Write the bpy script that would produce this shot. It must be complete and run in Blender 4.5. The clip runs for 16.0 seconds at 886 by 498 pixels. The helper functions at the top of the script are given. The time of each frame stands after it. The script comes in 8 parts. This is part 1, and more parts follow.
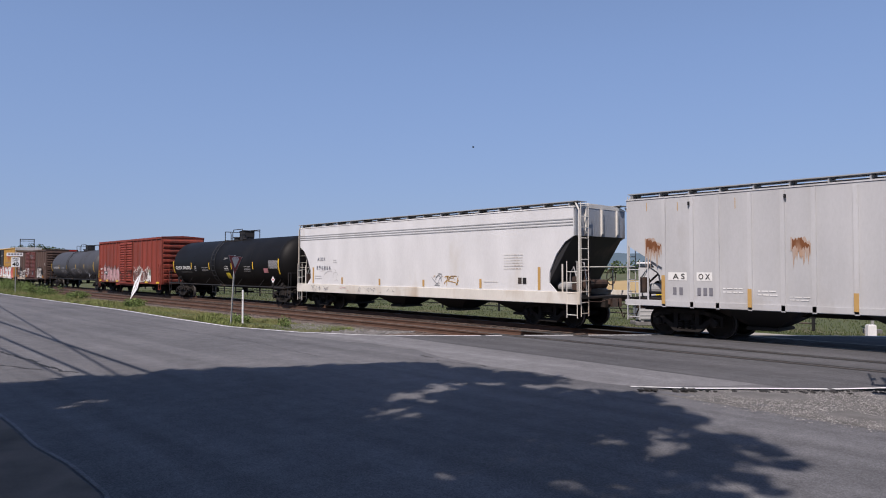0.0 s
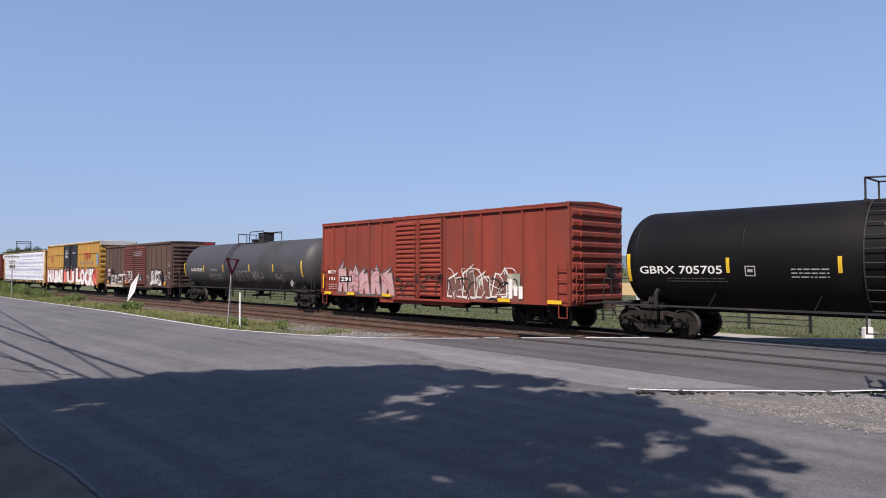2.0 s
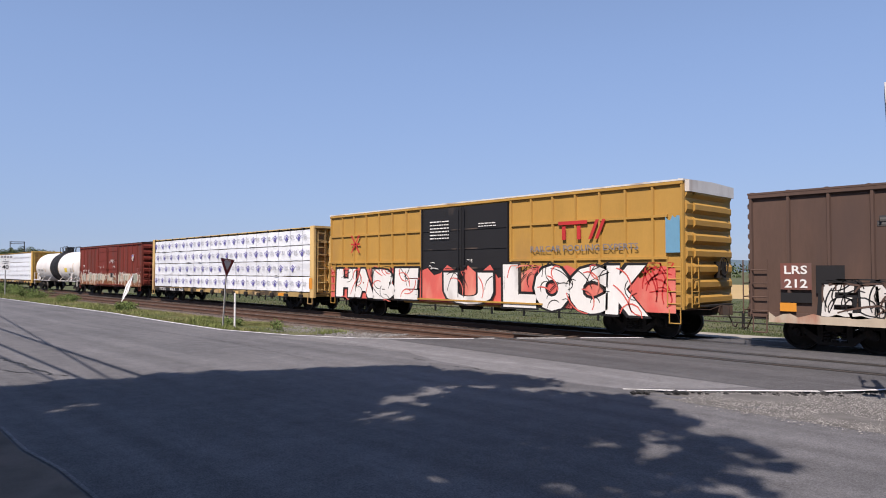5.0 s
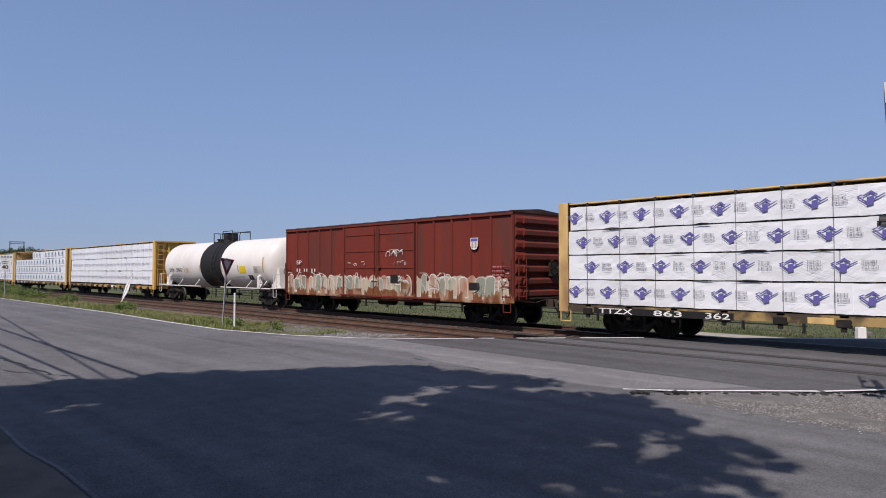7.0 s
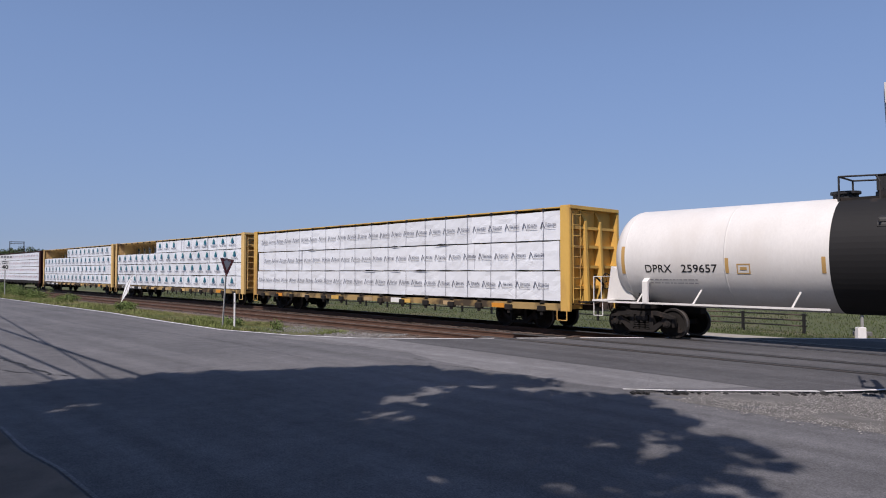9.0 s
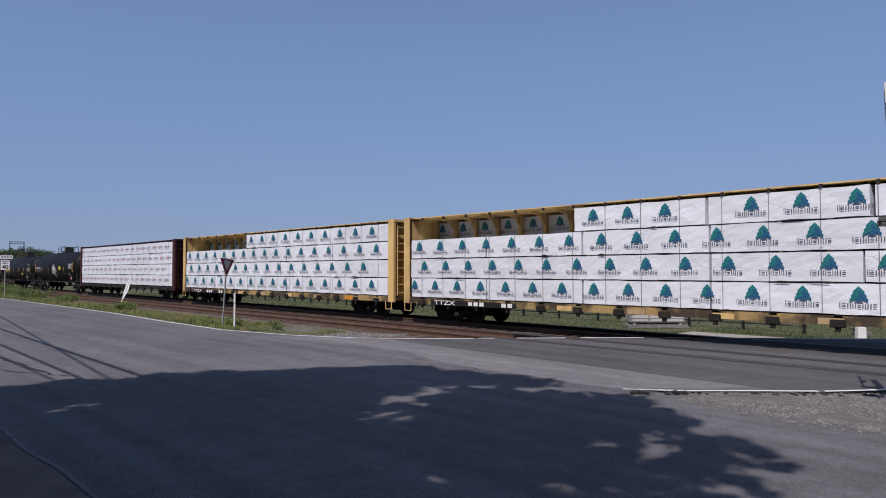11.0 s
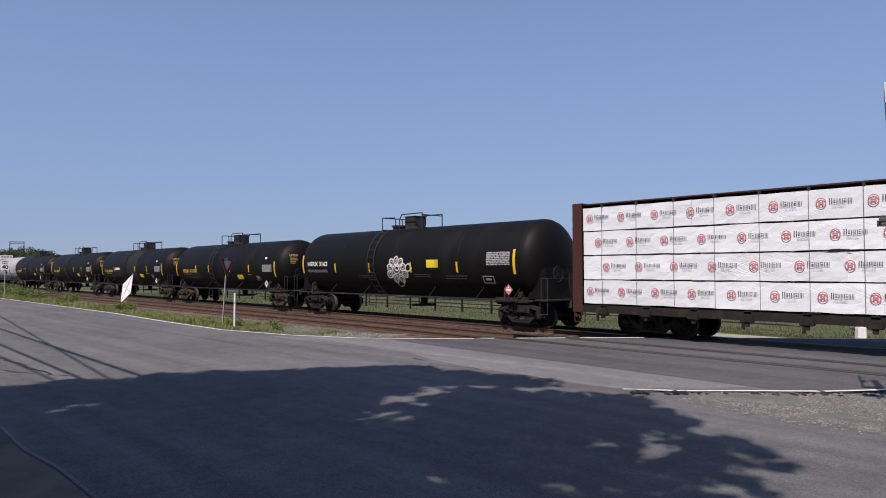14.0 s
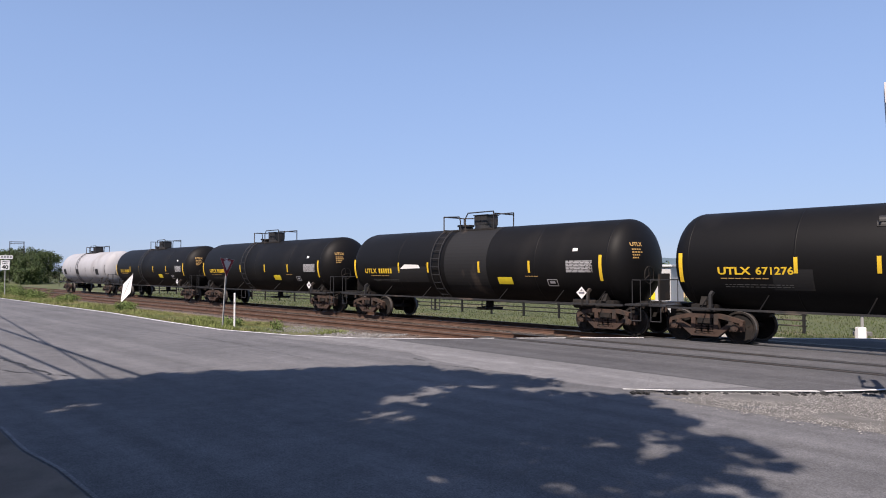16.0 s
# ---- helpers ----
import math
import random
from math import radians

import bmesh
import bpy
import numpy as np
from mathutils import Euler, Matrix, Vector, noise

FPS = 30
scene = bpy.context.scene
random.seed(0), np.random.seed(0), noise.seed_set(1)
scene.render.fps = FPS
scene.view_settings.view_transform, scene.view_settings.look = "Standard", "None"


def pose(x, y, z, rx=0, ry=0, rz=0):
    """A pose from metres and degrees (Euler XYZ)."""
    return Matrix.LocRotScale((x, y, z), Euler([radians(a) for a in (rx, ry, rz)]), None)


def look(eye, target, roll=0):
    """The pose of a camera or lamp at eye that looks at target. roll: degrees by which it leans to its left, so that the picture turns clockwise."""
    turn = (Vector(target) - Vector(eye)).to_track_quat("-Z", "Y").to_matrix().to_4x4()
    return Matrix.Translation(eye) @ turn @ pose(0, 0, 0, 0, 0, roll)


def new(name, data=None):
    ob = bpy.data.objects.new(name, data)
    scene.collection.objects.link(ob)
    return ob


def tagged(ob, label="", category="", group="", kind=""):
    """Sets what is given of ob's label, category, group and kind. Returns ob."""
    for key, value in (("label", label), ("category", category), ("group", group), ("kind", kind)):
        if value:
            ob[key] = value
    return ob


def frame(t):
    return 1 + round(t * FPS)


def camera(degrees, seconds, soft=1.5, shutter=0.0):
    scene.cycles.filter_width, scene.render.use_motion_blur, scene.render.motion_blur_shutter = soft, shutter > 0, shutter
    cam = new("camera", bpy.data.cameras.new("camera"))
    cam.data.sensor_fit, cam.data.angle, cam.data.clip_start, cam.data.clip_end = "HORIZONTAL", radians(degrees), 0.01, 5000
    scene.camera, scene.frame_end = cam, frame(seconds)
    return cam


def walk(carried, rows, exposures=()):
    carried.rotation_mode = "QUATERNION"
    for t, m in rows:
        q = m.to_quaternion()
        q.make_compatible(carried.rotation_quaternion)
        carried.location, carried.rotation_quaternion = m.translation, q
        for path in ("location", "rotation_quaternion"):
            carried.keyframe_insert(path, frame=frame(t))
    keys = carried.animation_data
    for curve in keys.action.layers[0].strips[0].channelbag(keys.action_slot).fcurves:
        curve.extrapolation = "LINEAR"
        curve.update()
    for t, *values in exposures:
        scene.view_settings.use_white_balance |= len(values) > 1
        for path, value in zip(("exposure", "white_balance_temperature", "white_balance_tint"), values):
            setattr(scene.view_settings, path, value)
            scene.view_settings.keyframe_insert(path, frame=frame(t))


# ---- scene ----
FOV = 66.75
cam = camera(FOV, 16.0, soft=1.0)
EYE = (0.0, 0.0, 2.07)
HEADING, PITCH = 46.53, 91.878   # degrees: turn of the view from north, tilt from straight down


def aim(left, down, roll=0.0):
    """The view turned to the left and down by so many degrees."""
    return pose(*EYE, PITCH - down, 0, HEADING + left) @ pose(0, 0, 0, 0, 0, roll)


PATH = [(0.0, aim(0.63, 0.24)), (0.5, aim(0.62, 0.17)), (1.0, aim(0.57, 0.10)), (1.5, aim(0.48, 0.07)),
        (2.0, aim(0.42, 0.03)), (2.5, aim(0.36, 0.01)), (3.0, aim(0.27, 0.0)), (3.5, aim(0.16, 0.0)),
        (4.0, aim(0.07, 0.0)), (4.6, aim(0.03, 0.0)), (6.5, aim(0.0, 0.0)), (16.0, aim(0.0, 0.0))]
walk(cam, PATH, exposures=[(0.0, -0.08, 6720, 19), (0.5, -0.07, 6720, 19), (1.0, -0.06, 6720, 19), (1.5, 0.09, 6930, 19), (2.0, 0.23, 6930, 19), (3.0, 0.31, 7040, 19), (4.0, 0.29, 7040, 19), (5.2, 0.15, 6930, 19), (6.5, -0.15, 6790, 19), (7.5, -0.15, 6790, 19), (8.5, -0.17, 6790, 19), (9.0, -0.21, 6680, 19), (10.5, -0.35, 6560, 19), (11.5, -0.37, 6560, 19), (12.5, -0.35, 6560, 19), (13.5, -0.29, 6720, 19), (14.5, 0.17, 7040, 19), (16.0, 0.39, 7040, 19)])

# ---- world and sun ----
SUN_EL, SUN_AZ = 51.0, 159.0      # degrees; azimuth from +Y clockwise
world = bpy.data.worlds.new("sky")
scene.world = world
world.use_nodes = True
wn = world.node_tree
sky = wn.nodes.new("ShaderNodeTexSky")
sky.sky_type, sky.sun_disc = "NISHITA", False
sky.sun_elevation, sky.sun_rotation = radians(SUN_EL), radians(SUN_AZ)
sky.air_density, sky.dust_density, sky.ozone_density = 0.75, 0.3, 2.0
haze = wn.nodes.new("ShaderNodeMix")       # even summer haze over the clear sky
haze.data_type = "RGBA"
toward = wn.nodes.new("ShaderNodeTexCoord")
height = wn.nodes.new("ShaderNodeSeparateXYZ")
thin = wn.nodes.new("ShaderNodeMapRange")      # the haze thins out towards the zenith
thin.inputs[1].default_value, thin.inputs[2].default_value = 0.05, 0.85
thin.inputs[3].default_value, thin.inputs[4].default_value = 0.80, 0.0
wn.links.new(toward.outputs["Generated"], height.inputs[0])
wn.links.new(height.outputs["Z"], thin.inputs[0])
wn.links.new(thin.outputs[0], haze.inputs[0])
low = wn.nodes.new("ShaderNodeMapRange")       # duller and greyer towards the horizon
low.inputs[1].default_value, low.inputs[2].default_value = 0.0, 0.30
veil = wn.nodes.new("ShaderNodeMix")
veil.data_type = "RGBA"
veil.inputs[6].default_value, veil.inputs[7].default_value = (1.66, 2.56, 4.20, 1), (1.74, 2.95, 5.30, 1)
wn.links.new(height.outputs["Z"], low.inputs[0])
wn.links.new(low.outputs[0], veil.inputs[0])
wn.links.new(veil.outputs[2], haze.inputs[7])
wn.links.new(sky.outputs[0], haze.inputs[6])
wn.links.new(haze.outputs[2], wn.nodes["Background"].inputs[0])
wn.nodes["Background"].inputs[1].default_value = 0.135
sun = new("sun", bpy.data.lights.new("sun", "SUN"))
sun.data.energy, sun.data.angle, sun.data.color = 5.0, radians(0.53), (1.0, 0.95, 0.87)
sa, se = radians(SUN_AZ), radians(SUN_EL)
SUN_DIR = Vector((math.sin(sa) * math.cos(se), math.cos(sa) * math.cos(se), math.sin(se)))
sun.matrix_world = look(SUN_DIR * 100, (0, 0, 0))

SPEED = 18.403        # metres a second
TRACK_Y = 20.05       # centre line of the track on which the train runs
NEAR_Y = 16.35        # centre line of the empty track


# ---- materials ----
def mat(name, base, rough=0.7, metal=0.0, vary=0.25, scale=3.0, grain=40.0, bump=0.1, stain=None, stain_amount=0.0,
        stretch=(1, 1, 1), spec=0.4, island=0.0, piece=0.0, fine=0.4):
    """A surface with colour variation at two scales, stains of a second colour and fine relief."""
    m = bpy.data.materials.new(name)
    m.use_nodes = True
    nt = m.node_tree
    b = nt.nodes["Principled BSDF"]
    N, L = nt.nodes.new, nt.links.new
    co = N("ShaderNodeTexCoord")
    mp = N("ShaderNodeMapping")
    mp.inputs["Scale"].default_value = stretch
    L(co.outputs["Object"], mp.inputs[0])
    big, small = N("ShaderNodeTexNoise"), N("ShaderNodeTexNoise")
    for n, s, d, q in ((big, scale, 5.0, 0.5), (small, grain, 6.0, 0.72)):
        n.inputs["Scale"].default_value, n.inputs["Detail"].default_value, n.inputs["Roughness"].default_value = s, d, q
        L(mp.outputs[0], n.inputs["Vector"])
    mix = N("ShaderNodeMix")
    mix.data_type, mix.blend_type = "FLOAT", "MIX"
    mix.inputs[0].default_value = fine
    L(big.outputs[0], mix.inputs[2])
    L(small.outputs[0], mix.inputs[3])
    ramp = N("ShaderNodeMapRange")
    ramp.inputs[1].default_value, ramp.inputs[2].default_value = 0.3, 0.7
    ramp.inputs[3].default_value, ramp.inputs[4].default_value = 1 - vary, 1 + vary
    L(mix.outputs[0], ramp.inputs[0])
    value = ramp.outputs[0]
    for amount, node, socket in ((island, "ShaderNodeNewGeometry", "Random Per Island"), (piece, "ShaderNodeObjectInfo", "Random")):
        if amount:
            src, r2, mul = N(node), N("ShaderNodeMapRange"), N("ShaderNodeMath")
            r2.inputs[3].default_value, r2.inputs[4].default_value = 1 - amount, 1 + amount
            L(src.outputs[socket], r2.inputs[0])
            mul.operation = "MULTIPLY"
            L(value, mul.inputs[0])
            L(r2.outputs[0], mul.inputs[1])
            value = mul.outputs[0]
    hsv = N("ShaderNodeHueSaturation")
    hsv.inputs["Color"].default_value = (*base, 1)
    L(value, hsv.inputs["Value"])
    col = hsv.outputs[0]
    if stain is not None:
        sn = N("ShaderNodeTexNoise")
        sn.inputs["Scale"].default_value, sn.inputs["Detail"].default_value = scale * 0.7, 7.0
        off = N("ShaderNodeVectorMath")
        off.operation = "ADD"
        off.inputs[1].default_value = (7.3, 1.9, 4.1)
        L(mp.outputs[0], off.inputs[0])
        L(off.outputs[0], sn.inputs["Vector"])
        mr = N("ShaderNodeMapRange")
        mr.inputs[1].default_value, mr.inputs[2].default_value = 0.62 - 0.3 * stain_amount, 0.8 - 0.3 * stain_amount
        L(sn.outputs[0], mr.inputs[0])
        cm = N("ShaderNodeMix")
        cm.data_type = "RGBA"
        L(mr.outputs[0], cm.inputs[0])
        L(col, cm.inputs[6])
        cm.inputs[7].default_value = (*stain, 1)
        col = cm.outputs[2]
    L(col, b.inputs["Base Color"])
    b.inputs["Roughness"].default_value, b.inputs["Metallic"].default_value = rough, metal
    b.inputs["Specular IOR Level"].default_value = spec
    if bump:
        bp = N("ShaderNodeBump")
        bp.inputs["Strength"].default_value, bp.inputs["Distance"].default_value = bump, 0.02
        L(small.outputs[0], bp.inputs["Height"])
        L(bp.outputs[0], b.inputs["Normal"])
    return m


def asphalt(name, base, worn, grain=62.0, streak=0.30):
    """Worn road surface: broad patches, wear along the lane, fine aggregate and relief."""
    m = bpy.data.materials.new(name)
    m.use_nodes = True
    nt = m.node_tree
    b = nt.nodes["Principled BSDF"]
    N, L = nt.nodes.new, nt.links.new
    co = N("ShaderNodeTexCoord")

    def field(scale, stretch, detail, rough, lo, hi, a, c):
        mp, n, r = N("ShaderNodeMapping"), N("ShaderNodeTexNoise"), N("ShaderNodeMapRange")
        mp.inputs["Scale"].default_value = stretch
        mp.inputs["Rotation"].default_value = (0, 0, radians(4))
        n.inputs["Scale"].default_value, n.inputs["Detail"].default_value, n.inputs["Roughness"].default_value = scale, detail, rough
        r.inputs[1].default_value, r.inputs[2].default_value, r.inputs[3].default_value, r.inputs[4].default_value = lo, hi, a, c
        L(co.outputs["Object"], mp.inputs[0])
        L(mp.outputs[0], n.inputs["Vector"])
        L(n.outputs[0], r.inputs[0])
        return n, r.outputs[0]
    _, patches = field(0.22, (1, 1, 1), 6, 0.6, 0.35, 0.65, 0.0, 1.0)
    _, lanes = field(1.0, (0.05, 1.5, 1), 4, 0.55, 0.3, 0.7, 1 - streak, 1 + streak)
    _, blot = field(2.6, (1, 1, 1), 6, 0.7, 0.3, 0.7, 0.82, 1.18)
    fine, grit = field(grain, (1, 1, 1), 3, 0.75, 0.32, 0.68, 0.68, 1.32)
    vor, chip = N("ShaderNodeTexVoronoi"), N("ShaderNodeMapRange")
    vor.inputs["Scale"].default_value = grain * 0.9
    L(co.outputs["Object"], vor.inputs["Vector"])
    sep = N("ShaderNodeSeparateColor")
    L(vor.outputs["Color"], sep.inputs[0])
    chip.inputs[3].default_value, chip.inputs[4].default_value = 0.78, 1.22
    L(sep.outputs[0], chip.inputs[0])
    value = lanes
    for other in (blot, grit, chip.outputs[0]):
        mul = N("ShaderNodeMath")
        mul.operation = "MULTIPLY"
        L(value, mul.inputs[0])
        L(other, mul.inputs[1])
        value = mul.outputs[0]
    mix, hsv = N("ShaderNodeMix"), N("ShaderNodeHueSaturation")
    mix.data_type = "RGBA"
    mix.inputs[6].default_value, mix.inputs[7].default_value = (*base, 1), (*worn, 1)
    L(patches, mix.inputs[0])
    L(mix.outputs[2], hsv.inputs["Color"])
    L(value, hsv.inputs["Value"])
    L(hsv.outputs[0], b.inputs["Base Color"])
    b.inputs["Roughness"].default_value, b.inputs["Specular IOR Level"].default_value = 0.9, 0.3
    bp = N("ShaderNodeBump")
    bp.inputs["Strength"].default_value, bp.inputs["Distance"].default_value = 0.55, 0.008
    L(fine.outputs[0], bp.inputs["Height"])
    L(bp.outputs[0], b.inputs["Normal"])
    return m


def plastic_wrap(name, base):
    """Taut white sheeting with slanting creases, each cover a shade of its own."""
    m = bpy.data.materials.new(name)
    m.use_nodes = True
    nt = m.node_tree
    b = nt.nodes["Principled BSDF"]
    N, L = nt.nodes.new, nt.links.new
    co, info = N("ShaderNodeTexCoord"), N("ShaderNodeObjectInfo")
    shift = N("ShaderNodeVectorMath")
    shift.operation = "MULTIPLY_ADD"
    shift.inputs[1].default_value = (1, 1, 1)
    spread = N("ShaderNodeVectorMath")
    spread.operation = "SCALE"
    spread.inputs["Scale"].default_value = 37.0
    L(info.outputs["Random"], spread.inputs[0])
    L(co.outputs["Object"], shift.inputs[0])
    L(spread.outputs[0], shift.inputs[2])
    folds = None
    for turn, stretch, scale in ((20, (0.35, 1, 2.6), 1.3), (-30, (0.4, 1, 2.8), 1.0), (4, (2.6, 1, 0.4), 0.9)):
        mp, n, d, ab = N("ShaderNodeMapping"), N("ShaderNodeTexNoise"), N("ShaderNodeMath"), N("ShaderNodeMath")
        mp.vector_type = "TEXTURE"
        mp.inputs["Rotation"].default_value = (0, radians(turn), 0)
        mp.inputs["Scale"].default_value = tuple(1 / v for v in stretch)
        n.inputs["Scale"].default_value, n.inputs["Detail"].default_value, n.inputs["Roughness"].default_value = scale, 4, 0.6
        d.operation, ab.operation = "SUBTRACT", "ABSOLUTE"
        d.inputs[1].default_value = 0.5
        L(shift.outputs[0], mp.inputs[0])
        L(mp.outputs[0], n.inputs["Vector"])
        L(n.outputs[0], d.inputs[0])
        L(d.outputs[0], ab.inputs[0])
        low = N("ShaderNodeMath")
        low.operation = "MINIMUM"
        low.inputs[1].default_value = 0.045
        L(ab.outputs[0], low.inputs[0])
        if folds is None:
            folds = low.outputs[0]
        else:
            add = N("ShaderNodeMath")
            L(folds, add.inputs[0])
            L(low.outputs[0], add.inputs[1])
            folds = add.outputs[0]
    tone, hsv = N("ShaderNodeMapRange"), N("ShaderNodeHueSaturation")
    tone.inputs[3].default_value, tone.inputs[4].default_value = 0.93, 1.05
    hsv.inputs["Color"].default_value = (*base, 1)
    L(info.outputs["Random"], tone.inputs[0])
    L(tone.outputs[0], hsv.inputs["Value"])
    L(hsv.outputs[0], b.inputs["Base Color"])
    b.inputs["Roughness"].default_value, b.inputs["Specular IOR Level"].default_value = 0.36, 0.45
    bp = N("ShaderNodeBump")
    bp.inputs["Strength"].default_value, bp.inputs["Distance"].default_value = 0.7, 0.14
    calm, taut, slack = N("ShaderNodeTexNoise"), N("ShaderNodeMapRange"), N("ShaderNodeMath")      # most of the sheet is taut
    calm.inputs["Scale"].default_value = 0.9
    taut.inputs[1].default_value, taut.inputs[2].default_value, taut.inputs[3].default_value = 0.45, 0.68, 0.12
    slack.operation = "MULTIPLY"
    L(shift.outputs[0], calm.inputs["Vector"])
    L(calm.outputs[0], taut.inputs[0])
    L(taut.outputs[0], slack.inputs[0])
    L(folds, slack.inputs[1])
    L(slack.outputs[0], bp.inputs["Height"])
    L(bp.outputs[0], b.inputs["Normal"])
    return m


M = {}
M["asphalt"] = asphalt("asphalt", (0.104, 0.105, 0.112), (0.138, 0.138, 0.145), streak=0.2)
M["asphalt_pale"] = asphalt("dusty_asphalt", (0.150, 0.150, 0.157), (0.195, 0.195, 0.202), streak=0.2)
M["asphalt_dark"] = asphalt("crossing_asphalt", (0.072, 0.072, 0.077), (0.092, 0.092, 0.097), streak=0.2)
M["tar"] = mat("crack_tar", (0.02, 0.02, 0.02), 0.7, vary=0.3)
M["line"] = mat("road_line_paint", (0.75, 0.75, 0.74), 0.75, vary=0.12, scale=4, stain=(0.3, 0.29, 0.28), stain_amount=0.25)
M["gravel"] = mat("gravel", (0.170, 0.165, 0.160), 0.95, vary=0.35, scale=3, grain=45, bump=0.8, island=0.45)
M["gravel_stone"] = mat("gravel_stone", (0.205, 0.200, 0.195), 0.9, vary=0.3, scale=3, grain=20, bump=0.3, island=0.5)
M["ballast"] = mat("ballast", (0.135, 0.110, 0.096), 0.95, vary=0.4, scale=2, grain=30, bump=1.0, island=0.45)
# ballast under the train, with the train's shade darkened into its colour
M["oily_ballast"] = mat("oily_ballast", (0.030, 0.026, 0.024), 0.95, vary=0.4, scale=2, grain=30, bump=1.0, stain=(0.055, 0.046, 0.040), stain_amount=0.35)
M["ground"] = mat("ground", (0.075, 0.088, 0.034), 0.95, vary=0.35, scale=0.3, grain=8, bump=0.6, stain=(0.14, 0.12, 0.07), stain_amount=0.3)
M["rail"] = mat("rusty_rail", (0.115, 0.066, 0.047), 0.7, 0.3, vary=0.3, scale=2, bump=0.15)
M["rail_top"] = mat("worn_rail_head", (0.10, 0.085, 0.075), 0.5, 0.4, vary=0.2)
M["tie"] = mat("weathered_tie", (0.098, 0.070, 0.056), 0.95, vary=0.35, scale=4, grain=30, bump=0.6, stretch=(3, 0.4, 3), piece=0.35)
M["pale_dirt"] = mat("pale_dirt", (0.34, 0.315, 0.275), 0.95, vary=0.25, scale=0.8, grain=14, bump=0.6, stain=(0.22, 0.23, 0.10), stain_amount=0.3)
M["grass"] = mat("grass_blades", (0.150, 0.180, 0.055), 0.75, vary=0.3, scale=0.6, grain=6, bump=0, island=0.4, stain=(0.27, 0.235, 0.115), stain_amount=0.55)
M["weed"] = mat("weed_leaf", (0.115, 0.165, 0.045), 0.75, vary=0.3, scale=0.6, grain=6, bump=0, island=0.4)
M["meadow"] = mat("meadow_grass", (0.052, 0.074, 0.022), 0.8, vary=0.3, scale=0.6, grain=6, bump=0, island=0.35, stain=(0.085, 0.088, 0.038), stain_amount=0.3)
M["dirt"] = mat("bare_earth", (0.185, 0.150, 0.125), 0.95, vary=0.3, scale=1.2, grain=40, bump=0.7, stain=(0.105, 0.09, 0.075), stain_amount=0.4)
M["leaf"] = mat("leaf", (0.046, 0.073, 0.019), 0.6, vary=0.25, scale=0.8, grain=6, bump=0, island=0.45)
M["conifer"] = mat("conifer_needles", (0.025, 0.05, 0.02), 0.7, vary=0.3, scale=1, grain=6, bump=0, island=0.4)
M["bark"] = mat("bark", (0.09, 0.07, 0.05), 0.9, vary=0.35, scale=3, bump=0.8, stretch=(2, 2, 0.4))
M["black"] = mat("black_tank_paint", (0.0056, 0.0054, 0.0058), 0.56, vary=0.2, scale=0.9, grain=14, bump=0.03, stain=(0.0115, 0.0105, 0.0102), stain_amount=0.25, stretch=(1, 1, 0.4), spec=0.17)
M["soot"] = mat("running_gear_grime", (0.013, 0.011, 0.010), 0.85, vary=0.35, scale=4, bump=0.2, stain=(0.034, 0.024, 0.019), stain_amount=0.3)
M["rust"] = mat("rusty_cast_steel", (0.060, 0.036, 0.027), 0.85, 0.0, vary=0.35, scale=4, bump=0.2, stain=(0.035, 0.028, 0.025), stain_amount=0.5)
M["tread"] = mat("polished_wheel_tread", (0.14, 0.13, 0.125), 0.5, 0.4, vary=0.2)


def paint(name, c, rough=0.6, stain=(0.12, 0.09, 0.07), amount=0.15, vary=0.12, scale=1.2, stretch=(1, 1, 0.35), bump=0.04, spec=0.35):
    c = c if max(c) > 0.6 else tuple(0.84 * v for v in c)      # all but the brightest paints darkened to balance the strong sun
    M[name] = mat(name, c, rough, vary=vary, scale=scale, grain=18, bump=bump, stain=stain, stain_amount=amount, stretch=stretch, spec=spec)
    return M[name]


paint("grey_tank", (0.062, 0.063, 0.069), 0.55, (0.04, 0.038, 0.037), 0.35)
paint("pale_tank", (0.42, 0.42, 0.44), 0.6, (0.28, 0.27, 0.27), 0.3)
paint("white_tank", (0.68, 0.67, 0.645), 0.5, (0.60, 0.57, 0.53), 0.12, scale=0.7)
paint("tank_band", (0.013, 0.013, 0.014), 0.7)
paint("hopper_white", (0.63, 0.635, 0.64), 0.6, (0.55, 0.53, 0.49), 0.15)
paint("hopper_sill", (0.62, 0.60, 0.55), 0.65, (0.45, 0.38, 0.30), 0.3)
paint("hopper_grey", (0.53, 0.535, 0.545), 0.7, (0.33, 0.31, 0.29), 0.3)
paint("hopper_dark", (0.03, 0.03, 0.032), 0.6)
paint("galvanised", (0.38, 0.39, 0.40), 0.5, (0.22, 0.20, 0.18), 0.3)
paint("box_red", (0.275, 0.050, 0.031), 0.68, (0.165, 0.042, 0.030), 0.42, vary=0.2, scale=1.6, stretch=(1, 1, 0.2))
paint("box_brown", (0.112, 0.068, 0.052), 0.75, (0.075, 0.048, 0.040), 0.45, vary=0.2, scale=1.6, stretch=(1, 1, 0.2))
paint("door_brown", (0.150, 0.045, 0.038), 0.72, (0.10, 0.05, 0.04), 0.3)
paint("box_yellow", (0.50, 0.285, 0.065), 0.65, (0.33, 0.19, 0.06), 0.25)
paint("door_black", (0.018, 0.018, 0.02), 0.6)
paint("box_oxide", (0.190, 0.028, 0.017), 0.74, (0.10, 0.030, 0.022), 0.42, vary=0.2, scale=1.6, stretch=(1, 1, 0.2))
paint("roof_oxide", (0.055, 0.028, 0.024), 0.8, (0.10, 0.05, 0.035), 0.35)
paint("roof_pale", (0.62, 0.61, 0.58), 0.6, (0.36, 0.30, 0.25), 0.4)
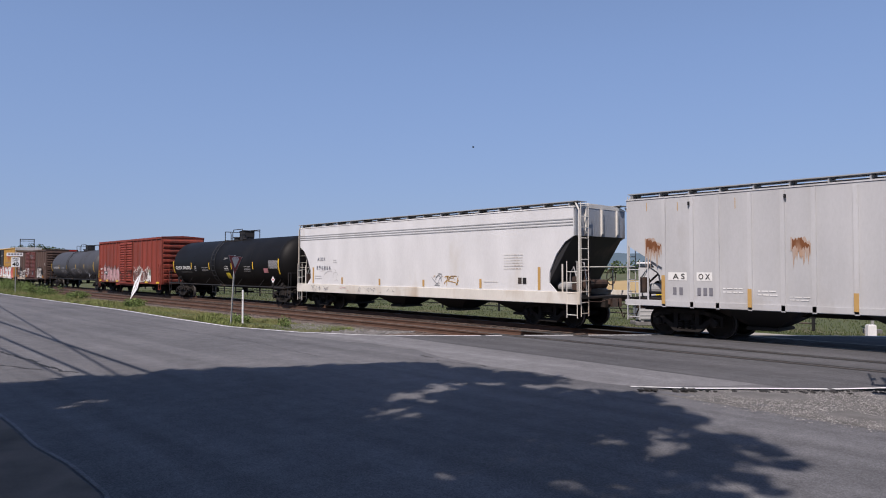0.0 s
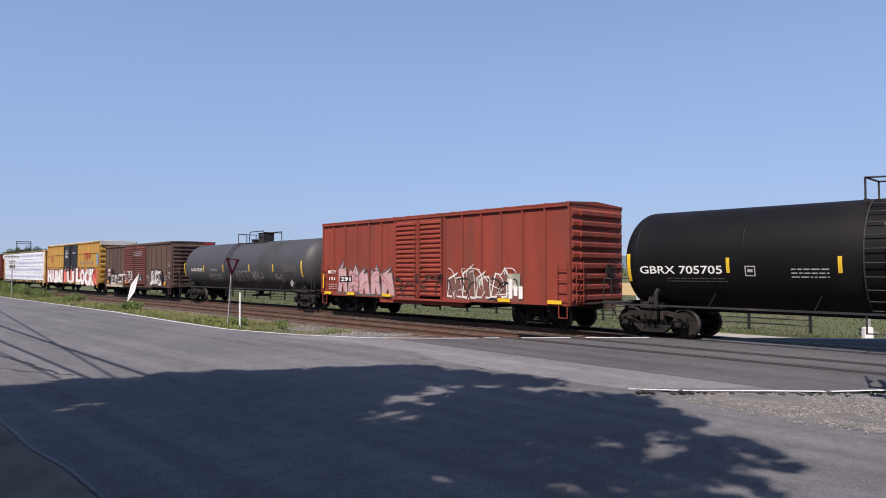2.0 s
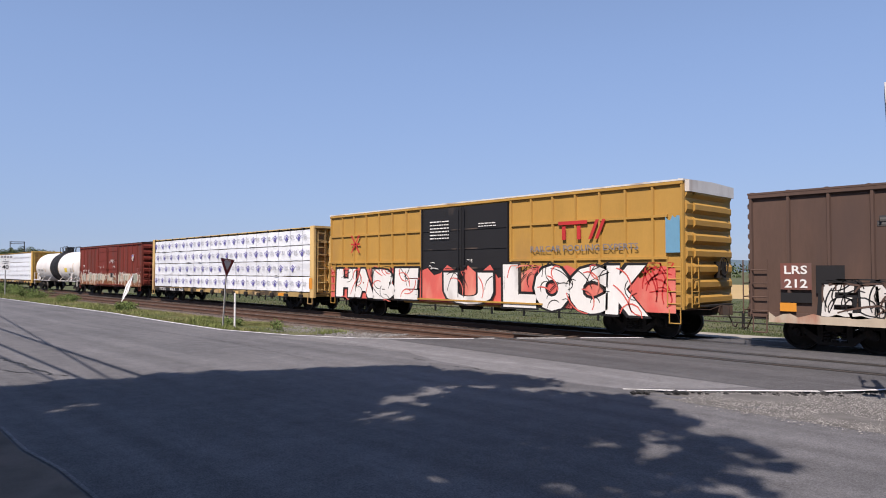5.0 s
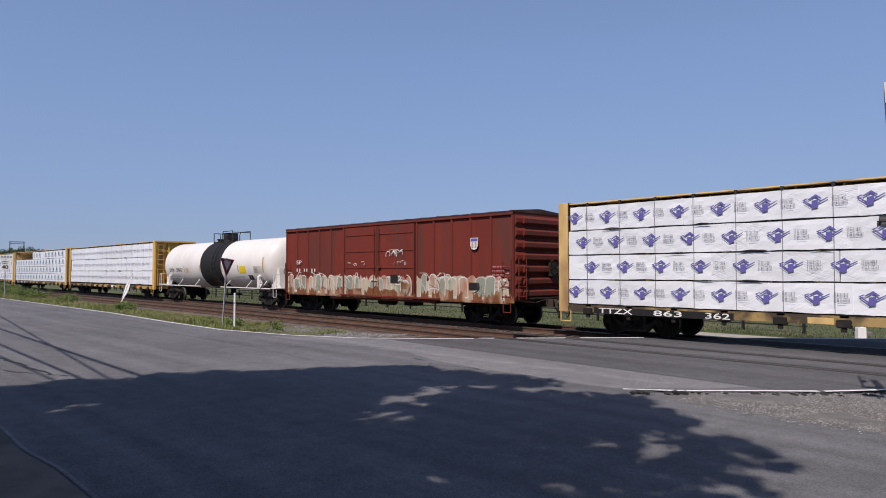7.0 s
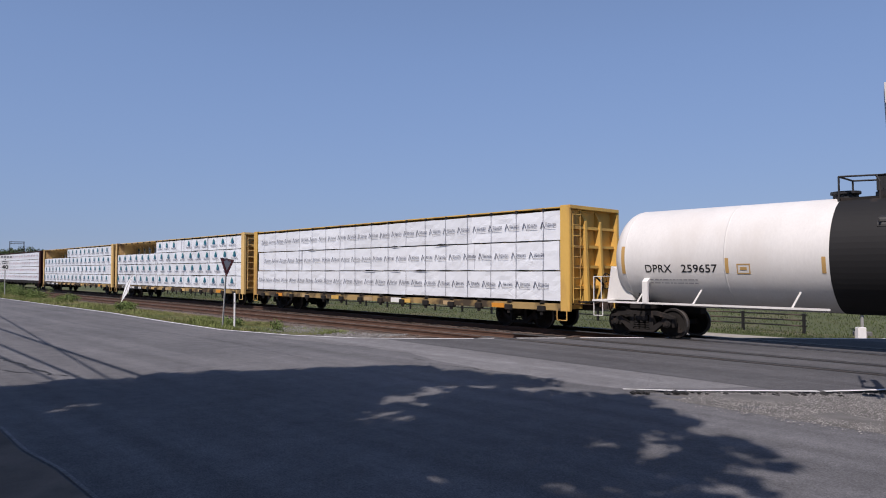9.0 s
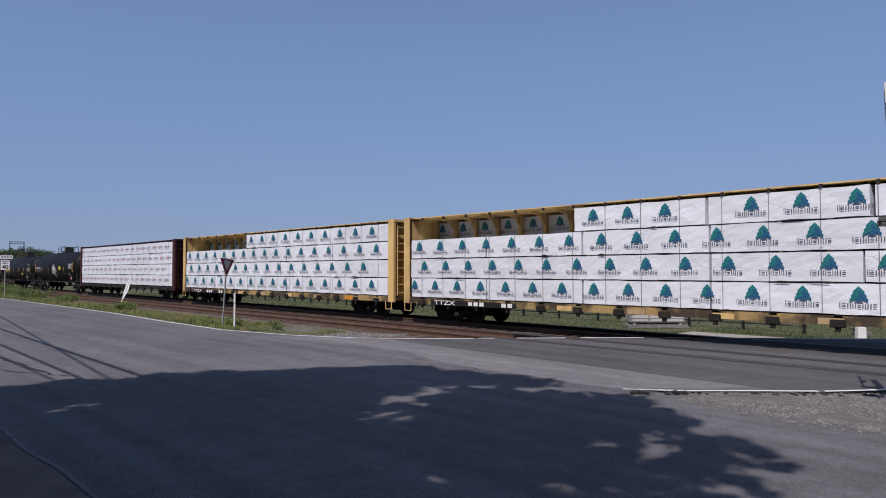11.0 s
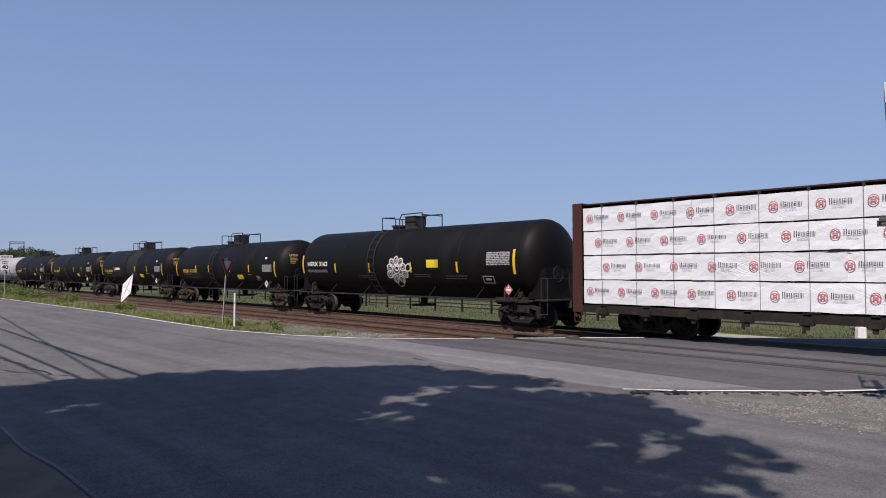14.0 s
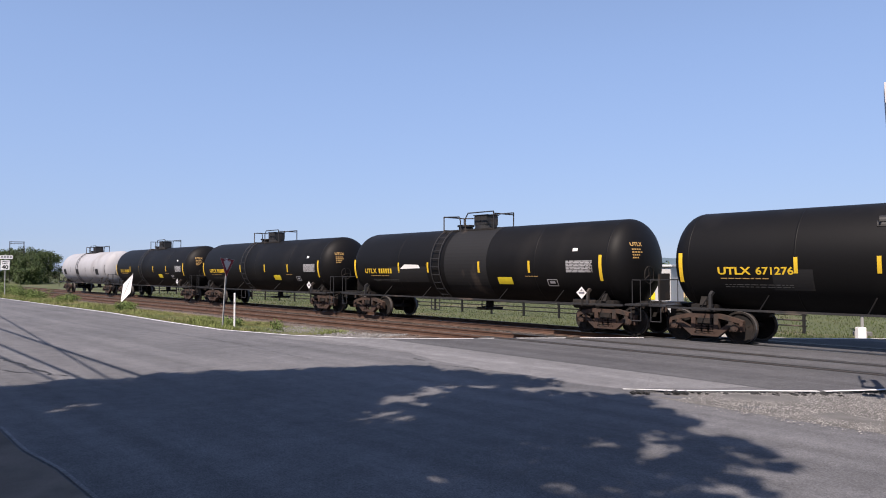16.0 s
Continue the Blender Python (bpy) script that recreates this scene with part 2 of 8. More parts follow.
paint("beam_yellow", (0.64, 0.40, 0.10), 0.7, (0.36, 0.20, 0.08), 0.35)
paint("beam_faded", (0.66, 0.46, 0.19), 0.7, (0.30, 0.18, 0.09), 0.4)
paint("beam_brown", (0.066, 0.020, 0.017), 0.75, (0.05, 0.02, 0.018), 0.3)
paint("white_ink", (0.72, 0.72, 0.70), 0.7, (0.4, 0.38, 0.36), 0.2)
paint("black_ink", (0.015, 0.015, 0.017), 0.7)
paint("grey_ink", (0.20, 0.20, 0.23), 0.7)
paint("pale_ink", (0.40, 0.40, 0.41), 0.7)
paint("dim_ink", (0.11, 0.11, 0.11), 0.7)
paint("red_ink", (0.55, 0.035, 0.035), 0.65)
paint("pink_paint", (0.56, 0.35, 0.36), 0.7, (0.45, 0.25, 0.24), 0.35)
paint("coral_paint", (0.62, 0.12, 0.10), 0.65, (0.70, 0.30, 0.22), 0.35)
paint("cream_paint", (0.52, 0.44, 0.34), 0.75, (0.34, 0.14, 0.09), 0.45, scale=2.6)
paint("olive_paint", (0.29, 0.31, 0.25), 0.75, (0.46, 0.40, 0.30), 0.4, scale=2.2)
paint("orange_paint", (0.62, 0.25, 0.03), 0.6)
paint("sky_paint", (0.15, 0.36, 0.52), 0.65)
paint("yellow_mark", (0.68, 0.44, 0.03), 0.5, (0.6, 0.4, 0.05), 0.1)
paint("ochre_mark", (0.55, 0.34, 0.12), 0.6)
paint("faded_pink", (0.50, 0.20, 0.22), 0.6)
paint("placard_yellow", (0.72, 0.56, 0.03), 0.55)
paint("blue_ink", (0.14, 0.125, 0.40), 0.6)
paint("teal_ink", (0.012, 0.20, 0.22), 0.6)
paint("deep_teal_ink", (0.015, 0.12, 0.24), 0.6)
paint("slate_ink", (0.10, 0.11, 0.16), 0.6)
paint("maroon_ink", (0.60, 0.20, 0.22), 0.6)
paint("sign_white", (0.75, 0.75, 0.75), 0.5)
paint("sign_red", (0.20, 0.014, 0.022), 0.5)
paint("post_steel", (0.36, 0.36, 0.35), 0.5, (0.22, 0.16, 0.12), 0.2)
paint("cabinet_grey", (0.33, 0.34, 0.35), 0.6)
paint("fence_black", (0.015, 0.015, 0.015), 0.6)
paint("field", (0.50, 0.36, 0.17), 0.95, (0.42, 0.30, 0.13), 0.4, scale=0.05, stretch=(1, 1, 1))
paint("far_hill", (0.10, 0.15, 0.19), 1.0, (0.13, 0.19, 0.24), 0.3, scale=0.01, stretch=(1, 1, 1))
paint("rust_stain", (0.20, 0.075, 0.03), 0.9, (0.40, 0.26, 0.18), 0.45, scale=4)
paint("pale_rust", (0.46, 0.36, 0.30), 0.85, (0.40, 0.26, 0.18), 0.45, scale=4)
paint("lumber", (0.50, 0.36, 0.20), 0.8)
M["wrap"] = plastic_wrap("plastic_lumber_wrap", (0.725, 0.762, 0.805))
paint("rib_grey", (0.565, 0.57, 0.58), 0.7, (0.36, 0.34, 0.32), 0.3)
paint("sill_dirty", (0.42, 0.29, 0.12), 0.8, (0.06, 0.045, 0.03), 0.8, scale=2.0, stretch=(1, 1, 1))
paint("sign_dull", (0.50, 0.48, 0.47), 0.6)
paint("pale_slate", (0.28, 0.28, 0.33), 0.6)
paint("end_steel", (0.36, 0.39, 0.43), 0.6, (0.12, 0.10, 0.09), 0.3)
paint("shelter_grey", (0.58, 0.58, 0.58), 0.55, (0.45, 0.43, 0.40), 0.2)
paint("flap_red", (0.42, 0.05, 0.05), 0.55)
paint("rust_patch_paint", (0.20, 0.075, 0.06), 0.8, (0.12, 0.09, 0.08), 0.4, scale=2.4)


# ---- mesh helpers ----
def part(name, bm, material, parent=None, label="", smooth=False, m=None):
    """Links a bmesh as one mesh object under a thing or under a part."""
    me = bpy.data.meshes.new(name)
    if smooth:
        for f in bm.faces:
            f.smooth = True
    bm.to_mesh(me)
    bm.free()
    for x in (material if isinstance(material, (list, tuple)) else [material]):
        me.materials.append(x)
    ob = new(name, me)
    if m is not None:
        ob.matrix_basis = m
    if parent is not None:
        ob.parent = parent
    if label:
        ob["label"] = label
    return ob


def again(name, ob, parent, m, label=""):
    """Another object on the mesh of ob."""
    o = new(name, ob.data)
    o.parent = parent
    o.matrix_basis = m
    if label:
        o["label"] = label
    return o


def thing(name, label, category, group="", kind="", m=None):
    e = new(name)
    e.empty_display_size = 0.3
    if m is not None:
        e.matrix_basis = m
    return tagged(e, label, category, group, kind)


def box(bm, x0, x1, y0, y1, z0, z1, bevel=0.0, mi=0):
    v = [bm.verts.new((x, y, z)) for x in (x0, x1) for y in (y0, y1) for z in (z0, z1)]
    fs = [bm.faces.new([v[i] for i in q]) for q in ((0, 1, 3, 2), (4, 6, 7, 5), (0, 4, 5, 1), (2, 3, 7, 6), (0, 2, 6, 4), (1, 5, 7, 3))]
    for f in fs:
        f.material_index = mi
    if bevel:
        es = {e for f in fs for e in f.edges}
        bmesh.ops.bevel(bm, geom=list(es), offset=bevel, segments=2, affect="EDGES")
    return fs


def rod(bm, p0, p1, r, n=8, r1=None, mi=0):
    """A round bar from p0 to p1."""
    p0, p1 = Vector(p0), Vector(p1)
    d = p1 - p0
    q = d.to_track_quat("Z", "Y").to_matrix()
    r1 = r if r1 is None else r1
    a = [bm.verts.new(p0 + q @ Vector((r * math.cos(k * math.tau / n), r * math.sin(k * math.tau / n), 0))) for k in range(n)]
    b = [bm.verts.new(p1 + q @ Vector((r1 * math.cos(k * math.tau / n), r1 * math.sin(k * math.tau / n), 0))) for k in range(n)]
    for k in range(n):
        bm.faces.new((a[k], a[(k + 1) % n], b[(k + 1) % n], b[k])).material_index = mi
    bm.faces.new(a[::-1]).material_index = mi
    bm.faces.new(b).material_index = mi


def bars(bm, points, r, n=6):
    for a, b in zip(points, points[1:]):
        rod(bm, a, b, r, n)


def lathe_x(bm, profile, n=48, mi=0, cz=0.0):
    """A body of revolution about the x axis; profile of (x, radius)."""
    rings = []
    for x, r in profile:
        if r < 1e-4:
            rings.append([bm.verts.new((x, 0, cz))])
        else:
            rings.append([bm.verts.new((x, r * math.sin(k * math.tau / n), cz + r * math.cos(k * math.tau / n))) for k in range(n)])
    for a, b in zip(rings, rings[1:]):
        for k in range(n):
            q = [a[k % len(a)], a[(k + 1) % n % len(a)], b[(k + 1) % n % len(b)], b[k % len(b)]]
            q = list(dict.fromkeys(q))
            if len(q) > 2:
                bm.faces.new(q).material_index = mi
    return rings


def prism(bm, outline, axis, a0, a1, mi=0):
    """Sweeps a closed outline of (u, v) along an axis: 'x' takes (y, z), 'y' takes (x, z), 'z' takes (x, y)."""
    def at(u, v, a):
        return {"x": (a, u, v), "y": (u, a, v), "z": (u, v, a)}[axis]
    lo = [bm.verts.new(at(u, v, a0)) for u, v in outline]
    hi = [bm.verts.new(at(u, v, a1)) for u, v in outline]
    n = len(outline)
    fs = [bm.faces.new((lo[k], lo[(k + 1) % n], hi[(k + 1) % n], hi[k])) for k in range(n)]
    fs += [bm.faces.new(lo[::-1]), bm.faces.new(hi)]
    for f in fs:
        f.material_index = mi
    bmesh.ops.recalc_face_normals(bm, faces=fs)
    return fs


def sheet(bm, outline, z):
    bm.faces.new([bm.verts.new((x, y, z)) for x, y in outline])


def ribbon(bm, points, width, z):
    """A flat strip along a line of (x, y)."""
    pts = [Vector(p) for p in points]
    row = []
    for i, p in enumerate(pts):
        d = (pts[min(i + 1, len(pts) - 1)] - pts[max(i - 1, 0)]).normalized()
        n = Vector((-d.y, d.x)) * width / 2
        row.append((bm.verts.new((*(p + n), z)), bm.verts.new((*(p - n), z))))
    for a, b in zip(row, row[1:]):
        bm.faces.new((a[0], a[1], b[1], b[0]))


# ---- lettering and marks ----
FONT_SHAPES = {}


def glyphs(body, bold=0.0):
    """Flat outline of a word: points scaled to a unit box, and faces."""
    key = (body, bold)
    if key not in FONT_SHAPES:
        cu = bpy.data.curves.new("word", "FONT")
        cu.body, cu.offset, cu.resolution_u = body, bold, 3
        ob = bpy.data.objects.new("word", cu)
        me = bpy.data.meshes.new_from_object(ob)
        co = np.empty(len(me.vertices) * 3)
        me.vertices.foreach_get("co", co)
        co = co.reshape(-1, 3)[:, :2]
        lo, hi = co.min(0), co.max(0)
        FONT_SHAPES[key] = ((co - lo) / (hi - lo), [list(p.vertices) for p in me.polygons])
        bpy.data.objects.remove(ob)
        bpy.data.meshes.remove(me)
    return FONT_SHAPES[key]


def word(name, body, x0, x1, z0, z1, y, material, parent, bold=0.0, tank=None, label="", slant=0.0):
    """A word in the built-in font, filling a box on a car's side at y, or wrapped on a tank of (radius, height of axis)."""
    co, faces = glyphs(body, bold)
    vs = []
    for u, w in co:
        x, z = x0 + u * (x1 - x0) + slant * w, z0 + w * (z1 - z0)
        vs.append(on_tank(x, z, tank) if tank else (x, y, z))
    me = bpy.data.meshes.new(name)
    me.from_pydata(vs, [], faces)
    me.materials.append(material)
    ob = new(name, me)
    ob.parent = parent
    if label:
        ob["label"] = label
    return ob


def on_tank(x, z, tank, lift=0.008):
    """A height z on the near side becomes an arc of the same height difference."""
    r, cz = tank
    a = math.asin(max(-0.99, min(0.99, (z - cz) / r)))
    return (x, -(r + lift) * math.cos(a), cz + (r + lift) * math.sin(a))


def patch(bm, pts, y=None, tank=None, lift=0.008, mi=0):
    """A flat mark with an outline of (x, z) on a side, or on a tank."""
    f = bm.faces.new([bm.verts.new(on_tank(x, z, tank, lift) if tank else (x, y, z)) for x, z in pts])
    f.material_index = mi
    if f.normal.y > 0:
        f.normal_flip()


def oblong(bm, x0, x1, z0, z1, y=None, tank=None, lift=0.008, mi=0):
    n = 6 if tank else 1
    for k in range(n):
        a, b = z0 + (z1 - z0) * k / n, z0 + (z1 - z0) * (k + 1) / n
        patch(bm, [(x0, a), (x1, a), (x1, b), (x0, b)], y, tank, lift, mi)


def bars_of_text(bm, x0, x1, z0, z1, lines, rng, y=None, tank=None, lift=0.008, mi=0):
    """Small print as plain bars, line by line."""
    step = (z1 - z0) / lines
    for k in range(lines):
        x = x0
        while x < x1 - 0.04:
            w = min(rng.uniform(0.05, 0.2), x1 - x)
            oblong(bm, x, x + w, z0 + step * (k + 0.3), z0 + step * (k + 0.62), y, tank, lift, mi)
            x += w + 0.035


def islands(bm):
    """The connected groups of faces of a bmesh."""
    left, groups = set(bm.faces), []
    while left:
        stack, group = [left.pop()], []
        while stack:
            f = stack.pop()
            group.append(f)
            for v in f.verts:
                for g in v.link_faces:
                    if g in left:
                        left.remove(g)
                        stack.append(g)
        groups.append(group)
    return groups


def marks(name, parent, material, build, label=""):
    """Painted marks: a few separate ones become parts of their own, fine print and scrawls one part."""
    bm = bmesh.new()
    build(bm)
    bmesh.ops.remove_doubles(bm, verts=bm.verts, dist=0.0005)
    groups = islands(bm)
    if 1 < len(groups) <= 8 and name not in ("stencil_box", "small_print", "shield_stripe", "placard_print"):
        for group in groups:
            one = bmesh.new()
            for f in group:
                one.faces.new([one.verts.new(v.co) for v in f.verts])
            bmesh.ops.remove_doubles(one, verts=one.verts, dist=0.0005)
            ob = part(name, one, material, parent, label)
        bm.free()
        return ob
    ob = part(name, bm, material, parent, label)
    if len(groups) > 1:
        ob["kind"] = "stuff"
    return ob


# ---- running gear ----
def make_wheelset():
    bm = bmesh.new()
    prof = [(0.62, 0.0), (0.62, 0.09), (0.69, 0.11), (0.695, 0.36), (0.675, 0.41), (0.675, 0.485), (0.70, 0.485), (0.715, 0.462),
            (0.81, 0.455), (0.81, 0.40), (0.765, 0.37), (0.755, 0.14), (0.83, 0.12), (0.83, 0.085), (1.02, 0.085), (1.02, 0.0)]
    for s in (-1, 1):
        lathe_x(bm, [(s * a, r) for a, r in prof], 32)
    rod(bm, (-0.63, 0, 0), (0.63, 0, 0), 0.085, 12)
    for s in (-1, 1):      # lettered cast web: three lightening marks so that the turning shows
        for k in range(3):
            a = k * math.tau / 3
            rod(bm, (s * 0.75, 0.25 * math.sin(a), 0.25 * math.cos(a)), (s * 0.775, 0.25 * math.sin(a), 0.25 * math.cos(a)), 0.035, 8)
    bmesh.ops.rotate(bm, verts=bm.verts, cent=(0, 0, 0), matrix=Matrix.Rotation(radians(90), 3, "Z"))
    bmesh.ops.recalc_face_normals(bm, faces=bm.faces)
    for f in bm.faces:
        c = f.calc_center_median()
        if 0.44 < math.hypot(c.x, c.z) < 0.47:
            f.material_index = 1
    return bm


def make_side_frame():
    bm = bmesh.new()
    for s in (-1, 1):
        prism(bm, [(s * 0.0, 0.70), (s * 0.45, 0.70), (s * 0.95, 0.60), (s * 1.10, 0.58), (s * 1.10, 0.66), (s * 0.92, 0.72), (s * 0.45, 0.83), (0, 0.83)], "y", -0.09, 0.09)
        prism(bm, [(s * 0.30, 0.20), (s * 0.42, 0.20), (s * 0.86, 0.56), (s * 0.80, 0.64), (s * 0.30, 0.32)], "y", -0.10, 0.10)
        prism(bm, [(s * 0.27, 0.30), (s * 0.40, 0.30), (s * 0.40, 0.72), (s * 0.27, 0.72)], "y", -0.10, 0.10)
        prism(bm, [(s * 0.72, 0.36), (s * 0.78, 0.36), (s * 0.80, 0.62), (s * 0.70, 0.62)], "y", -0.09, 0.09)
        prism(bm, [(s * 1.02, 0.36), (s * 1.08, 0.36), (s * 1.10, 0.62), (s * 1.0, 0.62)], "y", -0.09, 0.09)
        rod(bm, (s * 0.89, -0.17, 0.457), (s * 0.89, 0.10, 0.457), 0.105, 14)
        rod(bm, (s * 0.89, -0.19, 0.457), (s * 0.89, -0.16, 0.457), 0.07, 10)
    box(bm, -0.42, 0.42, -0.11, 0.11, 0.17, 0.25, 0.015)
    for x in (-0.2, 0.0, 0.2):
        for k in range(4):
            rod(bm, (x, -0.03, 0.26 + k * 0.07), (x, -0.03, 0.30 + k * 0.07), 0.085, 10)
    return bm


def make_bolster():
    bm = bmesh.new()
    box(bm, -0.22, 0.22, -1.12, 1.12, 0.52, 0.70, 0.03)
    rod(bm, (0, 0, 0.68), (0, 0, 0.86), 0.2, 16)
    for s in (-1, 1):
        rod(bm, (s * 0.34, -0.95, 0.42), (s * 0.34, 0.95, 0.42), 0.04, 8)
        for y in (-0.75, 0.75):
            box(bm, s * 0.40 - 0.05, s * 0.40 + 0.05, y - 0.06, y + 0.06, 0.32, 0.56)
    return bm


def make_coupler():
    bm = bmesh.new()
    box(bm, -0.55, 0.05, -0.09, 0.09, 0.80, 0.98, 0.02)
    prism(bm, [(0.0, -0.12), (0.16, -0.20), (0.34, -0.17), (0.30, -0.06), (0.20, 0.0), (0.32, 0.10), (0.28, 0.17), (0.08, 0.16), (0.0, 0.1)], "z", 0.74, 1.02)
    bars(bm, [(0.1, 0.25, 0.80), (0.18, 0.28, 0.60), (0.28, 0.22, 0.42), (0.40, 0.12, 0.40), (0.46, 0.08, 0.50)], 0.022)
    bars(bm, [(-0.25, -1.3, 0.95), (0.0, -0.7, 0.92), (0.12, -0.15, 1.04)], 0.014)
    return bm


def hoop(bm, c, r):
    """A spoked hand-brake wheel facing along the track."""
    x, y, z = c
    ring = [(x, y + r * math.cos(k * math.tau / 14), z + r * math.sin(k * math.tau / 14)) for k in range(15)]
    bars(bm, ring, 0.018)
    for k in range(0, 14, 4):
        rod(bm, (x, y, z), ring[k], 0.012, 6)


PROTO = {}


def proto(name, maker, mats, smooth=False):
    ob = part(name, maker(), mats, None, "", smooth)
    PROTO[name] = ob.data
    bpy.data.objects.remove(ob)


proto("wheelset", make_wheelset, [M["soot"], M["tread"]])
proto("side_frame", make_side_frame, M["soot"])
proto("side_frame_rust", make_side_frame, M["rust"])
proto("truck", make_bolster, M["soot"])
proto("coupler", make_coupler, M["rust"])
WHEELS = []
TRAIN = []


def gear(car, centre, end, rusty=False):
    """Two trucks and two couplers under a car."""
    def child(name, data, parent, m):
        o = new(name, data)
        o.parent, o.matrix_basis = parent, m
        return o
    for s in (-1, 1):
        tr = child("truck", PROTO["truck"], car, pose(s * centre, 0, 0))
        sf = PROTO["side_frame_rust" if rusty else "side_frame"]
        child("side_frame", sf, tr, pose(0, -1.0, 0))
        child("side_frame", sf, tr, pose(0, 1.0, 0, 0, 0, 180))
        for a in (-0.89, 0.89):
            WHEELS.append((child("wheelset", PROTO["wheelset"], tr, pose(a, 0, 0.457)), a))
        child("coupler", PROTO["coupler"], car, pose(s * end, 0, 0, 0, 0, 0 if s > 0 else 180))


def ladder(bm, x, y, z0, z1, width=0.42, along="x", r=0.018, step=0.36):
    a, b = ((x - width / 2, y), (x + width / 2, y)) if along == "x" else ((x, y - width / 2), (x, y + width / 2))
    for p in (a, b):
        rod(bm, (*p, z0), (*p, z1), r, 6)
    z = z0 + 0.1
    while z < z1:
        rod(bm, (*a, z), (*b, z), r, 6)
        z += step


def new_car(name, label, category, x):
    car = thing(name, label, category, "train of freight cars", m=pose(x, TRACK_Y, 0))
    TRAIN.append((car, x))
    return car


# ---- tank cars ----
def tank_car(label, x, half, r, cz, shell, name="tank_car", rusty=False, band=None, rail=(-1.3, 1.8), dome=0.8, white_bars=False, walk_z=1.0, mark="yellow_mark", bars_at=(), tall_at=(), ladder_at=None, tall_z=(1.74, 2.58), skirt=False):
    car = new_car(name, label, "tank car", x)
    tank = (r, cz)
    trim = M["white_tank"] if white_bars else M["hopper_dark"]
    bm = bmesh.new()
    head = [(half - 0.80 + 0.80 * math.cos(a), r * math.sin(a)) for a in [k * math.pi / 20 for k in range(11)]]
    prof = [(-p, q) for p, q in head] + head[::-1]
    lathe_x(bm, prof, 64, cz=cz)
    bmesh.ops.recalc_face_normals(bm, faces=bm.faces)
    part("shell", bm, shell, car, smooth=True)
    for u in (-half + 0.82, -half * 0.5, -0.02, half * 0.5, half - 0.82):      # weld bands round the shell
        bm = bmesh.new()
        lathe_x(bm, [(u - 0.03, r - 0.02), (u - 0.025, r + 0.002), (u + 0.025, r + 0.002), (u + 0.03, r - 0.02)], 64, cz=cz)
        part("weld_seam", bm, shell, car, smooth=True)
    if band:
        bm = bmesh.new()
        lathe_x(bm, [(band[0], r - 0.02), (band[0], r + 0.012), (band[1], r + 0.012), (band[1], r - 0.02)], 64, cz=cz)
        bmesh.ops.recalc_face_normals(bm, faces=bm.faces)
        part("painted_band", bm, M["tank_band"], car, "broad flat black band round the middle", smooth=False)
    top = cz + r
    for s in (-1, 1):
        bm = bmesh.new()      # stub sill, saddle and end platform
        box(bm, min(s * (half - 2.6), s * (half + 0.25)), max(s * (half - 2.6), s * (half + 0.25)), -0.22, 0.22, 0.74, 1.08, 0.02)
        box(bm, min(s * (half - 1.45), s * (half - 0.75)), max(s * (half - 1.45), s * (half - 0.75)), -1.15, 1.15, 0.88, 1.10, 0.02)
        prism(bm, [(-1.2, 1.08), (1.2, 1.08), (1.0, cz - 0.6 * r), (0.6, cz - 0.85 * r), (-0.6, cz - 0.85 * r), (-1.0, cz - 0.6 * r)], "x", s * (half - 1.12) - 0.09, s * (half - 1.12) + 0.09)
        part("stub_sill", bm, M["soot"], car)
        bm = bmesh.new()
        box(bm, min(s * (half - 0.15), s * (half + 0.42)), max(s * (half - 0.15), s * (half + 0.42)), -1.5, 1.5, walk_z + 0.0, walk_z + 0.06, 0.01)
        part("end_platform", bm, trim, car)
        if skirt:
            bm = bmesh.new()
            prism(bm, [(s * (half - 0.85), walk_z + 0.06), (s * (half - 0.45), cz - 0.42), (s * (half - 0.02), cz - 0.25), (s * (half + 0.14), walk_z + 0.06)], "y", -1.05, 1.05)
            part("end_skirt", bm, shell, car)
        bm = bmesh.new()
        for y in (-1, 1):
            bars(bm, [(s * (half + 0.1), y * 1.45, walk_z), (s * (half + 0.1), y * 1.45, walk_z + 0.8), (s * (half + 0.38), y * 1.45, walk_z + 0.8), (s * (half + 0.38), y * 1.45, walk_z - 0.45), (s * (half + 0.05), y * 1.45, walk_z - 0.45), (s * (half + 0.05), y * 1.45, walk_z)], 0.016)
        rod(bm, (s * (half + 0.38), -1.45, walk_z + 0.8), (s * (half + 0.38), 1.45, walk_z + 0.8), 0.016, 6)
        part("end_railing", bm, trim, car)
    for y in (-1, 1):
        bm = bmesh.new()
        gaps = ((-half + 0.2, band[0] if band else -0.7), (band[1] if band else 0.5, half - 0.2)) if white_bars else ((-half + 0.2, half - 0.2),)
        for a, b in gaps:
            box(bm, a, b, y * 1.50 - 0.03, y * 1.50 + 0.03, walk_z - 0.02, walk_z + 0.035)
        part("side_bar", bm, trim, car)
        for u in (-half + 1.2, -half * 0.62, -half * 0.28, half * 0.28, half * 0.62, half - 1.2):
            bm = bmesh.new()
            a = math.asin(max(-1, (walk_z + 0.42 - cz) / r))
            rod(bm, (u, y * 1.50, walk_z), (u + 0.12, y * (r * math.cos(a)), walk_z + 0.42), 0.018 if not white_bars else 0.028, 6)
            part("bar_bracket", bm, trim if white_bars else M["black"], car)
    tall, thick = (0.66, 0.09) if white_bars else (0.42, 0.04)
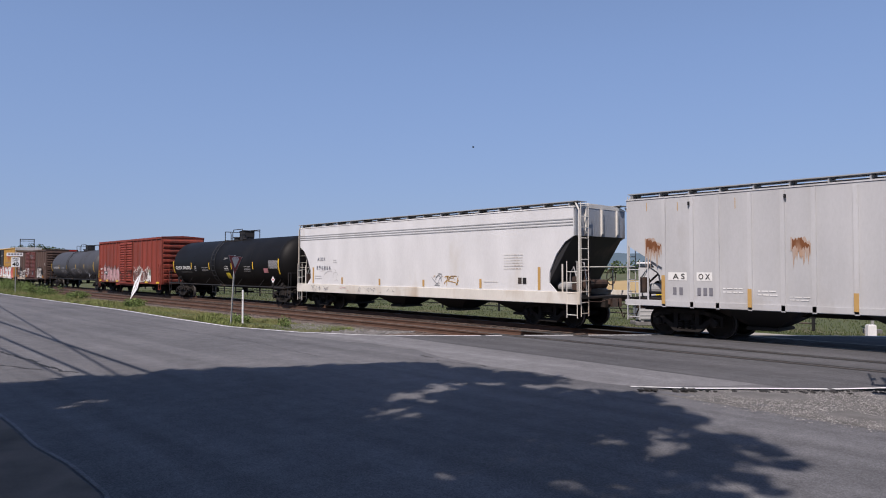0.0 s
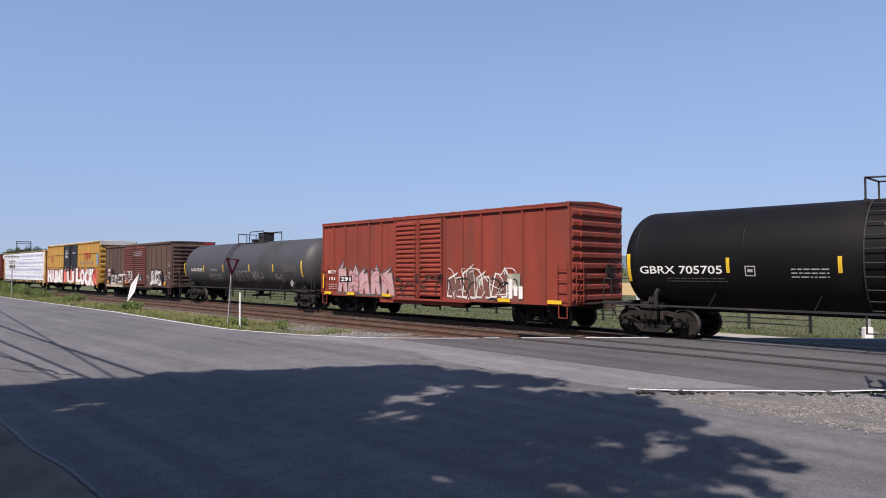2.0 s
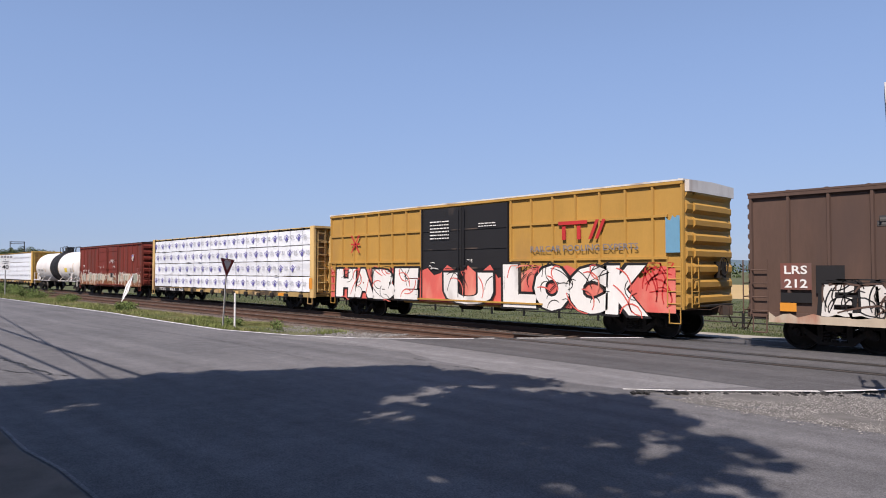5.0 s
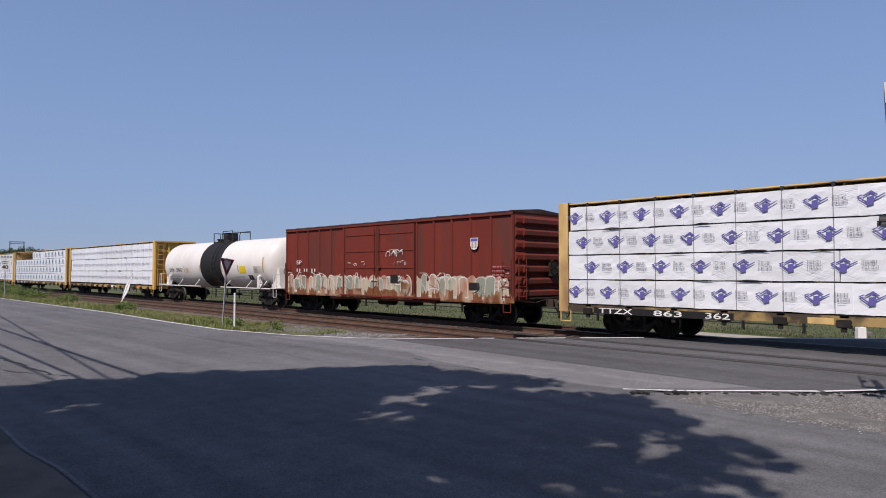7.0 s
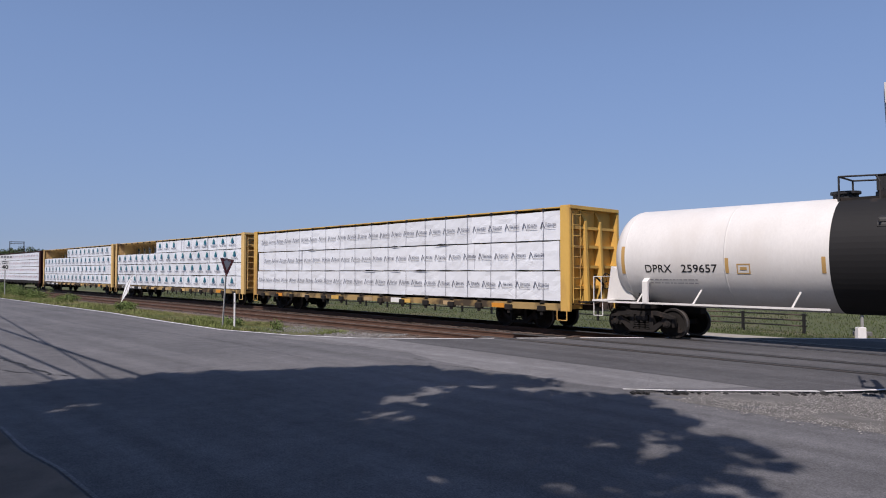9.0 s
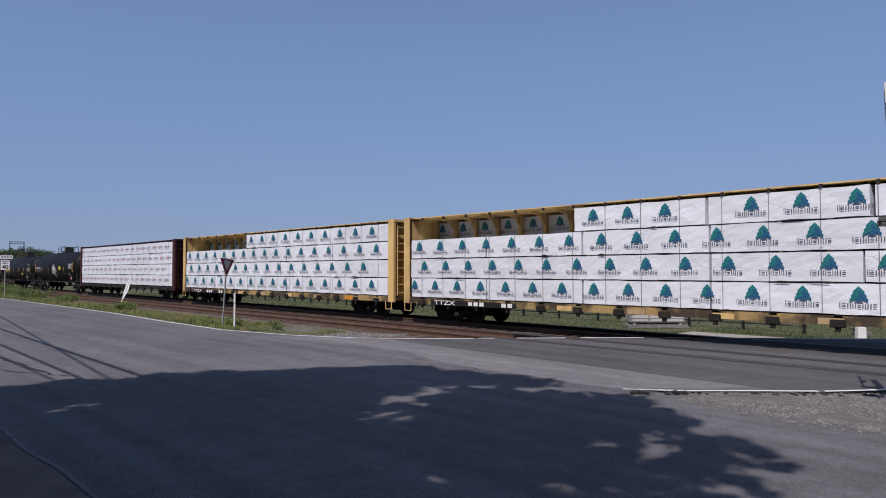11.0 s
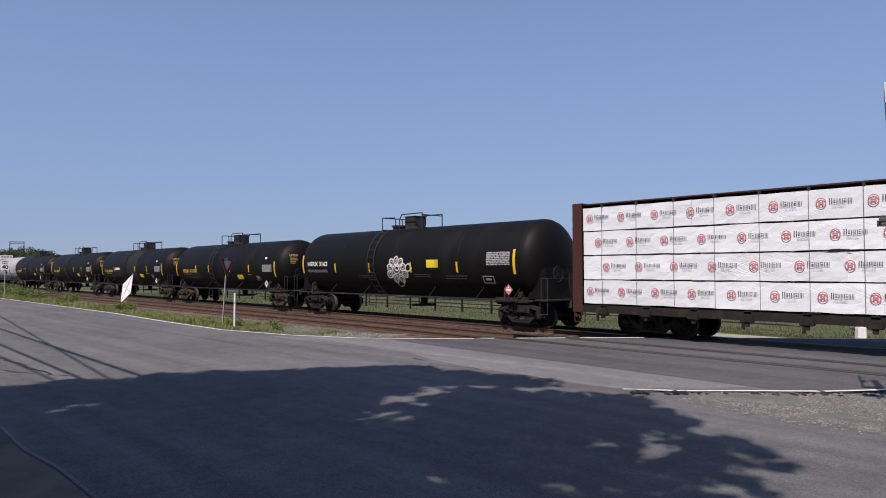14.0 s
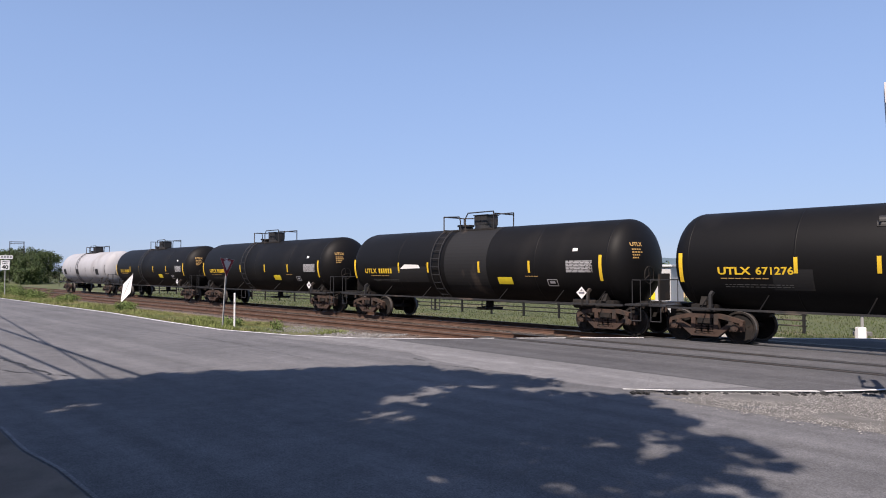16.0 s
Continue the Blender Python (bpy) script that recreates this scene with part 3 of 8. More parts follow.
    for s in (-1, 1):      # saddle posts over the trucks
        for y in (-1, 1):
            bm = bmesh.new()
            u = s * (half - 1.5)
            prism(bm, [(y * 1.46, walk_z), (y * 1.54, walk_z), (y * 1.54, walk_z + tall), (y * 1.40, walk_z + tall + 0.10), (y * 1.30, walk_z + tall + 0.04), (y * 1.46, walk_z + tall - 0.06)], "x", u - thick, u + thick)
            part("saddle_post", bm, trim, car)
    a, b = rail
    bm = bmesh.new()
    for y0, y1 in ((-0.60, -0.30), (0.30, 0.60)):
        box(bm, a, b, y0, y1, top - 0.12, top - 0.05, 0.008)
    for u in (a, b):
        box(bm, u - 0.04, u + 0.04, -0.60, 0.60, top - 0.16, top - 0.02)
    part("top_platform", bm, M["soot"], car)
    hr = top + 0.60
    for y in (-0.60, 0.60):
        bm = bmesh.new()
        m0, m1 = a + (b - a) * 0.32, a + (b - a) * 0.45
        bars(bm, [(a, y, top - 0.2), (a, y, hr - 0.08), (m0, y, hr - 0.12), (m0 + 0.08, y, hr - 0.3), (m0 + 0.08, y, top - 0.2)], 0.026)
        bars(bm, [(m1, y, top - 0.2), (m1, y, hr - 0.2), (m1 + 0.15, y, hr), (b, y, hr), (b, y, top - 0.2)], 0.026)
        part("handrail", bm, M["hopper_dark"], car)
    bm = bmesh.new()
    for u in (a, b):
        bars(bm, [(u, -0.60, hr - 0.08), (u, 0.60, hr - 0.08)], 0.026)
    part("end_rail", bm, M["hopper_dark"], car)
    bm = bmesh.new()
    rod(bm, (dome, 0, top - 0.1), (dome, 0, top + 0.10), 0.45, 20)
    box(bm, dome - 0.36, dome + 0.36, -0.34, 0.34, top + 0.10, top + 0.50, 0.02)
    box(bm, dome - 0.39, dome + 0.39, -0.37, 0.37, top + 0.50, top + 0.53, 0.008)
    for u in (-0.2, 0.0, 0.2):
        rod(bm, (dome + u, -0.345, top + 0.16), (dome + u, -0.345, top + 0.46), 0.012, 6)
    part("valve_housing", bm, M["hopper_dark"], car)
    bm = bmesh.new()
    rod(bm, (dome - 1.15, 0, top - 0.1), (dome - 1.15, 0, top + 0.10), 0.30, 18)
    rod(bm, (dome - 1.15, 0, top + 0.10), (dome - 1.15, 0, top + 0.17), 0.36, 18)
    part("manway", bm, M["hopper_dark"], car)
    step_x = ladder_at if ladder_at is not None else a + 0.45
    for y in (-1, 1):
        bm = bmesh.new()
        ang = [math.radians(k) for k in range(62, -70, -11)]
        for dx in (-0.24, 0.24):
            u = step_x + dx
            bars(bm, [(u, y * (r + 0.10) * math.cos(t), cz + (r + 0.10) * math.sin(t)) for t in ang] + [(u, y * 1.50, walk_z), (u, y * 1.50, walk_z - 0.48)], 0.022)
        for t in [math.radians(k) for k in range(56, -62, -12)]:
            rod(bm, (step_x - 0.24, y * (r + 0.10) * math.cos(t), cz + (r + 0.10) * math.sin(t)), (step_x + 0.24, y * (r + 0.10) * math.cos(t), cz + (r + 0.10) * math.sin(t)), 0.016, 6)
        rod(bm, (step_x - 0.24, y * 1.5, walk_z - 0.46), (step_x + 0.24, y * 1.5, walk_z - 0.46), 0.018, 6)
        part("side_ladder", bm, M["hopper_dark"], car)
    bm = bmesh.new()
    rod(bm, (0.3, 0, cz - r + 0.05), (0.3, 0, 0.55), 0.16, 12)
    box(bm, 0.02, 0.58, -0.5, 0.5, 0.52, 0.62, 0.02)
    part("outlet_valve", bm, M["soot"], car)
    bm = bmesh.new()
    rod(bm, (half - 2.5, -0.75, 0.98), (half - 1.6, -0.75, 0.98), 0.19, 14)
    part("brake_cylinder", bm, M["soot"], car)
    bm = bmesh.new()
    box(bm, half + 0.05, half + 0.12, 0.2, 0.9, walk_z + 0.1, walk_z + 1.0, 0.02)
    part("brake_housing", bm, M["soot"], car)
    bm = bmesh.new()
    hoop(bm, (half + 0.20, -0.6, walk_z + 0.95), 0.28)
    part("hand_brake", bm, M["soot"], car)
    gear(car, half - 1.12, half + 0.12, rusty)
    for u in bars_at:
        marks("reflector", car, M[mark], lambda b, u=u: oblong(b, u - 0.048, u + 0.048, 2.0, 2.42, tank=tank), "")
    for u in tall_at:
        marks("reflector", car, M[mark], lambda b, u=u: oblong(b, u - 0.058, u + 0.058, *tall_z, tank=tank), "")
    return car, tank


def diamond(car, tank, u, z, size, back, ink):
    bm = bmesh.new()
    box(bm, u - 0.03, u + 0.03, -1.548, -1.50, z - 0.42, z + 0.12)
    part("placard_post", bm, M["soot"], car)
    y = -1.56
    p = marks("placard", car, M[back], lambda b: patch(b, [(u, z - size), (u + size, z), (u, z + size), (u - size, z)], y))
    marks("placard_print", p, M[ink], lambda b: (oblong(b, u - size * 0.55, u + size * 0.55, z - size * 0.18, z + size * 0.16, y - 0.005), patch(b, [(u - size * 0.25, z + size * 0.3), (u + size * 0.25, z + size * 0.3), (u, z + size * 0.65)], y - 0.005)))


def data_table(car, tank, x0, x1, z0, z1, ink, rng, lines=8):
    def build(b):
        for k in range(lines):
            za, zb = z0 + (z1 - z0) * k / lines, z0 + (z1 - z0) * (k + 0.72) / lines
            x = x0
            while x < x1 - 0.03:
                w = min(rng.uniform(0.1, 0.3), x1 - x)
                oblong(b, x, x + w, za, zb, tank=tank)
                x += w + 0.03
    marks("data_panel", car, M[ink], build)


def frame_mark(car, tank, u, z, w, hgt, ink):
    marks("stencil_box", car, M[ink], lambda b: [oblong(b, *q, tank=tank) for q in ((u - w, u + w, z + hgt - 0.03, z + hgt), (u - w, u + w, z - hgt, z - hgt + 0.03), (u - w, u - w + 0.03, z - hgt, z + hgt), (u + w - 0.03, u + w, z - hgt, z + hgt), (u - w * 0.5, u + w * 0.5, z - 0.03, z + 0.05))])


def small_print(car, tank, x0, x1, z0, z1, lines, ink, seed):
    rng = random.Random(seed)
    marks("small_print", car, M[ink], lambda b: bars_of_text(b, x0, x1, z0, z1, lines, rng, tank=tank))


def chalk(car, tank, x0, x1, z0, z1):
    """Hand-drawn chalk capitals, a mesh of thin strokes for each letter."""
    rng = random.Random(9)
    letters = {"A": [(0, 0, 0.4, 1), (0.4, 1, 0.8, 0), (0, 0.02, 0.8, 0)], "C": [(0.75, 0.85, 0.3, 1), (0.3, 1, 0.0, 0.5), (0.0, 0.5, 0.25, 0), (0.25, 0, 0.8, 0.08)],
               "E": [(0, 0, 0, 1), (0, 1, 0.7, 1.03), (0, 0.5, 0.55, 0.52), (0, 0, 0.7, 0.02)], "T": [(0.35, 0, 0.35, 1), (-0.05, 1, 0.8, 1.06)],
               ".": [(0.3, 0.3, 0.4, 0.36)], "W": [(0, 1, 0.2, 0), (0.2, 0, 0.42, 0.8), (0.42, 0.8, 0.62, 0), (0.62, 0, 0.85, 1)],
               "H": [(0, 0, 0, 1), (0.65, 0, 0.65, 1.02), (0, 0.5, 0.65, 0.55)], ">": [(-0.1, 0.3, 1.2, 0.5), (1.2, 0.5, 0.5, 0.9), (1.2, 0.5, 0.55, 0.15)]}
    body = "ACET.WH>"
    w = (x1 - x0) / len(body)
    for k, ch in enumerate(body):
        bm = bmesh.new()
        for p, q, r, t in letters[ch]:
            a = Vector((x0 + w * (k + p * 0.95), z0 + (z1 - z0) * q))
            b = Vector((x0 + w * (k + r * 0.95), z0 + (z1 - z0) * t))
            m = Vector((-(b - a).y, (b - a).x)).normalized() * rng.uniform(0.012, 0.022)
            for i in range(4):
                c, d = a.lerp(b, i / 4), a.lerp(b, (i + 1) / 4)
                patch(bm, [tuple(c - m), tuple(d - m), tuple(d + m), tuple(c + m)], tank=tank)
        part("chalk_letter", bm, M["pale_ink"], car, "thin white chalked letter")


def head_word(car, tank, half):
    """Yellow stencil on the dished head at the forward end."""
    r, cz = tank
    co, faces = glyphs("UTLX", 0.03)
    vs, fs = [], []

    def lift(y, z):
        d = min(0.99, math.hypot(y, z) / r)
        return (half - 0.80 + 0.80 * math.sqrt(1 - d * d) + 0.012, y, cz + z)
    for u, w in co:
        vs.append(lift(-0.95 + 0.45 * u, 0.52 + 0.13 * w))
    fs += faces
    for z0, w in ((0.40, 0.36), (0.31, 0.42), (0.22, 0.30), (0.13, 0.24)):
        for k in range(4):
            a, b = -0.93 + w * k / 4, -0.93 + w * (k + 0.7) / 4
            n = len(vs)
            vs += [lift(a, z0), lift(b, z0), lift(b, z0 + 0.045), lift(a, z0 + 0.045)]
            fs.append([n, n + 1, n + 2, n + 3])
    me = bpy.data.meshes.new("head_stencil")
    me.from_pydata(vs, [], fs)
    me.materials.append(M["ochre_mark"])
    ob = new("head_stencil", me)
    ob.parent = car


def build_tanks():
    rng = random.Random(4)
    R4 = (-4.35, -1.6, 1.2, 4.0)
    # dull black, white stencils
    car, tk = tank_car("dull black tank car with yellow reflectors and white stencils", -40.6, 8.15, 1.55, 2.36, M["black"], rail=(-1.32, 1.08), dome=0.53, bars_at=(-4.45, -1.65, 1.56, 4.33), tall_at=(-7.55, 7.33))
    word("lettering", "GBRX 705705", -7.17, -4.62, 1.97, 2.20, 0, M["white_ink"], car, 0.012, tk)
    small_print(car, tk, -6.3, -4.5, 1.72, 1.88, 2, "dim_ink", 1)
    small_print(car, tk, -2.8, -1.9, 1.85, 2.15, 3, "pale_ink", 2)
    small_print(car, tk, 0.55, 1.1, 1.9, 2.2, 3, "white_ink", 3)
    small_print(car, tk, 0.55, 1.0, 2.6, 2.72, 2, "white_ink", 4)
    small_print(car, tk, 3.2, 4.0, 1.85, 2.2, 4, "pale_ink", 5)
    marks("yellow_placard", car, M["placard_yellow"], lambda b: oblong(b, 0.65, 1.2, 1.42, 1.78, tank=tk))
    marks("faded_placard", car, M["faded_pink"], lambda b: oblong(b, 5.6, 6.1, 1.8, 2.05, tank=tk))
    data_table(car, tk, 6.2, 7.25, 2.05, 2.5, "pale_ink", rng)
    frame_mark(car, tk, -3.85, 2.05, 0.14, 0.14, "pale_ink")
    diamond(car, tk, 6.78, 1.42, 0.2, "sign_white", "maroon_ink")
    # dark grey, chalked
    car, tk = tank_car("faded dark grey tank car with chalked graffiti", -74.9, 8.25, 1.50, 2.32, M["grey_tank"], rail=(-1.57, 1.67), dome=0.88, bars_at=(-4.65, -1.81, 1.61, 4.41), tall_at=(-7.7, 7.4))
    word("lettering", "GATX 35139", -6.65, -4.85, 2.02, 2.22, 0, M["white_ink"], car, 0.012, tk)
    small_print(car, tk, -6.6, -4.9, 1.72, 1.92, 2, "dim_ink", 6)
    chalk(car, tk, -0.2, 3.2, 1.47, 2.02)
    small_print(car, tk, -3.6, -2.6, 2.0, 2.2, 2, "pale_ink", 7)
    for u0, u1, n in ((-4.0, -3.15, 26), (-3.05, -2.0, 26), (4.55, 5.3, 20)):
        marks("chalk_scrawl", car, M["pale_ink"], lambda b: scribble(b, u0, u1, 1.42, 1.86, rng, None, n, 0.028, tk), "white chalk scrawl")
    data_table(car, tk, 5.5, 6.9, 2.0, 2.4, "dim_ink", rng)
    diamond(car, tk, 6.6, 1.4, 0.2, "cabinet_grey", "grey_ink")
    # white with a black middle
    car, tk = tank_car("white tank car with a broad black band round the middle", -169.87, 7.88, 1.53, 2.46, M["white_tank"], band=(-1.3, 1.65), rail=(-1.32, 1.32), ladder_at=0.69, dome=-0.18, white_bars=True, walk_z=1.08, mark="ochre_mark", bars_at=(-3.88, -1.43, 1.77, 3.87), tall_at=(-7.13, 6.88), tall_z=(1.98, 2.82), skirt=True)
    word("lettering", "DPRX", -6.2, -5.35, 2.02, 2.25, 0, M["black_ink"], car, 0.008, tk)
    word("lettering", "259657", -5.05, -3.98, 2.02, 2.25, 0, M["black_ink"], car, 0.008, tk)
    small_print(car, tk, -6.1, -4.6, 1.66, 1.86, 2, "pale_ink", 8)
    small_print(car, tk, 3.4, 4.6, 1.55, 1.8, 3, "pale_ink", 9)
    frame_mark(car, tk, -3.25, 2.12, 0.18, 0.14, "ochre_mark")
    marks("yellow_placard", car, M["placard_yellow"], lambda b: oblong(b, 4.22, 5.0, 1.95, 2.35, tank=tk))
    marks("black_panel", car, M["black_ink"], lambda b: (oblong(b, 5.15, 5.4, 1.55, 1.82, tank=tk), oblong(b, 5.43, 5.68, 1.55, 1.82, tank=tk)))
    data_table(car, tk, 5.95, 6.95, 1.95, 2.35, "roof_pale", rng)
    diamond(car, tk, 6.9, 1.38, 0.24, "sign_white", "maroon_ink")
    for ob in car.children:      # the stencils sit a little behind the middle
        if ob.name.split(".")[0] in ("lettering", "small_print", "stencil_box", "yellow_placard", "black_panel", "data_panel", "placard", "placard_post"):
            ob.matrix_basis = pose(-0.18, 0, 0)
    # clean black with a chalk flower
    car, tk = tank_car("clean black tank car with a chalked white flower", -280.3, 7.9, 1.56, 2.44, M["black"], rail=(-1.95, 0.82), dome=-0.3, bars_at=(-4.4, -1.74, 1.14, 3.92), tall_at=(-7.25, 6.85), tall_z=(1.95, 2.85), skirt=True)
    word("lettering", "HSRX 3162", -6.8, -5.05, 2.3, 2.52, 0, M["white_ink"], car, 0.02, tk)
    small_print(car, tk, -6.8, -5.1, 1.98, 2.15, 2, "pale_ink", 10)
    small_print(car, tk, -2.6, -1.5, 1.75, 1.9, 2, "dim_ink", 11)
    small_print(car, tk, 1.3, 2.3, 1.8, 1.95, 2, "dim_ink", 12)
    small_print(car, tk, 3.2, 4.4, 1.72, 1.92, 2, "dim_ink", 13)
    marks("yellow_placard", car, M["placard_yellow"], lambda b: oblong(b, 2.15, 2.85, 2.2, 2.52, tank=tk))

    def flower(b):
        cx, cz0 = 0.22, 2.16

        def line(pts, width):
            for p, q in zip(pts, pts[1:]):
                p, q = Vector(p), Vector(q)
                n = q - p
                if n.length > 1e-4:
                    n = Vector((-n.y, n.x)).normalized() * width
                    patch(b, [tuple(p - n), tuple(q - n), tuple(q + n), tuple(p + n)], tank=tk, lift=0.010)

        def loop(x, z, rx, rz, turn, width):
            pts = []
            for k in range(15):
                a = k * math.tau / 14
                u, w = rx * math.cos(a), rz * math.sin(a)
                pts.append((x + u * math.cos(turn) - w * math.sin(turn), z + u * math.sin(turn) + w * math.cos(turn)))
            line(pts, width)
        for k in range(9):      # petals, one loop within another
            a = k * math.tau / 9 + 0.2
            far = 0.40 if math.sin(a) > -0.3 else 0.52
            x, z = cx + far * 1.1 * math.cos(a), cz0 + far * math.sin(a) * 0.85
            loop(x, z, 0.19, 0.15, a, 0.024)
            loop(x, z, 0.10, 0.06, a, 0.012)
        loop(cx, cz0, 0.25, 0.2, 0.3, 0.02)
        loop(cx + 0.02, cz0 + 0.02, 0.13, 0.1, 0.0, 0.03)
        line([(cx + 0.55, cz0 + 0.1), (cx + 0.8, cz0 + 0.22), (cx + 1.0, cz0 + 0.02), (cx + 0.75, cz0 - 0.12), (cx + 0.55, cz0 - 0.05)], 0.02)
        line([(cx - 0.25, cz0 - 0.5), (cx - 0.15, cz0 - 0.78), (cx + 0.12, cz0 - 0.72), (cx + 0.3, cz0 - 0.5)], 0.02)
    marks("chalk_flower", car, M["white_ink"], flower, "white chalk drawing of a flower")
    data_table(car, tk, 5.5, 6.65, 2.28, 2.78, "pale_ink", rng)
    frame_mark(car, tk, 5.5, 1.74, 0.28, 0.14, "pale_ink")
    diamond(car, tk, 6.6, 1.38, 0.2, "maroon_ink", "white_ink")
    # yellow-lettered black tanks, rusty trucks
    for i, (x, half, shell, num, lab) in enumerate((
            (-297.1, 7.5, M["black"], "UTLX 671276", "black tank car with yellow stencilled number on rusty trucks"),
            (-313.15, 7.55, M["black"], "UTLX 661863", "black tank car with repainted patches and yellow stencils"),
            (-329.6, 7.5, M["black"], "UTLX", "black tank car with a brownish ladder strip and yellow stencils"),
            (-346.2, 7.6, M["black"], "UTLX", "plain black tank car with tall railing"),
            (-362.7, 7.3, M["pale_tank"], "", "pale grey tank car at the tail of the train"))):
        car, tk = tank_car(lab, x, half - 0.05, 1.465, 2.335, shell, rusty=True, rail=(-1.75, 1.05), dome=(-0.3, 0.1, -0.2, -0.4, -0.2)[i], walk_z=0.98,
                           mark="yellow_mark" if i < 4 else "hopper_dark", bars_at=(-3.7, -1.83, 1.05, 3.5), tall_at=(-6.85, 6.45))
        if num == "UTLX":
            word("lettering", num, -5.9, -5.0, 1.96, 2.17, 0, M["yellow_mark"], car, 0.02, tk)
            marks("number_bars", car, M["yellow_mark"], lambda b: [oblong(b, -4.85 + k * 0.16, -4.75 + k * 0.16, 1.96, 2.17, tank=tk) for k in range(6)])
        elif i == 1:
            word("lettering", "UTLX", -6.1, -5.25, 1.96, 2.17, 0, M["yellow_mark"], car, 0.02, tk)
            marks("number_bars", car, M["yellow_mark"], lambda b: [oblong(b, -5.1 + k * 0.16, -5.0 + k * 0.16, 1.96, 2.17, tank=tk) for k in range(6)])
        elif num:
            word("lettering", "UTLX", -5.76, -4.85, 1.96, 2.17, 0, M["yellow_mark"], car, 0.03, tk)
            word("lettering", "671276", -4.72, -3.76, 1.96, 2.17, 0, M["yellow_mark"], car, 0.02, tk)
        if i < 4:
            small_print(car, tk, -5.7, -4.4, 1.82, 1.9, 1, "ochre_mark", 20 + i)
            small_print(car, tk, -5.6, -3.8, 1.6, 1.72, 2, "dim_ink", 30 + i)
            data_table(car, tk, 5.1, 6.15, 2.02, 2.42, "pale_ink", rng)
            frame_mark(car, tk, 4.45, 1.66, 0.22, 0.12, "pale_ink")
            marks("yellow_placard", car, M["placard_yellow"], lambda b: oblong(b, 1.95, 2.65, 1.58, 1.84, tank=tk))
            small_print(car, tk, 3.3, 3.9, 1.84, 1.92, 1, "ochre_mark", 40 + i)
            diamond(car, tk, 5.8, 1.35, 0.2, "sign_white", "grey_ink")
            head_word(car, tk, half - 0.05)
            marks("small_mark", car, M["white_ink"], lambda b: oblong(b, 5.35, 5.55, 2.72, 2.82, tank=tk))
        if i == 1:
            bm = bmesh.new()
            lathe_x(bm, [(-0.85, 1.455), (-0.85, 1.471), (1.45, 1.471), (1.45, 1.455)], 64, cz=2.335)
            part("painted_band", bm, M["tank_band"], car, "freshly painted glossy black band")
            marks("painted_patch", car, M["tank_band"], lambda b: oblong(b, -4.4, -1.9, 1.6, 2.25, tank=tk), "fresh black paint patch")
            marks("scraped_patch", car, M["white_ink"], lambda b: patch(b, [(-3.6, 2.15), (-2.3, 2.18), (-2.4, 2.32), (-3.3, 2.34)], tank=tk, lift=0.012), "scraped white patch")
        if i == 0:
            marks("painted_patch", car, M["tank_band"], lambda b: oblong(b, -4.3, -3.3, 1.55, 2.1, tank=tk, lift=0.004), "fresh black paint patch")
        if i == 4:
            marks("dark_patch", car, M["black_ink"], lambda b: [oblong(b, u, u + 0.8, 1.75, 2.25, tank=tk) for u in (-5.9, -1.9, 3.9)])


# ---- box cars ----
def corrugation(bm, x0, x1, z, hgt, y, depth):
    prism(bm, [(y, z - hgt / 2), (y - depth, z - hgt * 0.22), (y - depth, z + hgt * 0.22), (y, z + hgt / 2)], "x", x0, x1)


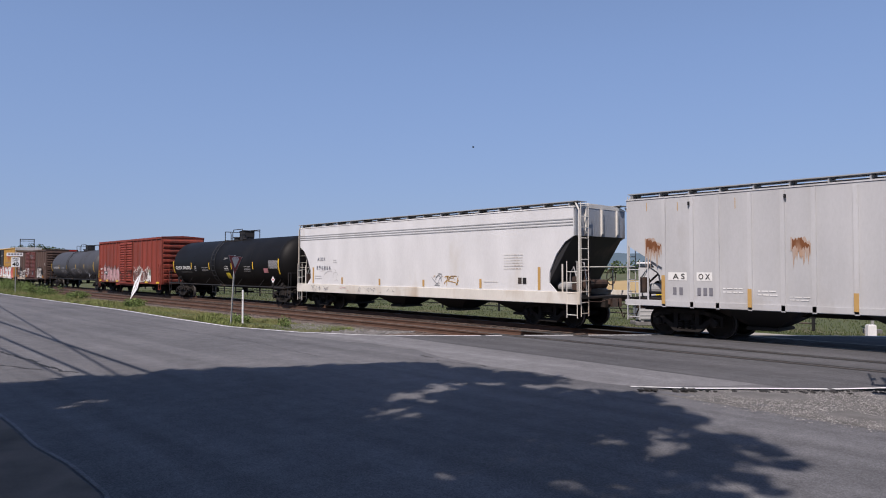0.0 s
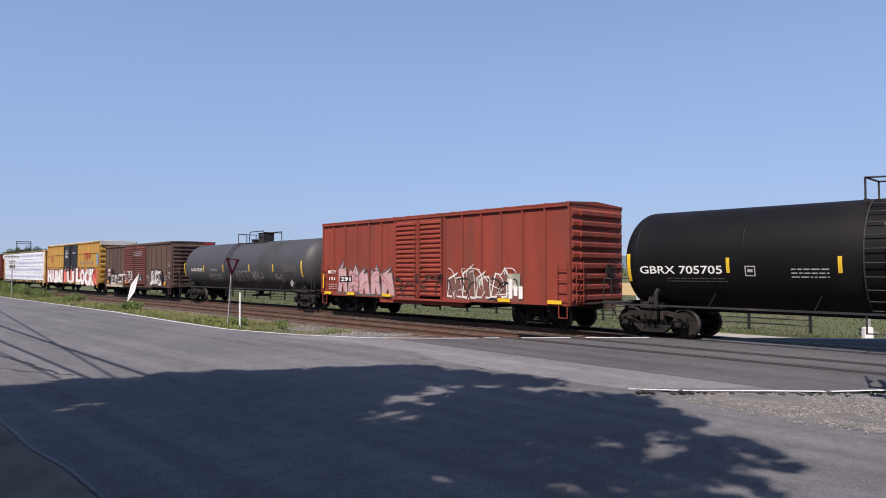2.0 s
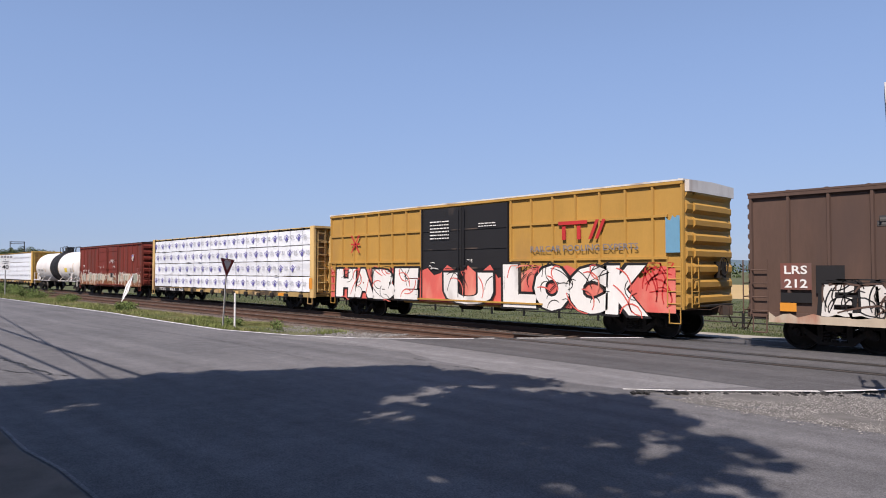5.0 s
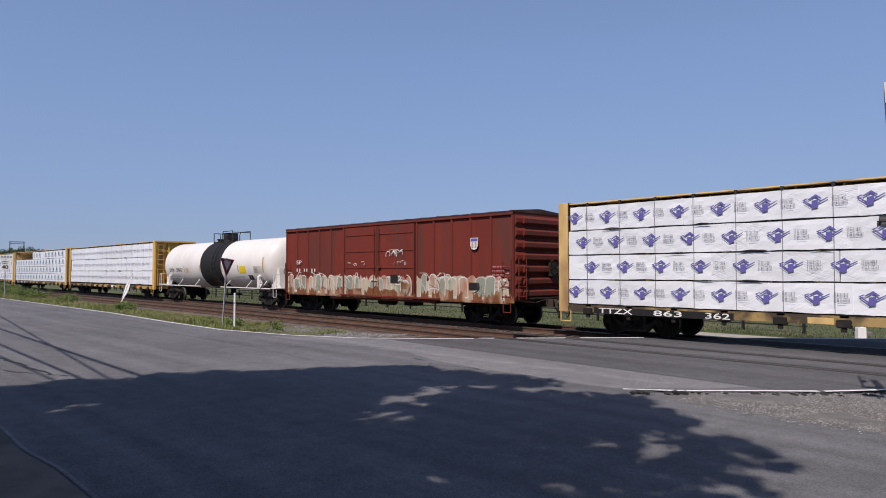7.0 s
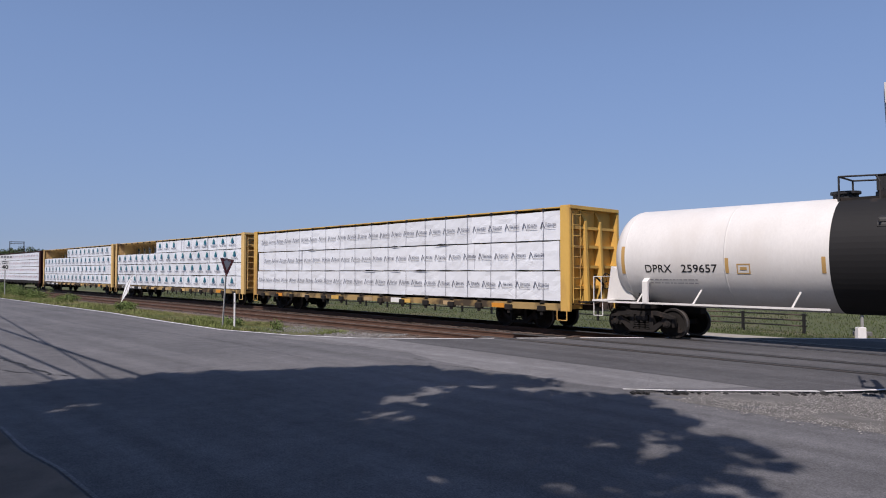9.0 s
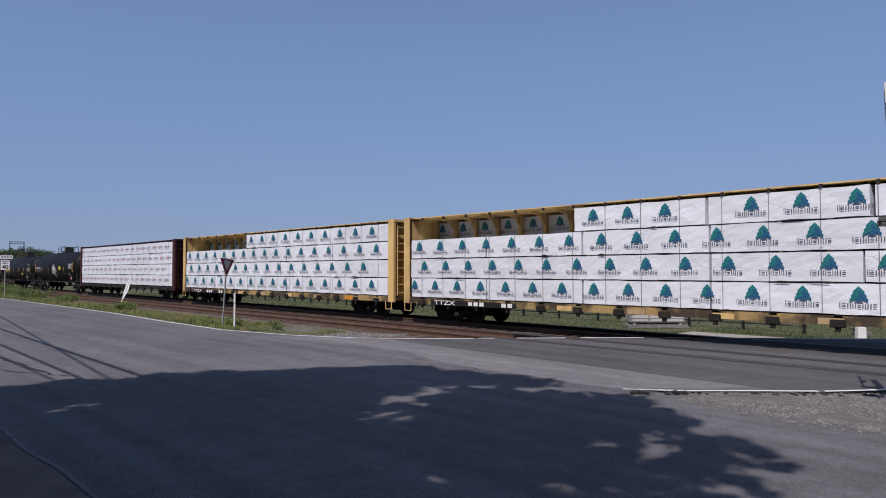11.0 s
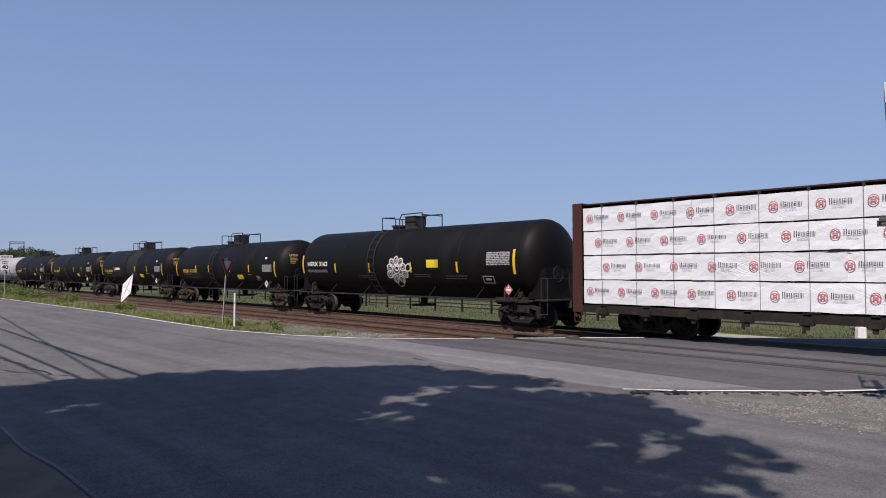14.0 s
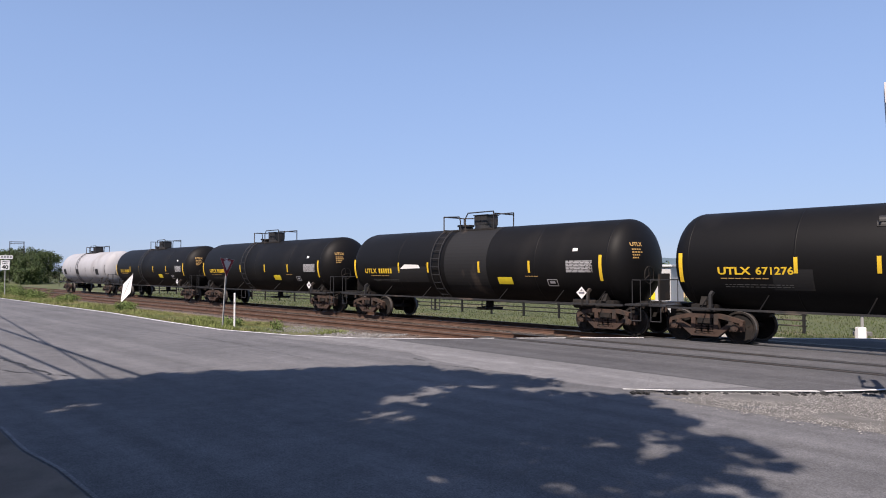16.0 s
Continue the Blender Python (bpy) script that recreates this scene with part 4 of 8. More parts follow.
def box_car(label, x, half, z0, eave, ridge, body, door, roof, door_mat, ribs_per_side, end_ribs, end_top=None, sill_z=None, door_ribs=16, plain_door=False, girts=(), end_mat=None):
    car = new_car("box_car", label, "box car", x)
    sill_z = sill_z if sill_z is not None else z0 - 0.12
    for y in (-1, 1):
        bm = bmesh.new()
        box(bm, -half + 0.03, half - 0.03, min(y * 1.50, y * 1.54), max(y * 1.50, y * 1.54), z0, eave)
        part("side_wall", bm, body, car)
        bm = bmesh.new()
        box(bm, -half, half, min(y * 1.50, y * 1.62), max(y * 1.50, y * 1.62), eave - 0.10, eave, 0.01)
        part("top_rail", bm, body, car)
        bm = bmesh.new()
        box(bm, -half, half, min(y * 1.50, y * 1.60), max(y * 1.50, y * 1.60), z0 - 0.02, z0 + 0.12, 0.01)
        box(bm, door[0] - 1.2, door[1] + 1.2, min(y * 1.46, y * 1.56), max(y * 1.46, y * 1.56), sill_z - 0.10, z0)
        part("side_sill", bm, body, car)
    rib = None
    n = ribs_per_side
    spots = [-half + 0.05 + (door[0] - (-half) - 0.15) * k / n for k in range(n + 1)] + [door[1] + 0.1 + (half - door[1] - 0.15) * k / n for k in range(n + 1)]
    for y in (-1, 1):
        for u in spots:
            if rib is None:
                bm = bmesh.new()
                prism(bm, [(-0.055, -0.02), (-0.03, -0.085), (0.03, -0.085), (0.055, -0.02)], "z", z0 + 0.1, eave - 0.09)
                rib = part("side_post", bm, body, car, m=pose(u, y * 1.52, 0, 0, 0, 0 if y < 0 else 180))
            else:
                again("side_post", rib, car, pose(u, y * 1.52, 0, 0, 0, 0 if y < 0 else 180))
    for z in girts:
        for u0, u1 in ((-half + 0.1, door[0] - 0.05), (door[1] + 0.05, half - 0.5)):
            bm = bmesh.new()
            box(bm, u0, u1, -1.60, -1.53, z - 0.04, z + 0.04)
            part("side_girt", bm, body, car)
    core = bmesh.new()
    box(core, -half + 0.04, half - 0.04, -1.49, 1.49, z0 - 0.05, eave - 0.02)
    part("lining", core, M["roof_oxide"], car)
    # doors, two leaves
    mid = (door[0] + door[1]) / 2
    for y in (-1, 1):
        for a, b in ((door[0], mid - 0.01), (mid + 0.01, door[1])):
            bm = bmesh.new()
            box(bm, a, b, -1.60, -1.545, z0 + 0.02, eave - 0.14)
            box(bm, a, a + 0.06, -1.65, -1.60, z0 + 0.02, eave - 0.14)
            box(bm, b - 0.06, b, -1.65, -1.60, z0 + 0.02, eave - 0.14)
            d = part("door", bm, door_mat, car, m=pose(0, 0, 0, 0, 0, 0 if y < 0 else 180) if y < 0 else pose(2 * mid - 0, 0, 0, 0, 0, 180))
            bm = bmesh.new()
            if not plain_door:
                corrugation(bm, a + 0.07, b - 0.07, 0.0, 0.15, -1.60, 0.055)
                heights = [z0 + 0.2 + (eave - z0 - 0.5) * k / (door_ribs - 1) for k in range(door_ribs)]
            else:
                box(bm, a + 0.065, b - 0.065, -1.625, -1.60, 0.0, 0.05)
                heights = [z0 + 0.75 * (k + 0.6) for k in range(4)]
            rib3 = part("door_rib", bm, door_mat, d, m=pose(0, 0, heights[0]))
            for z in heights[1:]:
                again("door_rib", rib3, d, pose(0, 0, z))
            bm = bmesh.new()
            rod(bm, (mid + (-0.16 if a < mid - 0.5 and b <= mid else 0.16), -1.68, z0 + 0.1), (mid + (-0.16 if b <= mid else 0.16), -1.68, eave - 0.2), 0.02, 6)
            box(bm, mid + (-0.3 if b <= mid else 0.1), mid + (-0.1 if b <= mid else 0.3), -1.70, -1.66, 2.2, 2.28)
            part("lock_rod", bm, door_mat, d)
        bm = bmesh.new()
        box(bm, door[0] - (0.2 if y < 0 else 0.0), door[1] + 1.6, min(y * 1.60, y * 1.70), max(y * 1.60, y * 1.70), z0 - 0.06, z0 + 0.0)
        part("door_track", bm, body, car)
    # roof with carlines
    bm = bmesh.new()
    prism(bm, [(-1.62, eave), (1.62, eave), (1.62, eave + 0.05), (0.0, ridge), (-1.62, eave + 0.05)], "x", -half - 0.02, half + 0.02)
    top_sheet = part("roof", bm, roof, car)
    carline = None
    for k in range(17):
        u = -half + 0.1 + (2 * half - 0.2) * k / 16
        if carline is None:
            bm = bmesh.new()
            prism(bm, [(-1.62, eave + 0.05), (0, ridge), (1.62, eave + 0.05), (1.62, eave + 0.064), (0, ridge + 0.014), (-1.62, eave + 0.064)], "x", -0.035, 0.035)
            carline = part("carline", bm, roof, top_sheet, m=pose(u, 0, 0))
        else:
            again("carline", carline, top_sheet, pose(u, 0, 0))
    for s in (-1, 1):
        bm = bmesh.new()
        prism(bm, [(-1.55, z0), (1.55, z0), (1.55, eave), (0, ridge - 0.03), (-1.55, eave)], "x", s * (half - 0.05), s * half)
        part("end_wall", bm, body, car)
        rib2 = None
        for k in range(end_ribs):
            z = z0 + 0.25 + (eave - z0 - 0.55) * k / (end_ribs - 1)
            if rib2 is None:
                bm = bmesh.new()
                hh = (eave - z0) / end_ribs * 0.40
                for a, b, d in ((-1.48, -1.1, 0.07), (-1.1, 1.1, 0.13), (1.1, 1.48, 0.07)):
                    prism(bm, [(0, -hh), (d, -hh * 0.4), (d, hh * 0.4), (0, hh)], "y", a, b)
                rib2 = part("end_rib", bm, body, car, m=pose(s * half, 0, z, 0, 0, 0 if s > 0 else 180))
            else:
                again("end_rib", rib2, car, pose(s * half, 0, z, 0, 0, 0 if s > 0 else 180))
        if end_top:
            bm = bmesh.new()
            prism(bm, [(-1.5, eave - 0.32), (1.5, eave - 0.32), (1.5, eave + 0.02), (0, ridge - 0.02), (-1.5, eave + 0.02)], "x", s * (half + 0.01), s * (half + 0.15))
            part("end_cap", bm, end_top, car, "pale upper end panel")
        bm = bmesh.new()
        ladder(bm, s * (half - 0.28), -1.64, z0 + 0.05, z0 + 1.5)
        rod(bm, (s * (half - 0.45), -1.62, z0), (s * (half - 0.45), -1.62, z0 - 0.42), 0.018, 6)
        rod(bm, (s * (half - 0.10), -1.62, z0), (s * (half - 0.10), -1.62, z0 - 0.42), 0.018, 6)
        rod(bm, (s * (half - 0.45), -1.62, z0 - 0.42), (s * (half - 0.10), -1.62, z0 - 0.42), 0.018, 6)
        part("side_ladder", bm, body, car)
        bm = bmesh.new()
        ladder(bm, s * (half + 0.2), -1.3, z0 + 0.05, z0 + 1.5, along="y")
        part("end_ladder", bm, body, car)
        bm = bmesh.new()
        box(bm, min(s * half, s * (half + 0.35)), max(s * half, s * (half + 0.35)), -0.8, 0.9, z0 + 0.05, z0 + 0.1)
        hoop(bm, (s * (half + 0.25), 0.5, z0 + 1.25), 0.28)
        box(bm, min(s * half, s * (half + 0.25)), max(s * half, s * (half + 0.25)), 0.35, 0.65, z0 + 0.9, z0 + 1.4)
        part("hand_brake", bm, M["soot"], car)
    bm = bmesh.new()
    box(bm, -half - 0.1, half + 0.1, -0.3, 0.3, 0.72, z0 - 0.04)
    for k in range(9):
        u = -half + 1.0 + (2 * half - 2) * k / 8
        box(bm, u - 0.06, u + 0.06, -1.45, 1.45, z0 - 0.25, z0 - 0.05)
    rod(bm, (-0.9, -0.7, 0.72), (0.1, -0.7, 0.72), 0.2, 12)
    box(bm, 1.0, 1.7, -0.9, -0.4, 0.55, 0.85)
    part("underframe", bm, M["soot"], car)
    gear(car, half - 1.9, half + 0.35)
    return car


def tag_letters(car, body, x0, x1, z0, z1, fill, line, y=-1.625, bold=0.06, label="graffiti letters", accent="coral_paint"):
    """Fat painted letters with an outline, following the wall."""
    n = len(body)
    w = (x1 - x0) / n
    rng = random.Random(body)
    for k, ch in enumerate(body):
        if ch == " ":
            continue
        j, q = rng.uniform(-0.06, 0.06), rng.uniform(-0.08, 0.08)
        a, b = x0 + w * k - 0.06, x0 + w * (k + 1) + 0.06
        word("graffiti_outline", ch, a - 0.09, b + 0.09, z0 - 0.07 + j, z1 + 0.09 + j, y, M[line], car, bold * 1.15, slant=q)
        word("graffiti", ch, a + 0.02, b - 0.02, z0 + j, z1 + j, y - 0.005, M[fill], car, bold * 0.75, label=label, slant=q)
    marks("graffiti_detail", car, M[line], lambda b: scribble(b, x0, x1, z0, z1 + 0.1, rng, y - 0.009, int(11 * n), 0.035))
    marks("graffiti_detail", car, M[accent], lambda b: scribble(b, x0, x1, z0 - 0.1, z1, rng, y - 0.011, int(7 * n), 0.05))


def scribble(bm, x0, x1, z0, z1, rng, y, count, width=0.03, tank=None):
    """Quick curving strokes of paint or chalk within a box."""
    for _ in range(max(3, int(count * 0.55))):
        p = Vector((rng.uniform(x0, x1), rng.uniform(z0, z1)))
        turn, bend = rng.choice((0.2, 1.3, 1.6, 1.9, 3.0)) + rng.uniform(-0.35, 0.35), rng.uniform(-0.55, 0.55)
        step = min(z1 - z0, 0.9) * rng.uniform(0.10, 0.22)
        prev = None
        for k in range(6):
            d = Vector((math.cos(turn), math.sin(turn)))
            q = p + d * step
            q.x, q.y = min(max(q.x, x0), x1), min(max(q.y, z0), z1)
            n = Vector((-d.y, d.x)) * width * (0.5 if 0 < k < 5 else 0.35)
            if (q - p).length > 0.01:
                first = prev if prev is not None else (p - n, p + n)
                patch(bm, [tuple(first[0]), tuple(q - n), tuple(q + n), tuple(first[1])], y, tank)
                prev = (q - n, q + n)
            p, turn = q, turn + bend


def wild_letters(car, x0, x1, z0, z1, n, fill, line, y, rng):
    """Angular sprayed forms with spiked tops, each a filled shape on a wider dark one."""
    for i in range(n):
        c, w = x0 + (x1 - x0) * (i + 0.5) / n, (x1 - x0) / n * rng.uniform(0.42, 0.56)
        top, low, lean, d = z1 - rng.uniform(0.0, 0.3), z0 + rng.uniform(0.0, 0.12), rng.uniform(-0.15, 0.15), y - 0.0016 * i
        spike, notch = rng.choice((-0.8, -0.3, 0.4, 0.9)), rng.uniform(-0.3, 0.3)
        form = [(-1, 0.0), (-0.25, 0.02), (notch, 0.30), (0.35, 0.0), (1, 0.03), (0.82, 0.55), (0.95, 0.82), (spike, 1.12), (0.0, 0.86), (-0.7, 0.92), (-0.85, 0.5)]
        if spike < 0:
            form = [(-u, v) for u, v in form[::-1]]
        zc = (top + low) / 2
        for name, ink, grow, e in (("graffiti_outline", line, 1.10, 0.0), ("graffiti", fill, 0.94, 0.0006)):
            pts = [(c + u * w * grow + lean * v, zc + (low + (top - low) * v - zc) * grow) for u, v in form]
            marks(name, car, M[ink], lambda b: patch(b, pts, d - e), "angular sprayed letter form" if name == "graffiti" else "")


def splash(bm, x0, x1, z0, z1, rng, y, n=40, up=0.5, spikes=0.25):
    """A painted field with an uneven upper edge."""
    top = [z1 - up * rng.random() * (1.0 if k % 3 else spikes) for k in range(n + 1)]
    for k in range(n):
        a, b = x0 + (x1 - x0) * k / n, x0 + (x1 - x0) * (k + 1) / n
        patch(bm, [(a, z0), (b, z0), (b, top[k + 1]), (a, top[k])], y)


def bloom(bm, x0, x1, z0, z1, rng, y, n=16):
    """A rust patch that runs down in uneven streaks."""
    top, low = z1, (z0 + z1) / 2
    cols = []
    for k in range(n + 1):
        top = min(z1, max(z1 - 0.22, top + rng.uniform(-0.07, 0.07)))
        low = z0 + (z1 - z0) * (0.62 - 0.5 * abs(rng.gauss(0, 0.55)))
        cols.append((x0 + (x1 - x0) * k / n, top, max(z0, low)))
    for (xa, ta, la), (xb, tb, lb) in zip(cols, cols[1:]):
        patch(bm, [(xa, la), (xb, lb), (xb, tb), (xa, ta)], y)


def build_boxes():
    rng = random.Random(11)
    red = box_car("bright red box car with ribbed sides and graffiti", -57.85, 7.5, 0.88, 4.33, 4.47, M["box_red"], (-1.7, 1.25), M["box_red"], M["box_red"], 6, 9)
    Y = -1.615
    word("lettering", "BKTY", -6.95, -6.25, 1.92, 2.07, Y, M["white_ink"], red, 0.02)
    word("lettering", "151", -6.85, -6.35, 1.60, 1.74, Y, M["white_ink"], red, 0.02)
    marks("graffiti_field", red, M["rust_patch_paint"], lambda b: splash(b, -6.2, -0.4, 0.90, 1.55, rng, Y + 0.013, 24, 0.5, 0.2), "sooty sprayed ground")
    wild_letters(red, -6.15, -1.8, 0.95, 2.35, 5, "pink_paint", "dim_ink", Y + 0.010, rng)
    marks("graffiti_highlight", red, M["faded_pink"], lambda b: scribble(b, -6.05, -1.8, 0.95, 1.9, rng, Y - 0.001, 26, 0.06))
    marks("graffiti_detail", red, M["dim_ink"], lambda b: scribble(b, -6.1, -1.75, 0.95, 2.2, rng, Y - 0.002, 26, 0.03))
    marks("graffiti_detail", red, M["roof_oxide"], lambda b: scribble(b, -1.7, 1.3, 0.95, 1.9, rng, -1.664, 34, 0.07))
    marks("graffiti_field", red, M["rust_patch_paint"], lambda b: splash(b, 1.5, 5.3, 0.92, 2.1, rng, Y + 0.013, 18, 0.6, 0.3), "dull brown sprayed ground")
    wild_letters(red, 1.6, 4.7, 0.98, 2.15, 4, "rust_patch_paint", "roof_pale", Y + 0.010, rng)
    marks("painted_panel", red, M["olive_paint"], lambda b: (oblong(b, 4.75, 5.35, 1.35, 1.95, Y + 0.001), oblong(b, 3.2, 3.5, 1.5, 1.75, Y + 0.001)), "pale green sprayed panel")
    marks("graffiti_outline", red, M["white_ink"], lambda b: scribble(b, 1.6, 5.2, 0.95, 2.15, rng, Y - 0.002, 26, 0.03))
    marks("graffiti_outline", red, M["black_ink"], lambda b: scribble(b, 1.6, 5.2, 0.95, 1.75, rng, Y - 0.003, 20, 0.06))
    marks("number_panel", red, M["black_ink"], lambda b: oblong(b, -5.95, -4.95, 1.52, 1.80, Y - 0.004))
    word("lettering", "291", -5.85, -5.05, 1.56, 1.76, Y - 0.008, M["white_ink"], red, 0.02)
    marks("white_panel", red, M["white_ink"], lambda b: [oblong(b, 4.8 + 0.24 * k, 4.98 + 0.24 * k, 1.05 + 0.1 * (k % 2), 1.5 + 0.25 * (k % 3 == 0), Y - 0.005) for k in range(3)])
    for u in (-6.9, -5.0, -2.3, 4.6, 6.9):
        marks("reflector", red, M["yellow_mark"], lambda b, u=u: oblong(b, u - 0.3, u + 0.3, 0.92, 1.05, -1.66))
    marks("reflector", red, M["yellow_mark"], lambda b: oblong(b, -7.35, -7.25, 1.2, 1.9, -1.66))
    marks("small_print", red, M["pale_ink"], lambda b: bars_of_text(b, -6.9, -6.2, 1.15, 1.45, 3, rng, Y))

    br = box_car("weathered brown box car with a louvred red-brown double door", -92.1, 7.4, 0.86, 4.10, 4.17, M["box_brown"], (-2.5, 2.35), M["box_brown"], M["door_brown"], 5, 11, door_ribs=18)
    word("lettering", "LRS", -6.5, -5.95, 1.98, 2.2, Y, M["white_ink"], br, 0.02)
    marks("number_panel", br, M["rust_patch_paint"], lambda b: oblong(b, -6.6, -5.85, 1.58, 2.26, Y + 0.008))
    word("lettering", "212", -6.5, -5.95, 1.63, 1.85, Y, M["white_ink"], br, 0.02)
    marks("number_panel", br, M["black_ink"], lambda b: (oblong(b, -5.75, -5.1, 1.5, 2.2, Y + 0.008), oblong(b, -6.6, -5.85, 1.25, 1.5, Y + 0.008)))
    marks("graffiti_field", br, M["cream_paint"], lambda b: splash(b, -6.9, -2.6, 0.72, 1.0, rng, -1.63, 24, 0.15), "white sprayed strip")
    tag_letters(br, "EJNCT", -5.6, -2.6, 0.95, 1.75, "roof_pale", "black_ink", accent="box_brown")
    marks("graffiti_outline", br, M["white_ink"], lambda b: scribble(b, -2.4, -0.4, 1.0, 2.0, rng, -1.665, 40, 0.04))
    tag_letters(br, "JUDE", 3.35, 5.6, 1.0, 2.05, "roof_pale", "black_ink", bold=0.10, accent="box_brown")
    marks("number_panel", br, M["black_ink"], lambda b: oblong(b, 5.3, 6.0, 1.4, 1.78, -1.635))
    marks("small_print", br, M["pale_ink"], lambda b: (bars_of_text(b, 6.1, 6.6, 1.25, 1.7, 4, rng, Y), bars_of_text(b, -0.2, 1.6, 3.2, 3.6, 3, rng, -1.66)))
    marks("scrawl", br, M["white_ink"], lambda b: (scribble(b, 6.8, 7.2, 1.5, 1.95, rng, -1.625, 14, 0.03), scribble(b, 6.8, 7.2, 2.3, 2.6, rng, -1.625, 12, 0.02), scribble(b, 2.6, 3.1, 1.2, 1.7, rng, Y, 10, 0.02)))
    for u, w in ((6.35, 0.17), (-6.4, 0.2), (-1.9, 0.22)):
        marks("reflector", br, M["orange_paint"], lambda b, u=u, w=w: oblong(b, u - w, u + w, 1.02, 1.24, -1.665))
    marks("emblem", br, M["grey_ink"], lambda b: patch(b, [(1.1, 1.3), (1.7, 1.3), (1.4, 1.7)], -1.665))
    marks("emblem_plate", br, M["black_ink"], lambda b: oblong(b, 1.05, 1.75, 1.25, 1.72, -1.66))
    marks("end_stripe", br, M["red_ink"], lambda b: [b.faces.new([b.verts.new(p) for p in ((7.42, 0.7, 3.98), (7.42, 1.5, 3.98), (7.42, 1.5, 4.1), (7.42, 0.7, 4.1))])])

    ye = box_car("tall yellow box car with black plug doors and big white graffiti", -110.4, 9.04, 0.95, 4.70, 4.78, M["box_yellow"], (-2.35, 2.35), M["roof_pale"], M["door_black"], 7, 8, end_top=M["roof_pale"], plain_door=True, girts=(2.45, 3.7))
    marks("graffiti_field", ye, M["coral_paint"], lambda b: splash(b, -8.9, 8.8, 0.82, 2.3, rng, -1.627, 46, 0.5), "coral red sprayed background")
    tag_letters(ye, "HABE", -8.4, -2.6, 0.85, 2.15, "white_ink", "black_ink", y=-1.66, bold=0.12)
    tag_letters(ye, "U", -0.9, 1.65, 0.85, 2.05, "white_ink", "black_ink", y=-1.68, bold=0.07)
    tag_letters(ye, "LOCK", 2.2, 7.9, 0.72, 2.25, "white_ink", "black_ink", y=-1.66, bold=0.12)
    marks("emblem", ye, M["red_ink"], lambda b: [oblong(b, *q, -1.63) for q in ((4.6, 5.75, 3.60, 3.72), (4.75, 4.9, 3.1, 3.55), (5.35, 5.5, 3.1, 3.55), (-7.3, -6.6, 3.25, 3.33))] + [patch(b, q, -1.634) for q in ([(5.8, 3.1), (5.92, 3.1), (6.2, 3.72), (6.08, 3.72)], [(6.05, 3.1), (6.17, 3.1), (6.45, 3.72), (6.33, 3.72)], [(-7.3, 2.9), (-7.2, 2.9), (-6.6, 3.7), (-6.7, 3.7)], [(-6.7, 2.9), (-6.6, 2.9), (-7.2, 3.7), (-7.3, 3.7)])])
    word("lettering", "RAILCAR POOLING EXPERTS", 3.4, 7.6, 2.72, 2.92, -1.632, M["grey_ink"], ye, 0.01)
    marks("small_print", ye, M["white_ink"], lambda b: (bars_of_text(b, -1.8, -0.7, 3.3, 4.1, 6, rng, -1.66), bars_of_text(b, 0.9, 1.8, 3.7, 3.9, 2, rng, -1.66), scribble(b, -1.9, -1.3, 2.1, 2.4, rng, -1.66, 8), scribble(b, 0.3, 0.6, 2.1, 2.5, rng, -1.66, 6)))
    marks("painted_patch", ye, M["sky_paint"], lambda b: splash(b, 8.5, 8.95, 2.6, 3.7, rng, -1.632, 6, 0.2), "blue sprayed patch")
    marks("graffiti_outline", ye, M["red_ink"], lambda b: (scribble(b, 7.6, 8.8, 1.0, 2.3, rng, -1.634, 30, 0.05), scribble(b, -8.9, -8.4, 1.0, 2.2, rng, -1.634, 12, 0.05)))

    up = box_car("oxide red box car with dark roof and faded cream graffiti", -152.5, 7.87, 0.98, 4.20, 4.38, M["box_oxide"], (-2.55, 2.5), M["roof_oxide"], M["box_oxide"], 5, 7, door_ribs=5, plain_door=True)
    shield = [(5.76, 3.32), (6.16, 3.32), (6.16, 3.02), (6.09, 2.90), (5.96, 2.86), (5.83, 2.90), (5.76, 3.02)]
    marks("shield_emblem", up, M["white_ink"], lambda b: patch(b, shield, -1.626), "white shield with blue head")
    marks("shield_head", up, M["blue_ink"], lambda b: patch(b, [(5.78, 3.18), (6.14, 3.18), (6.14, 3.30), (5.78, 3.30)], -1.63))
    marks("shield_stripe", up, M["box_oxide"], lambda b: [oblong(b, 5.80 + k * 0.075, 5.825 + k * 0.075, 2.93, 3.15, -1.631) for k in range(5)])
    for k, (u0, u1, y) in enumerate(((-7.6, -2.65, -1.622), (-2.45, 2.4, -1.66), (2.65, 7.7, -1.622))):
        marks("graffiti_base", up, M["rust_stain"], lambda b: splash(b, u0, u1, 0.86, 1.45, rng, y, 24, 0.4, 0.6), "rusty worn strip under the lettering")
        marks("graffiti_base", up, M["cream_paint"], lambda b: splash(b, u0, u1, 0.96, 1.90, rng, y - 0.0015, 34, 0.30, 0.3), "worn cream sprayed background")
        n = 8
        for i in range(n):      # tall worn strokes of the lettering, uneven at the top
            c = u0 + (u1 - u0) * (i + 0.5 + rng.uniform(-0.15, 0.15)) / n
            w, top = (u1 - u0) / n * rng.uniform(0.22, 0.40), 1.86 + rng.uniform(-0.18, 0.08) - (0.1 if k == 1 else 0)
            lean, d = rng.uniform(-0.12, 0.12), y - 0.004 - 0.0008 * i
            marks("graffiti_outline", up, M["roof_pale"], lambda b: patch(b, [(c - w - 0.03, 1.04), (c + w + 0.03, 1.02), (c + w * 0.9 + lean + 0.03, top - 0.05), (c + w * 0.4 + lean, top + 0.03), (c - w * 0.5 + lean, top + 0.02), (c - w + lean - 0.03, top - 0.08)], d))
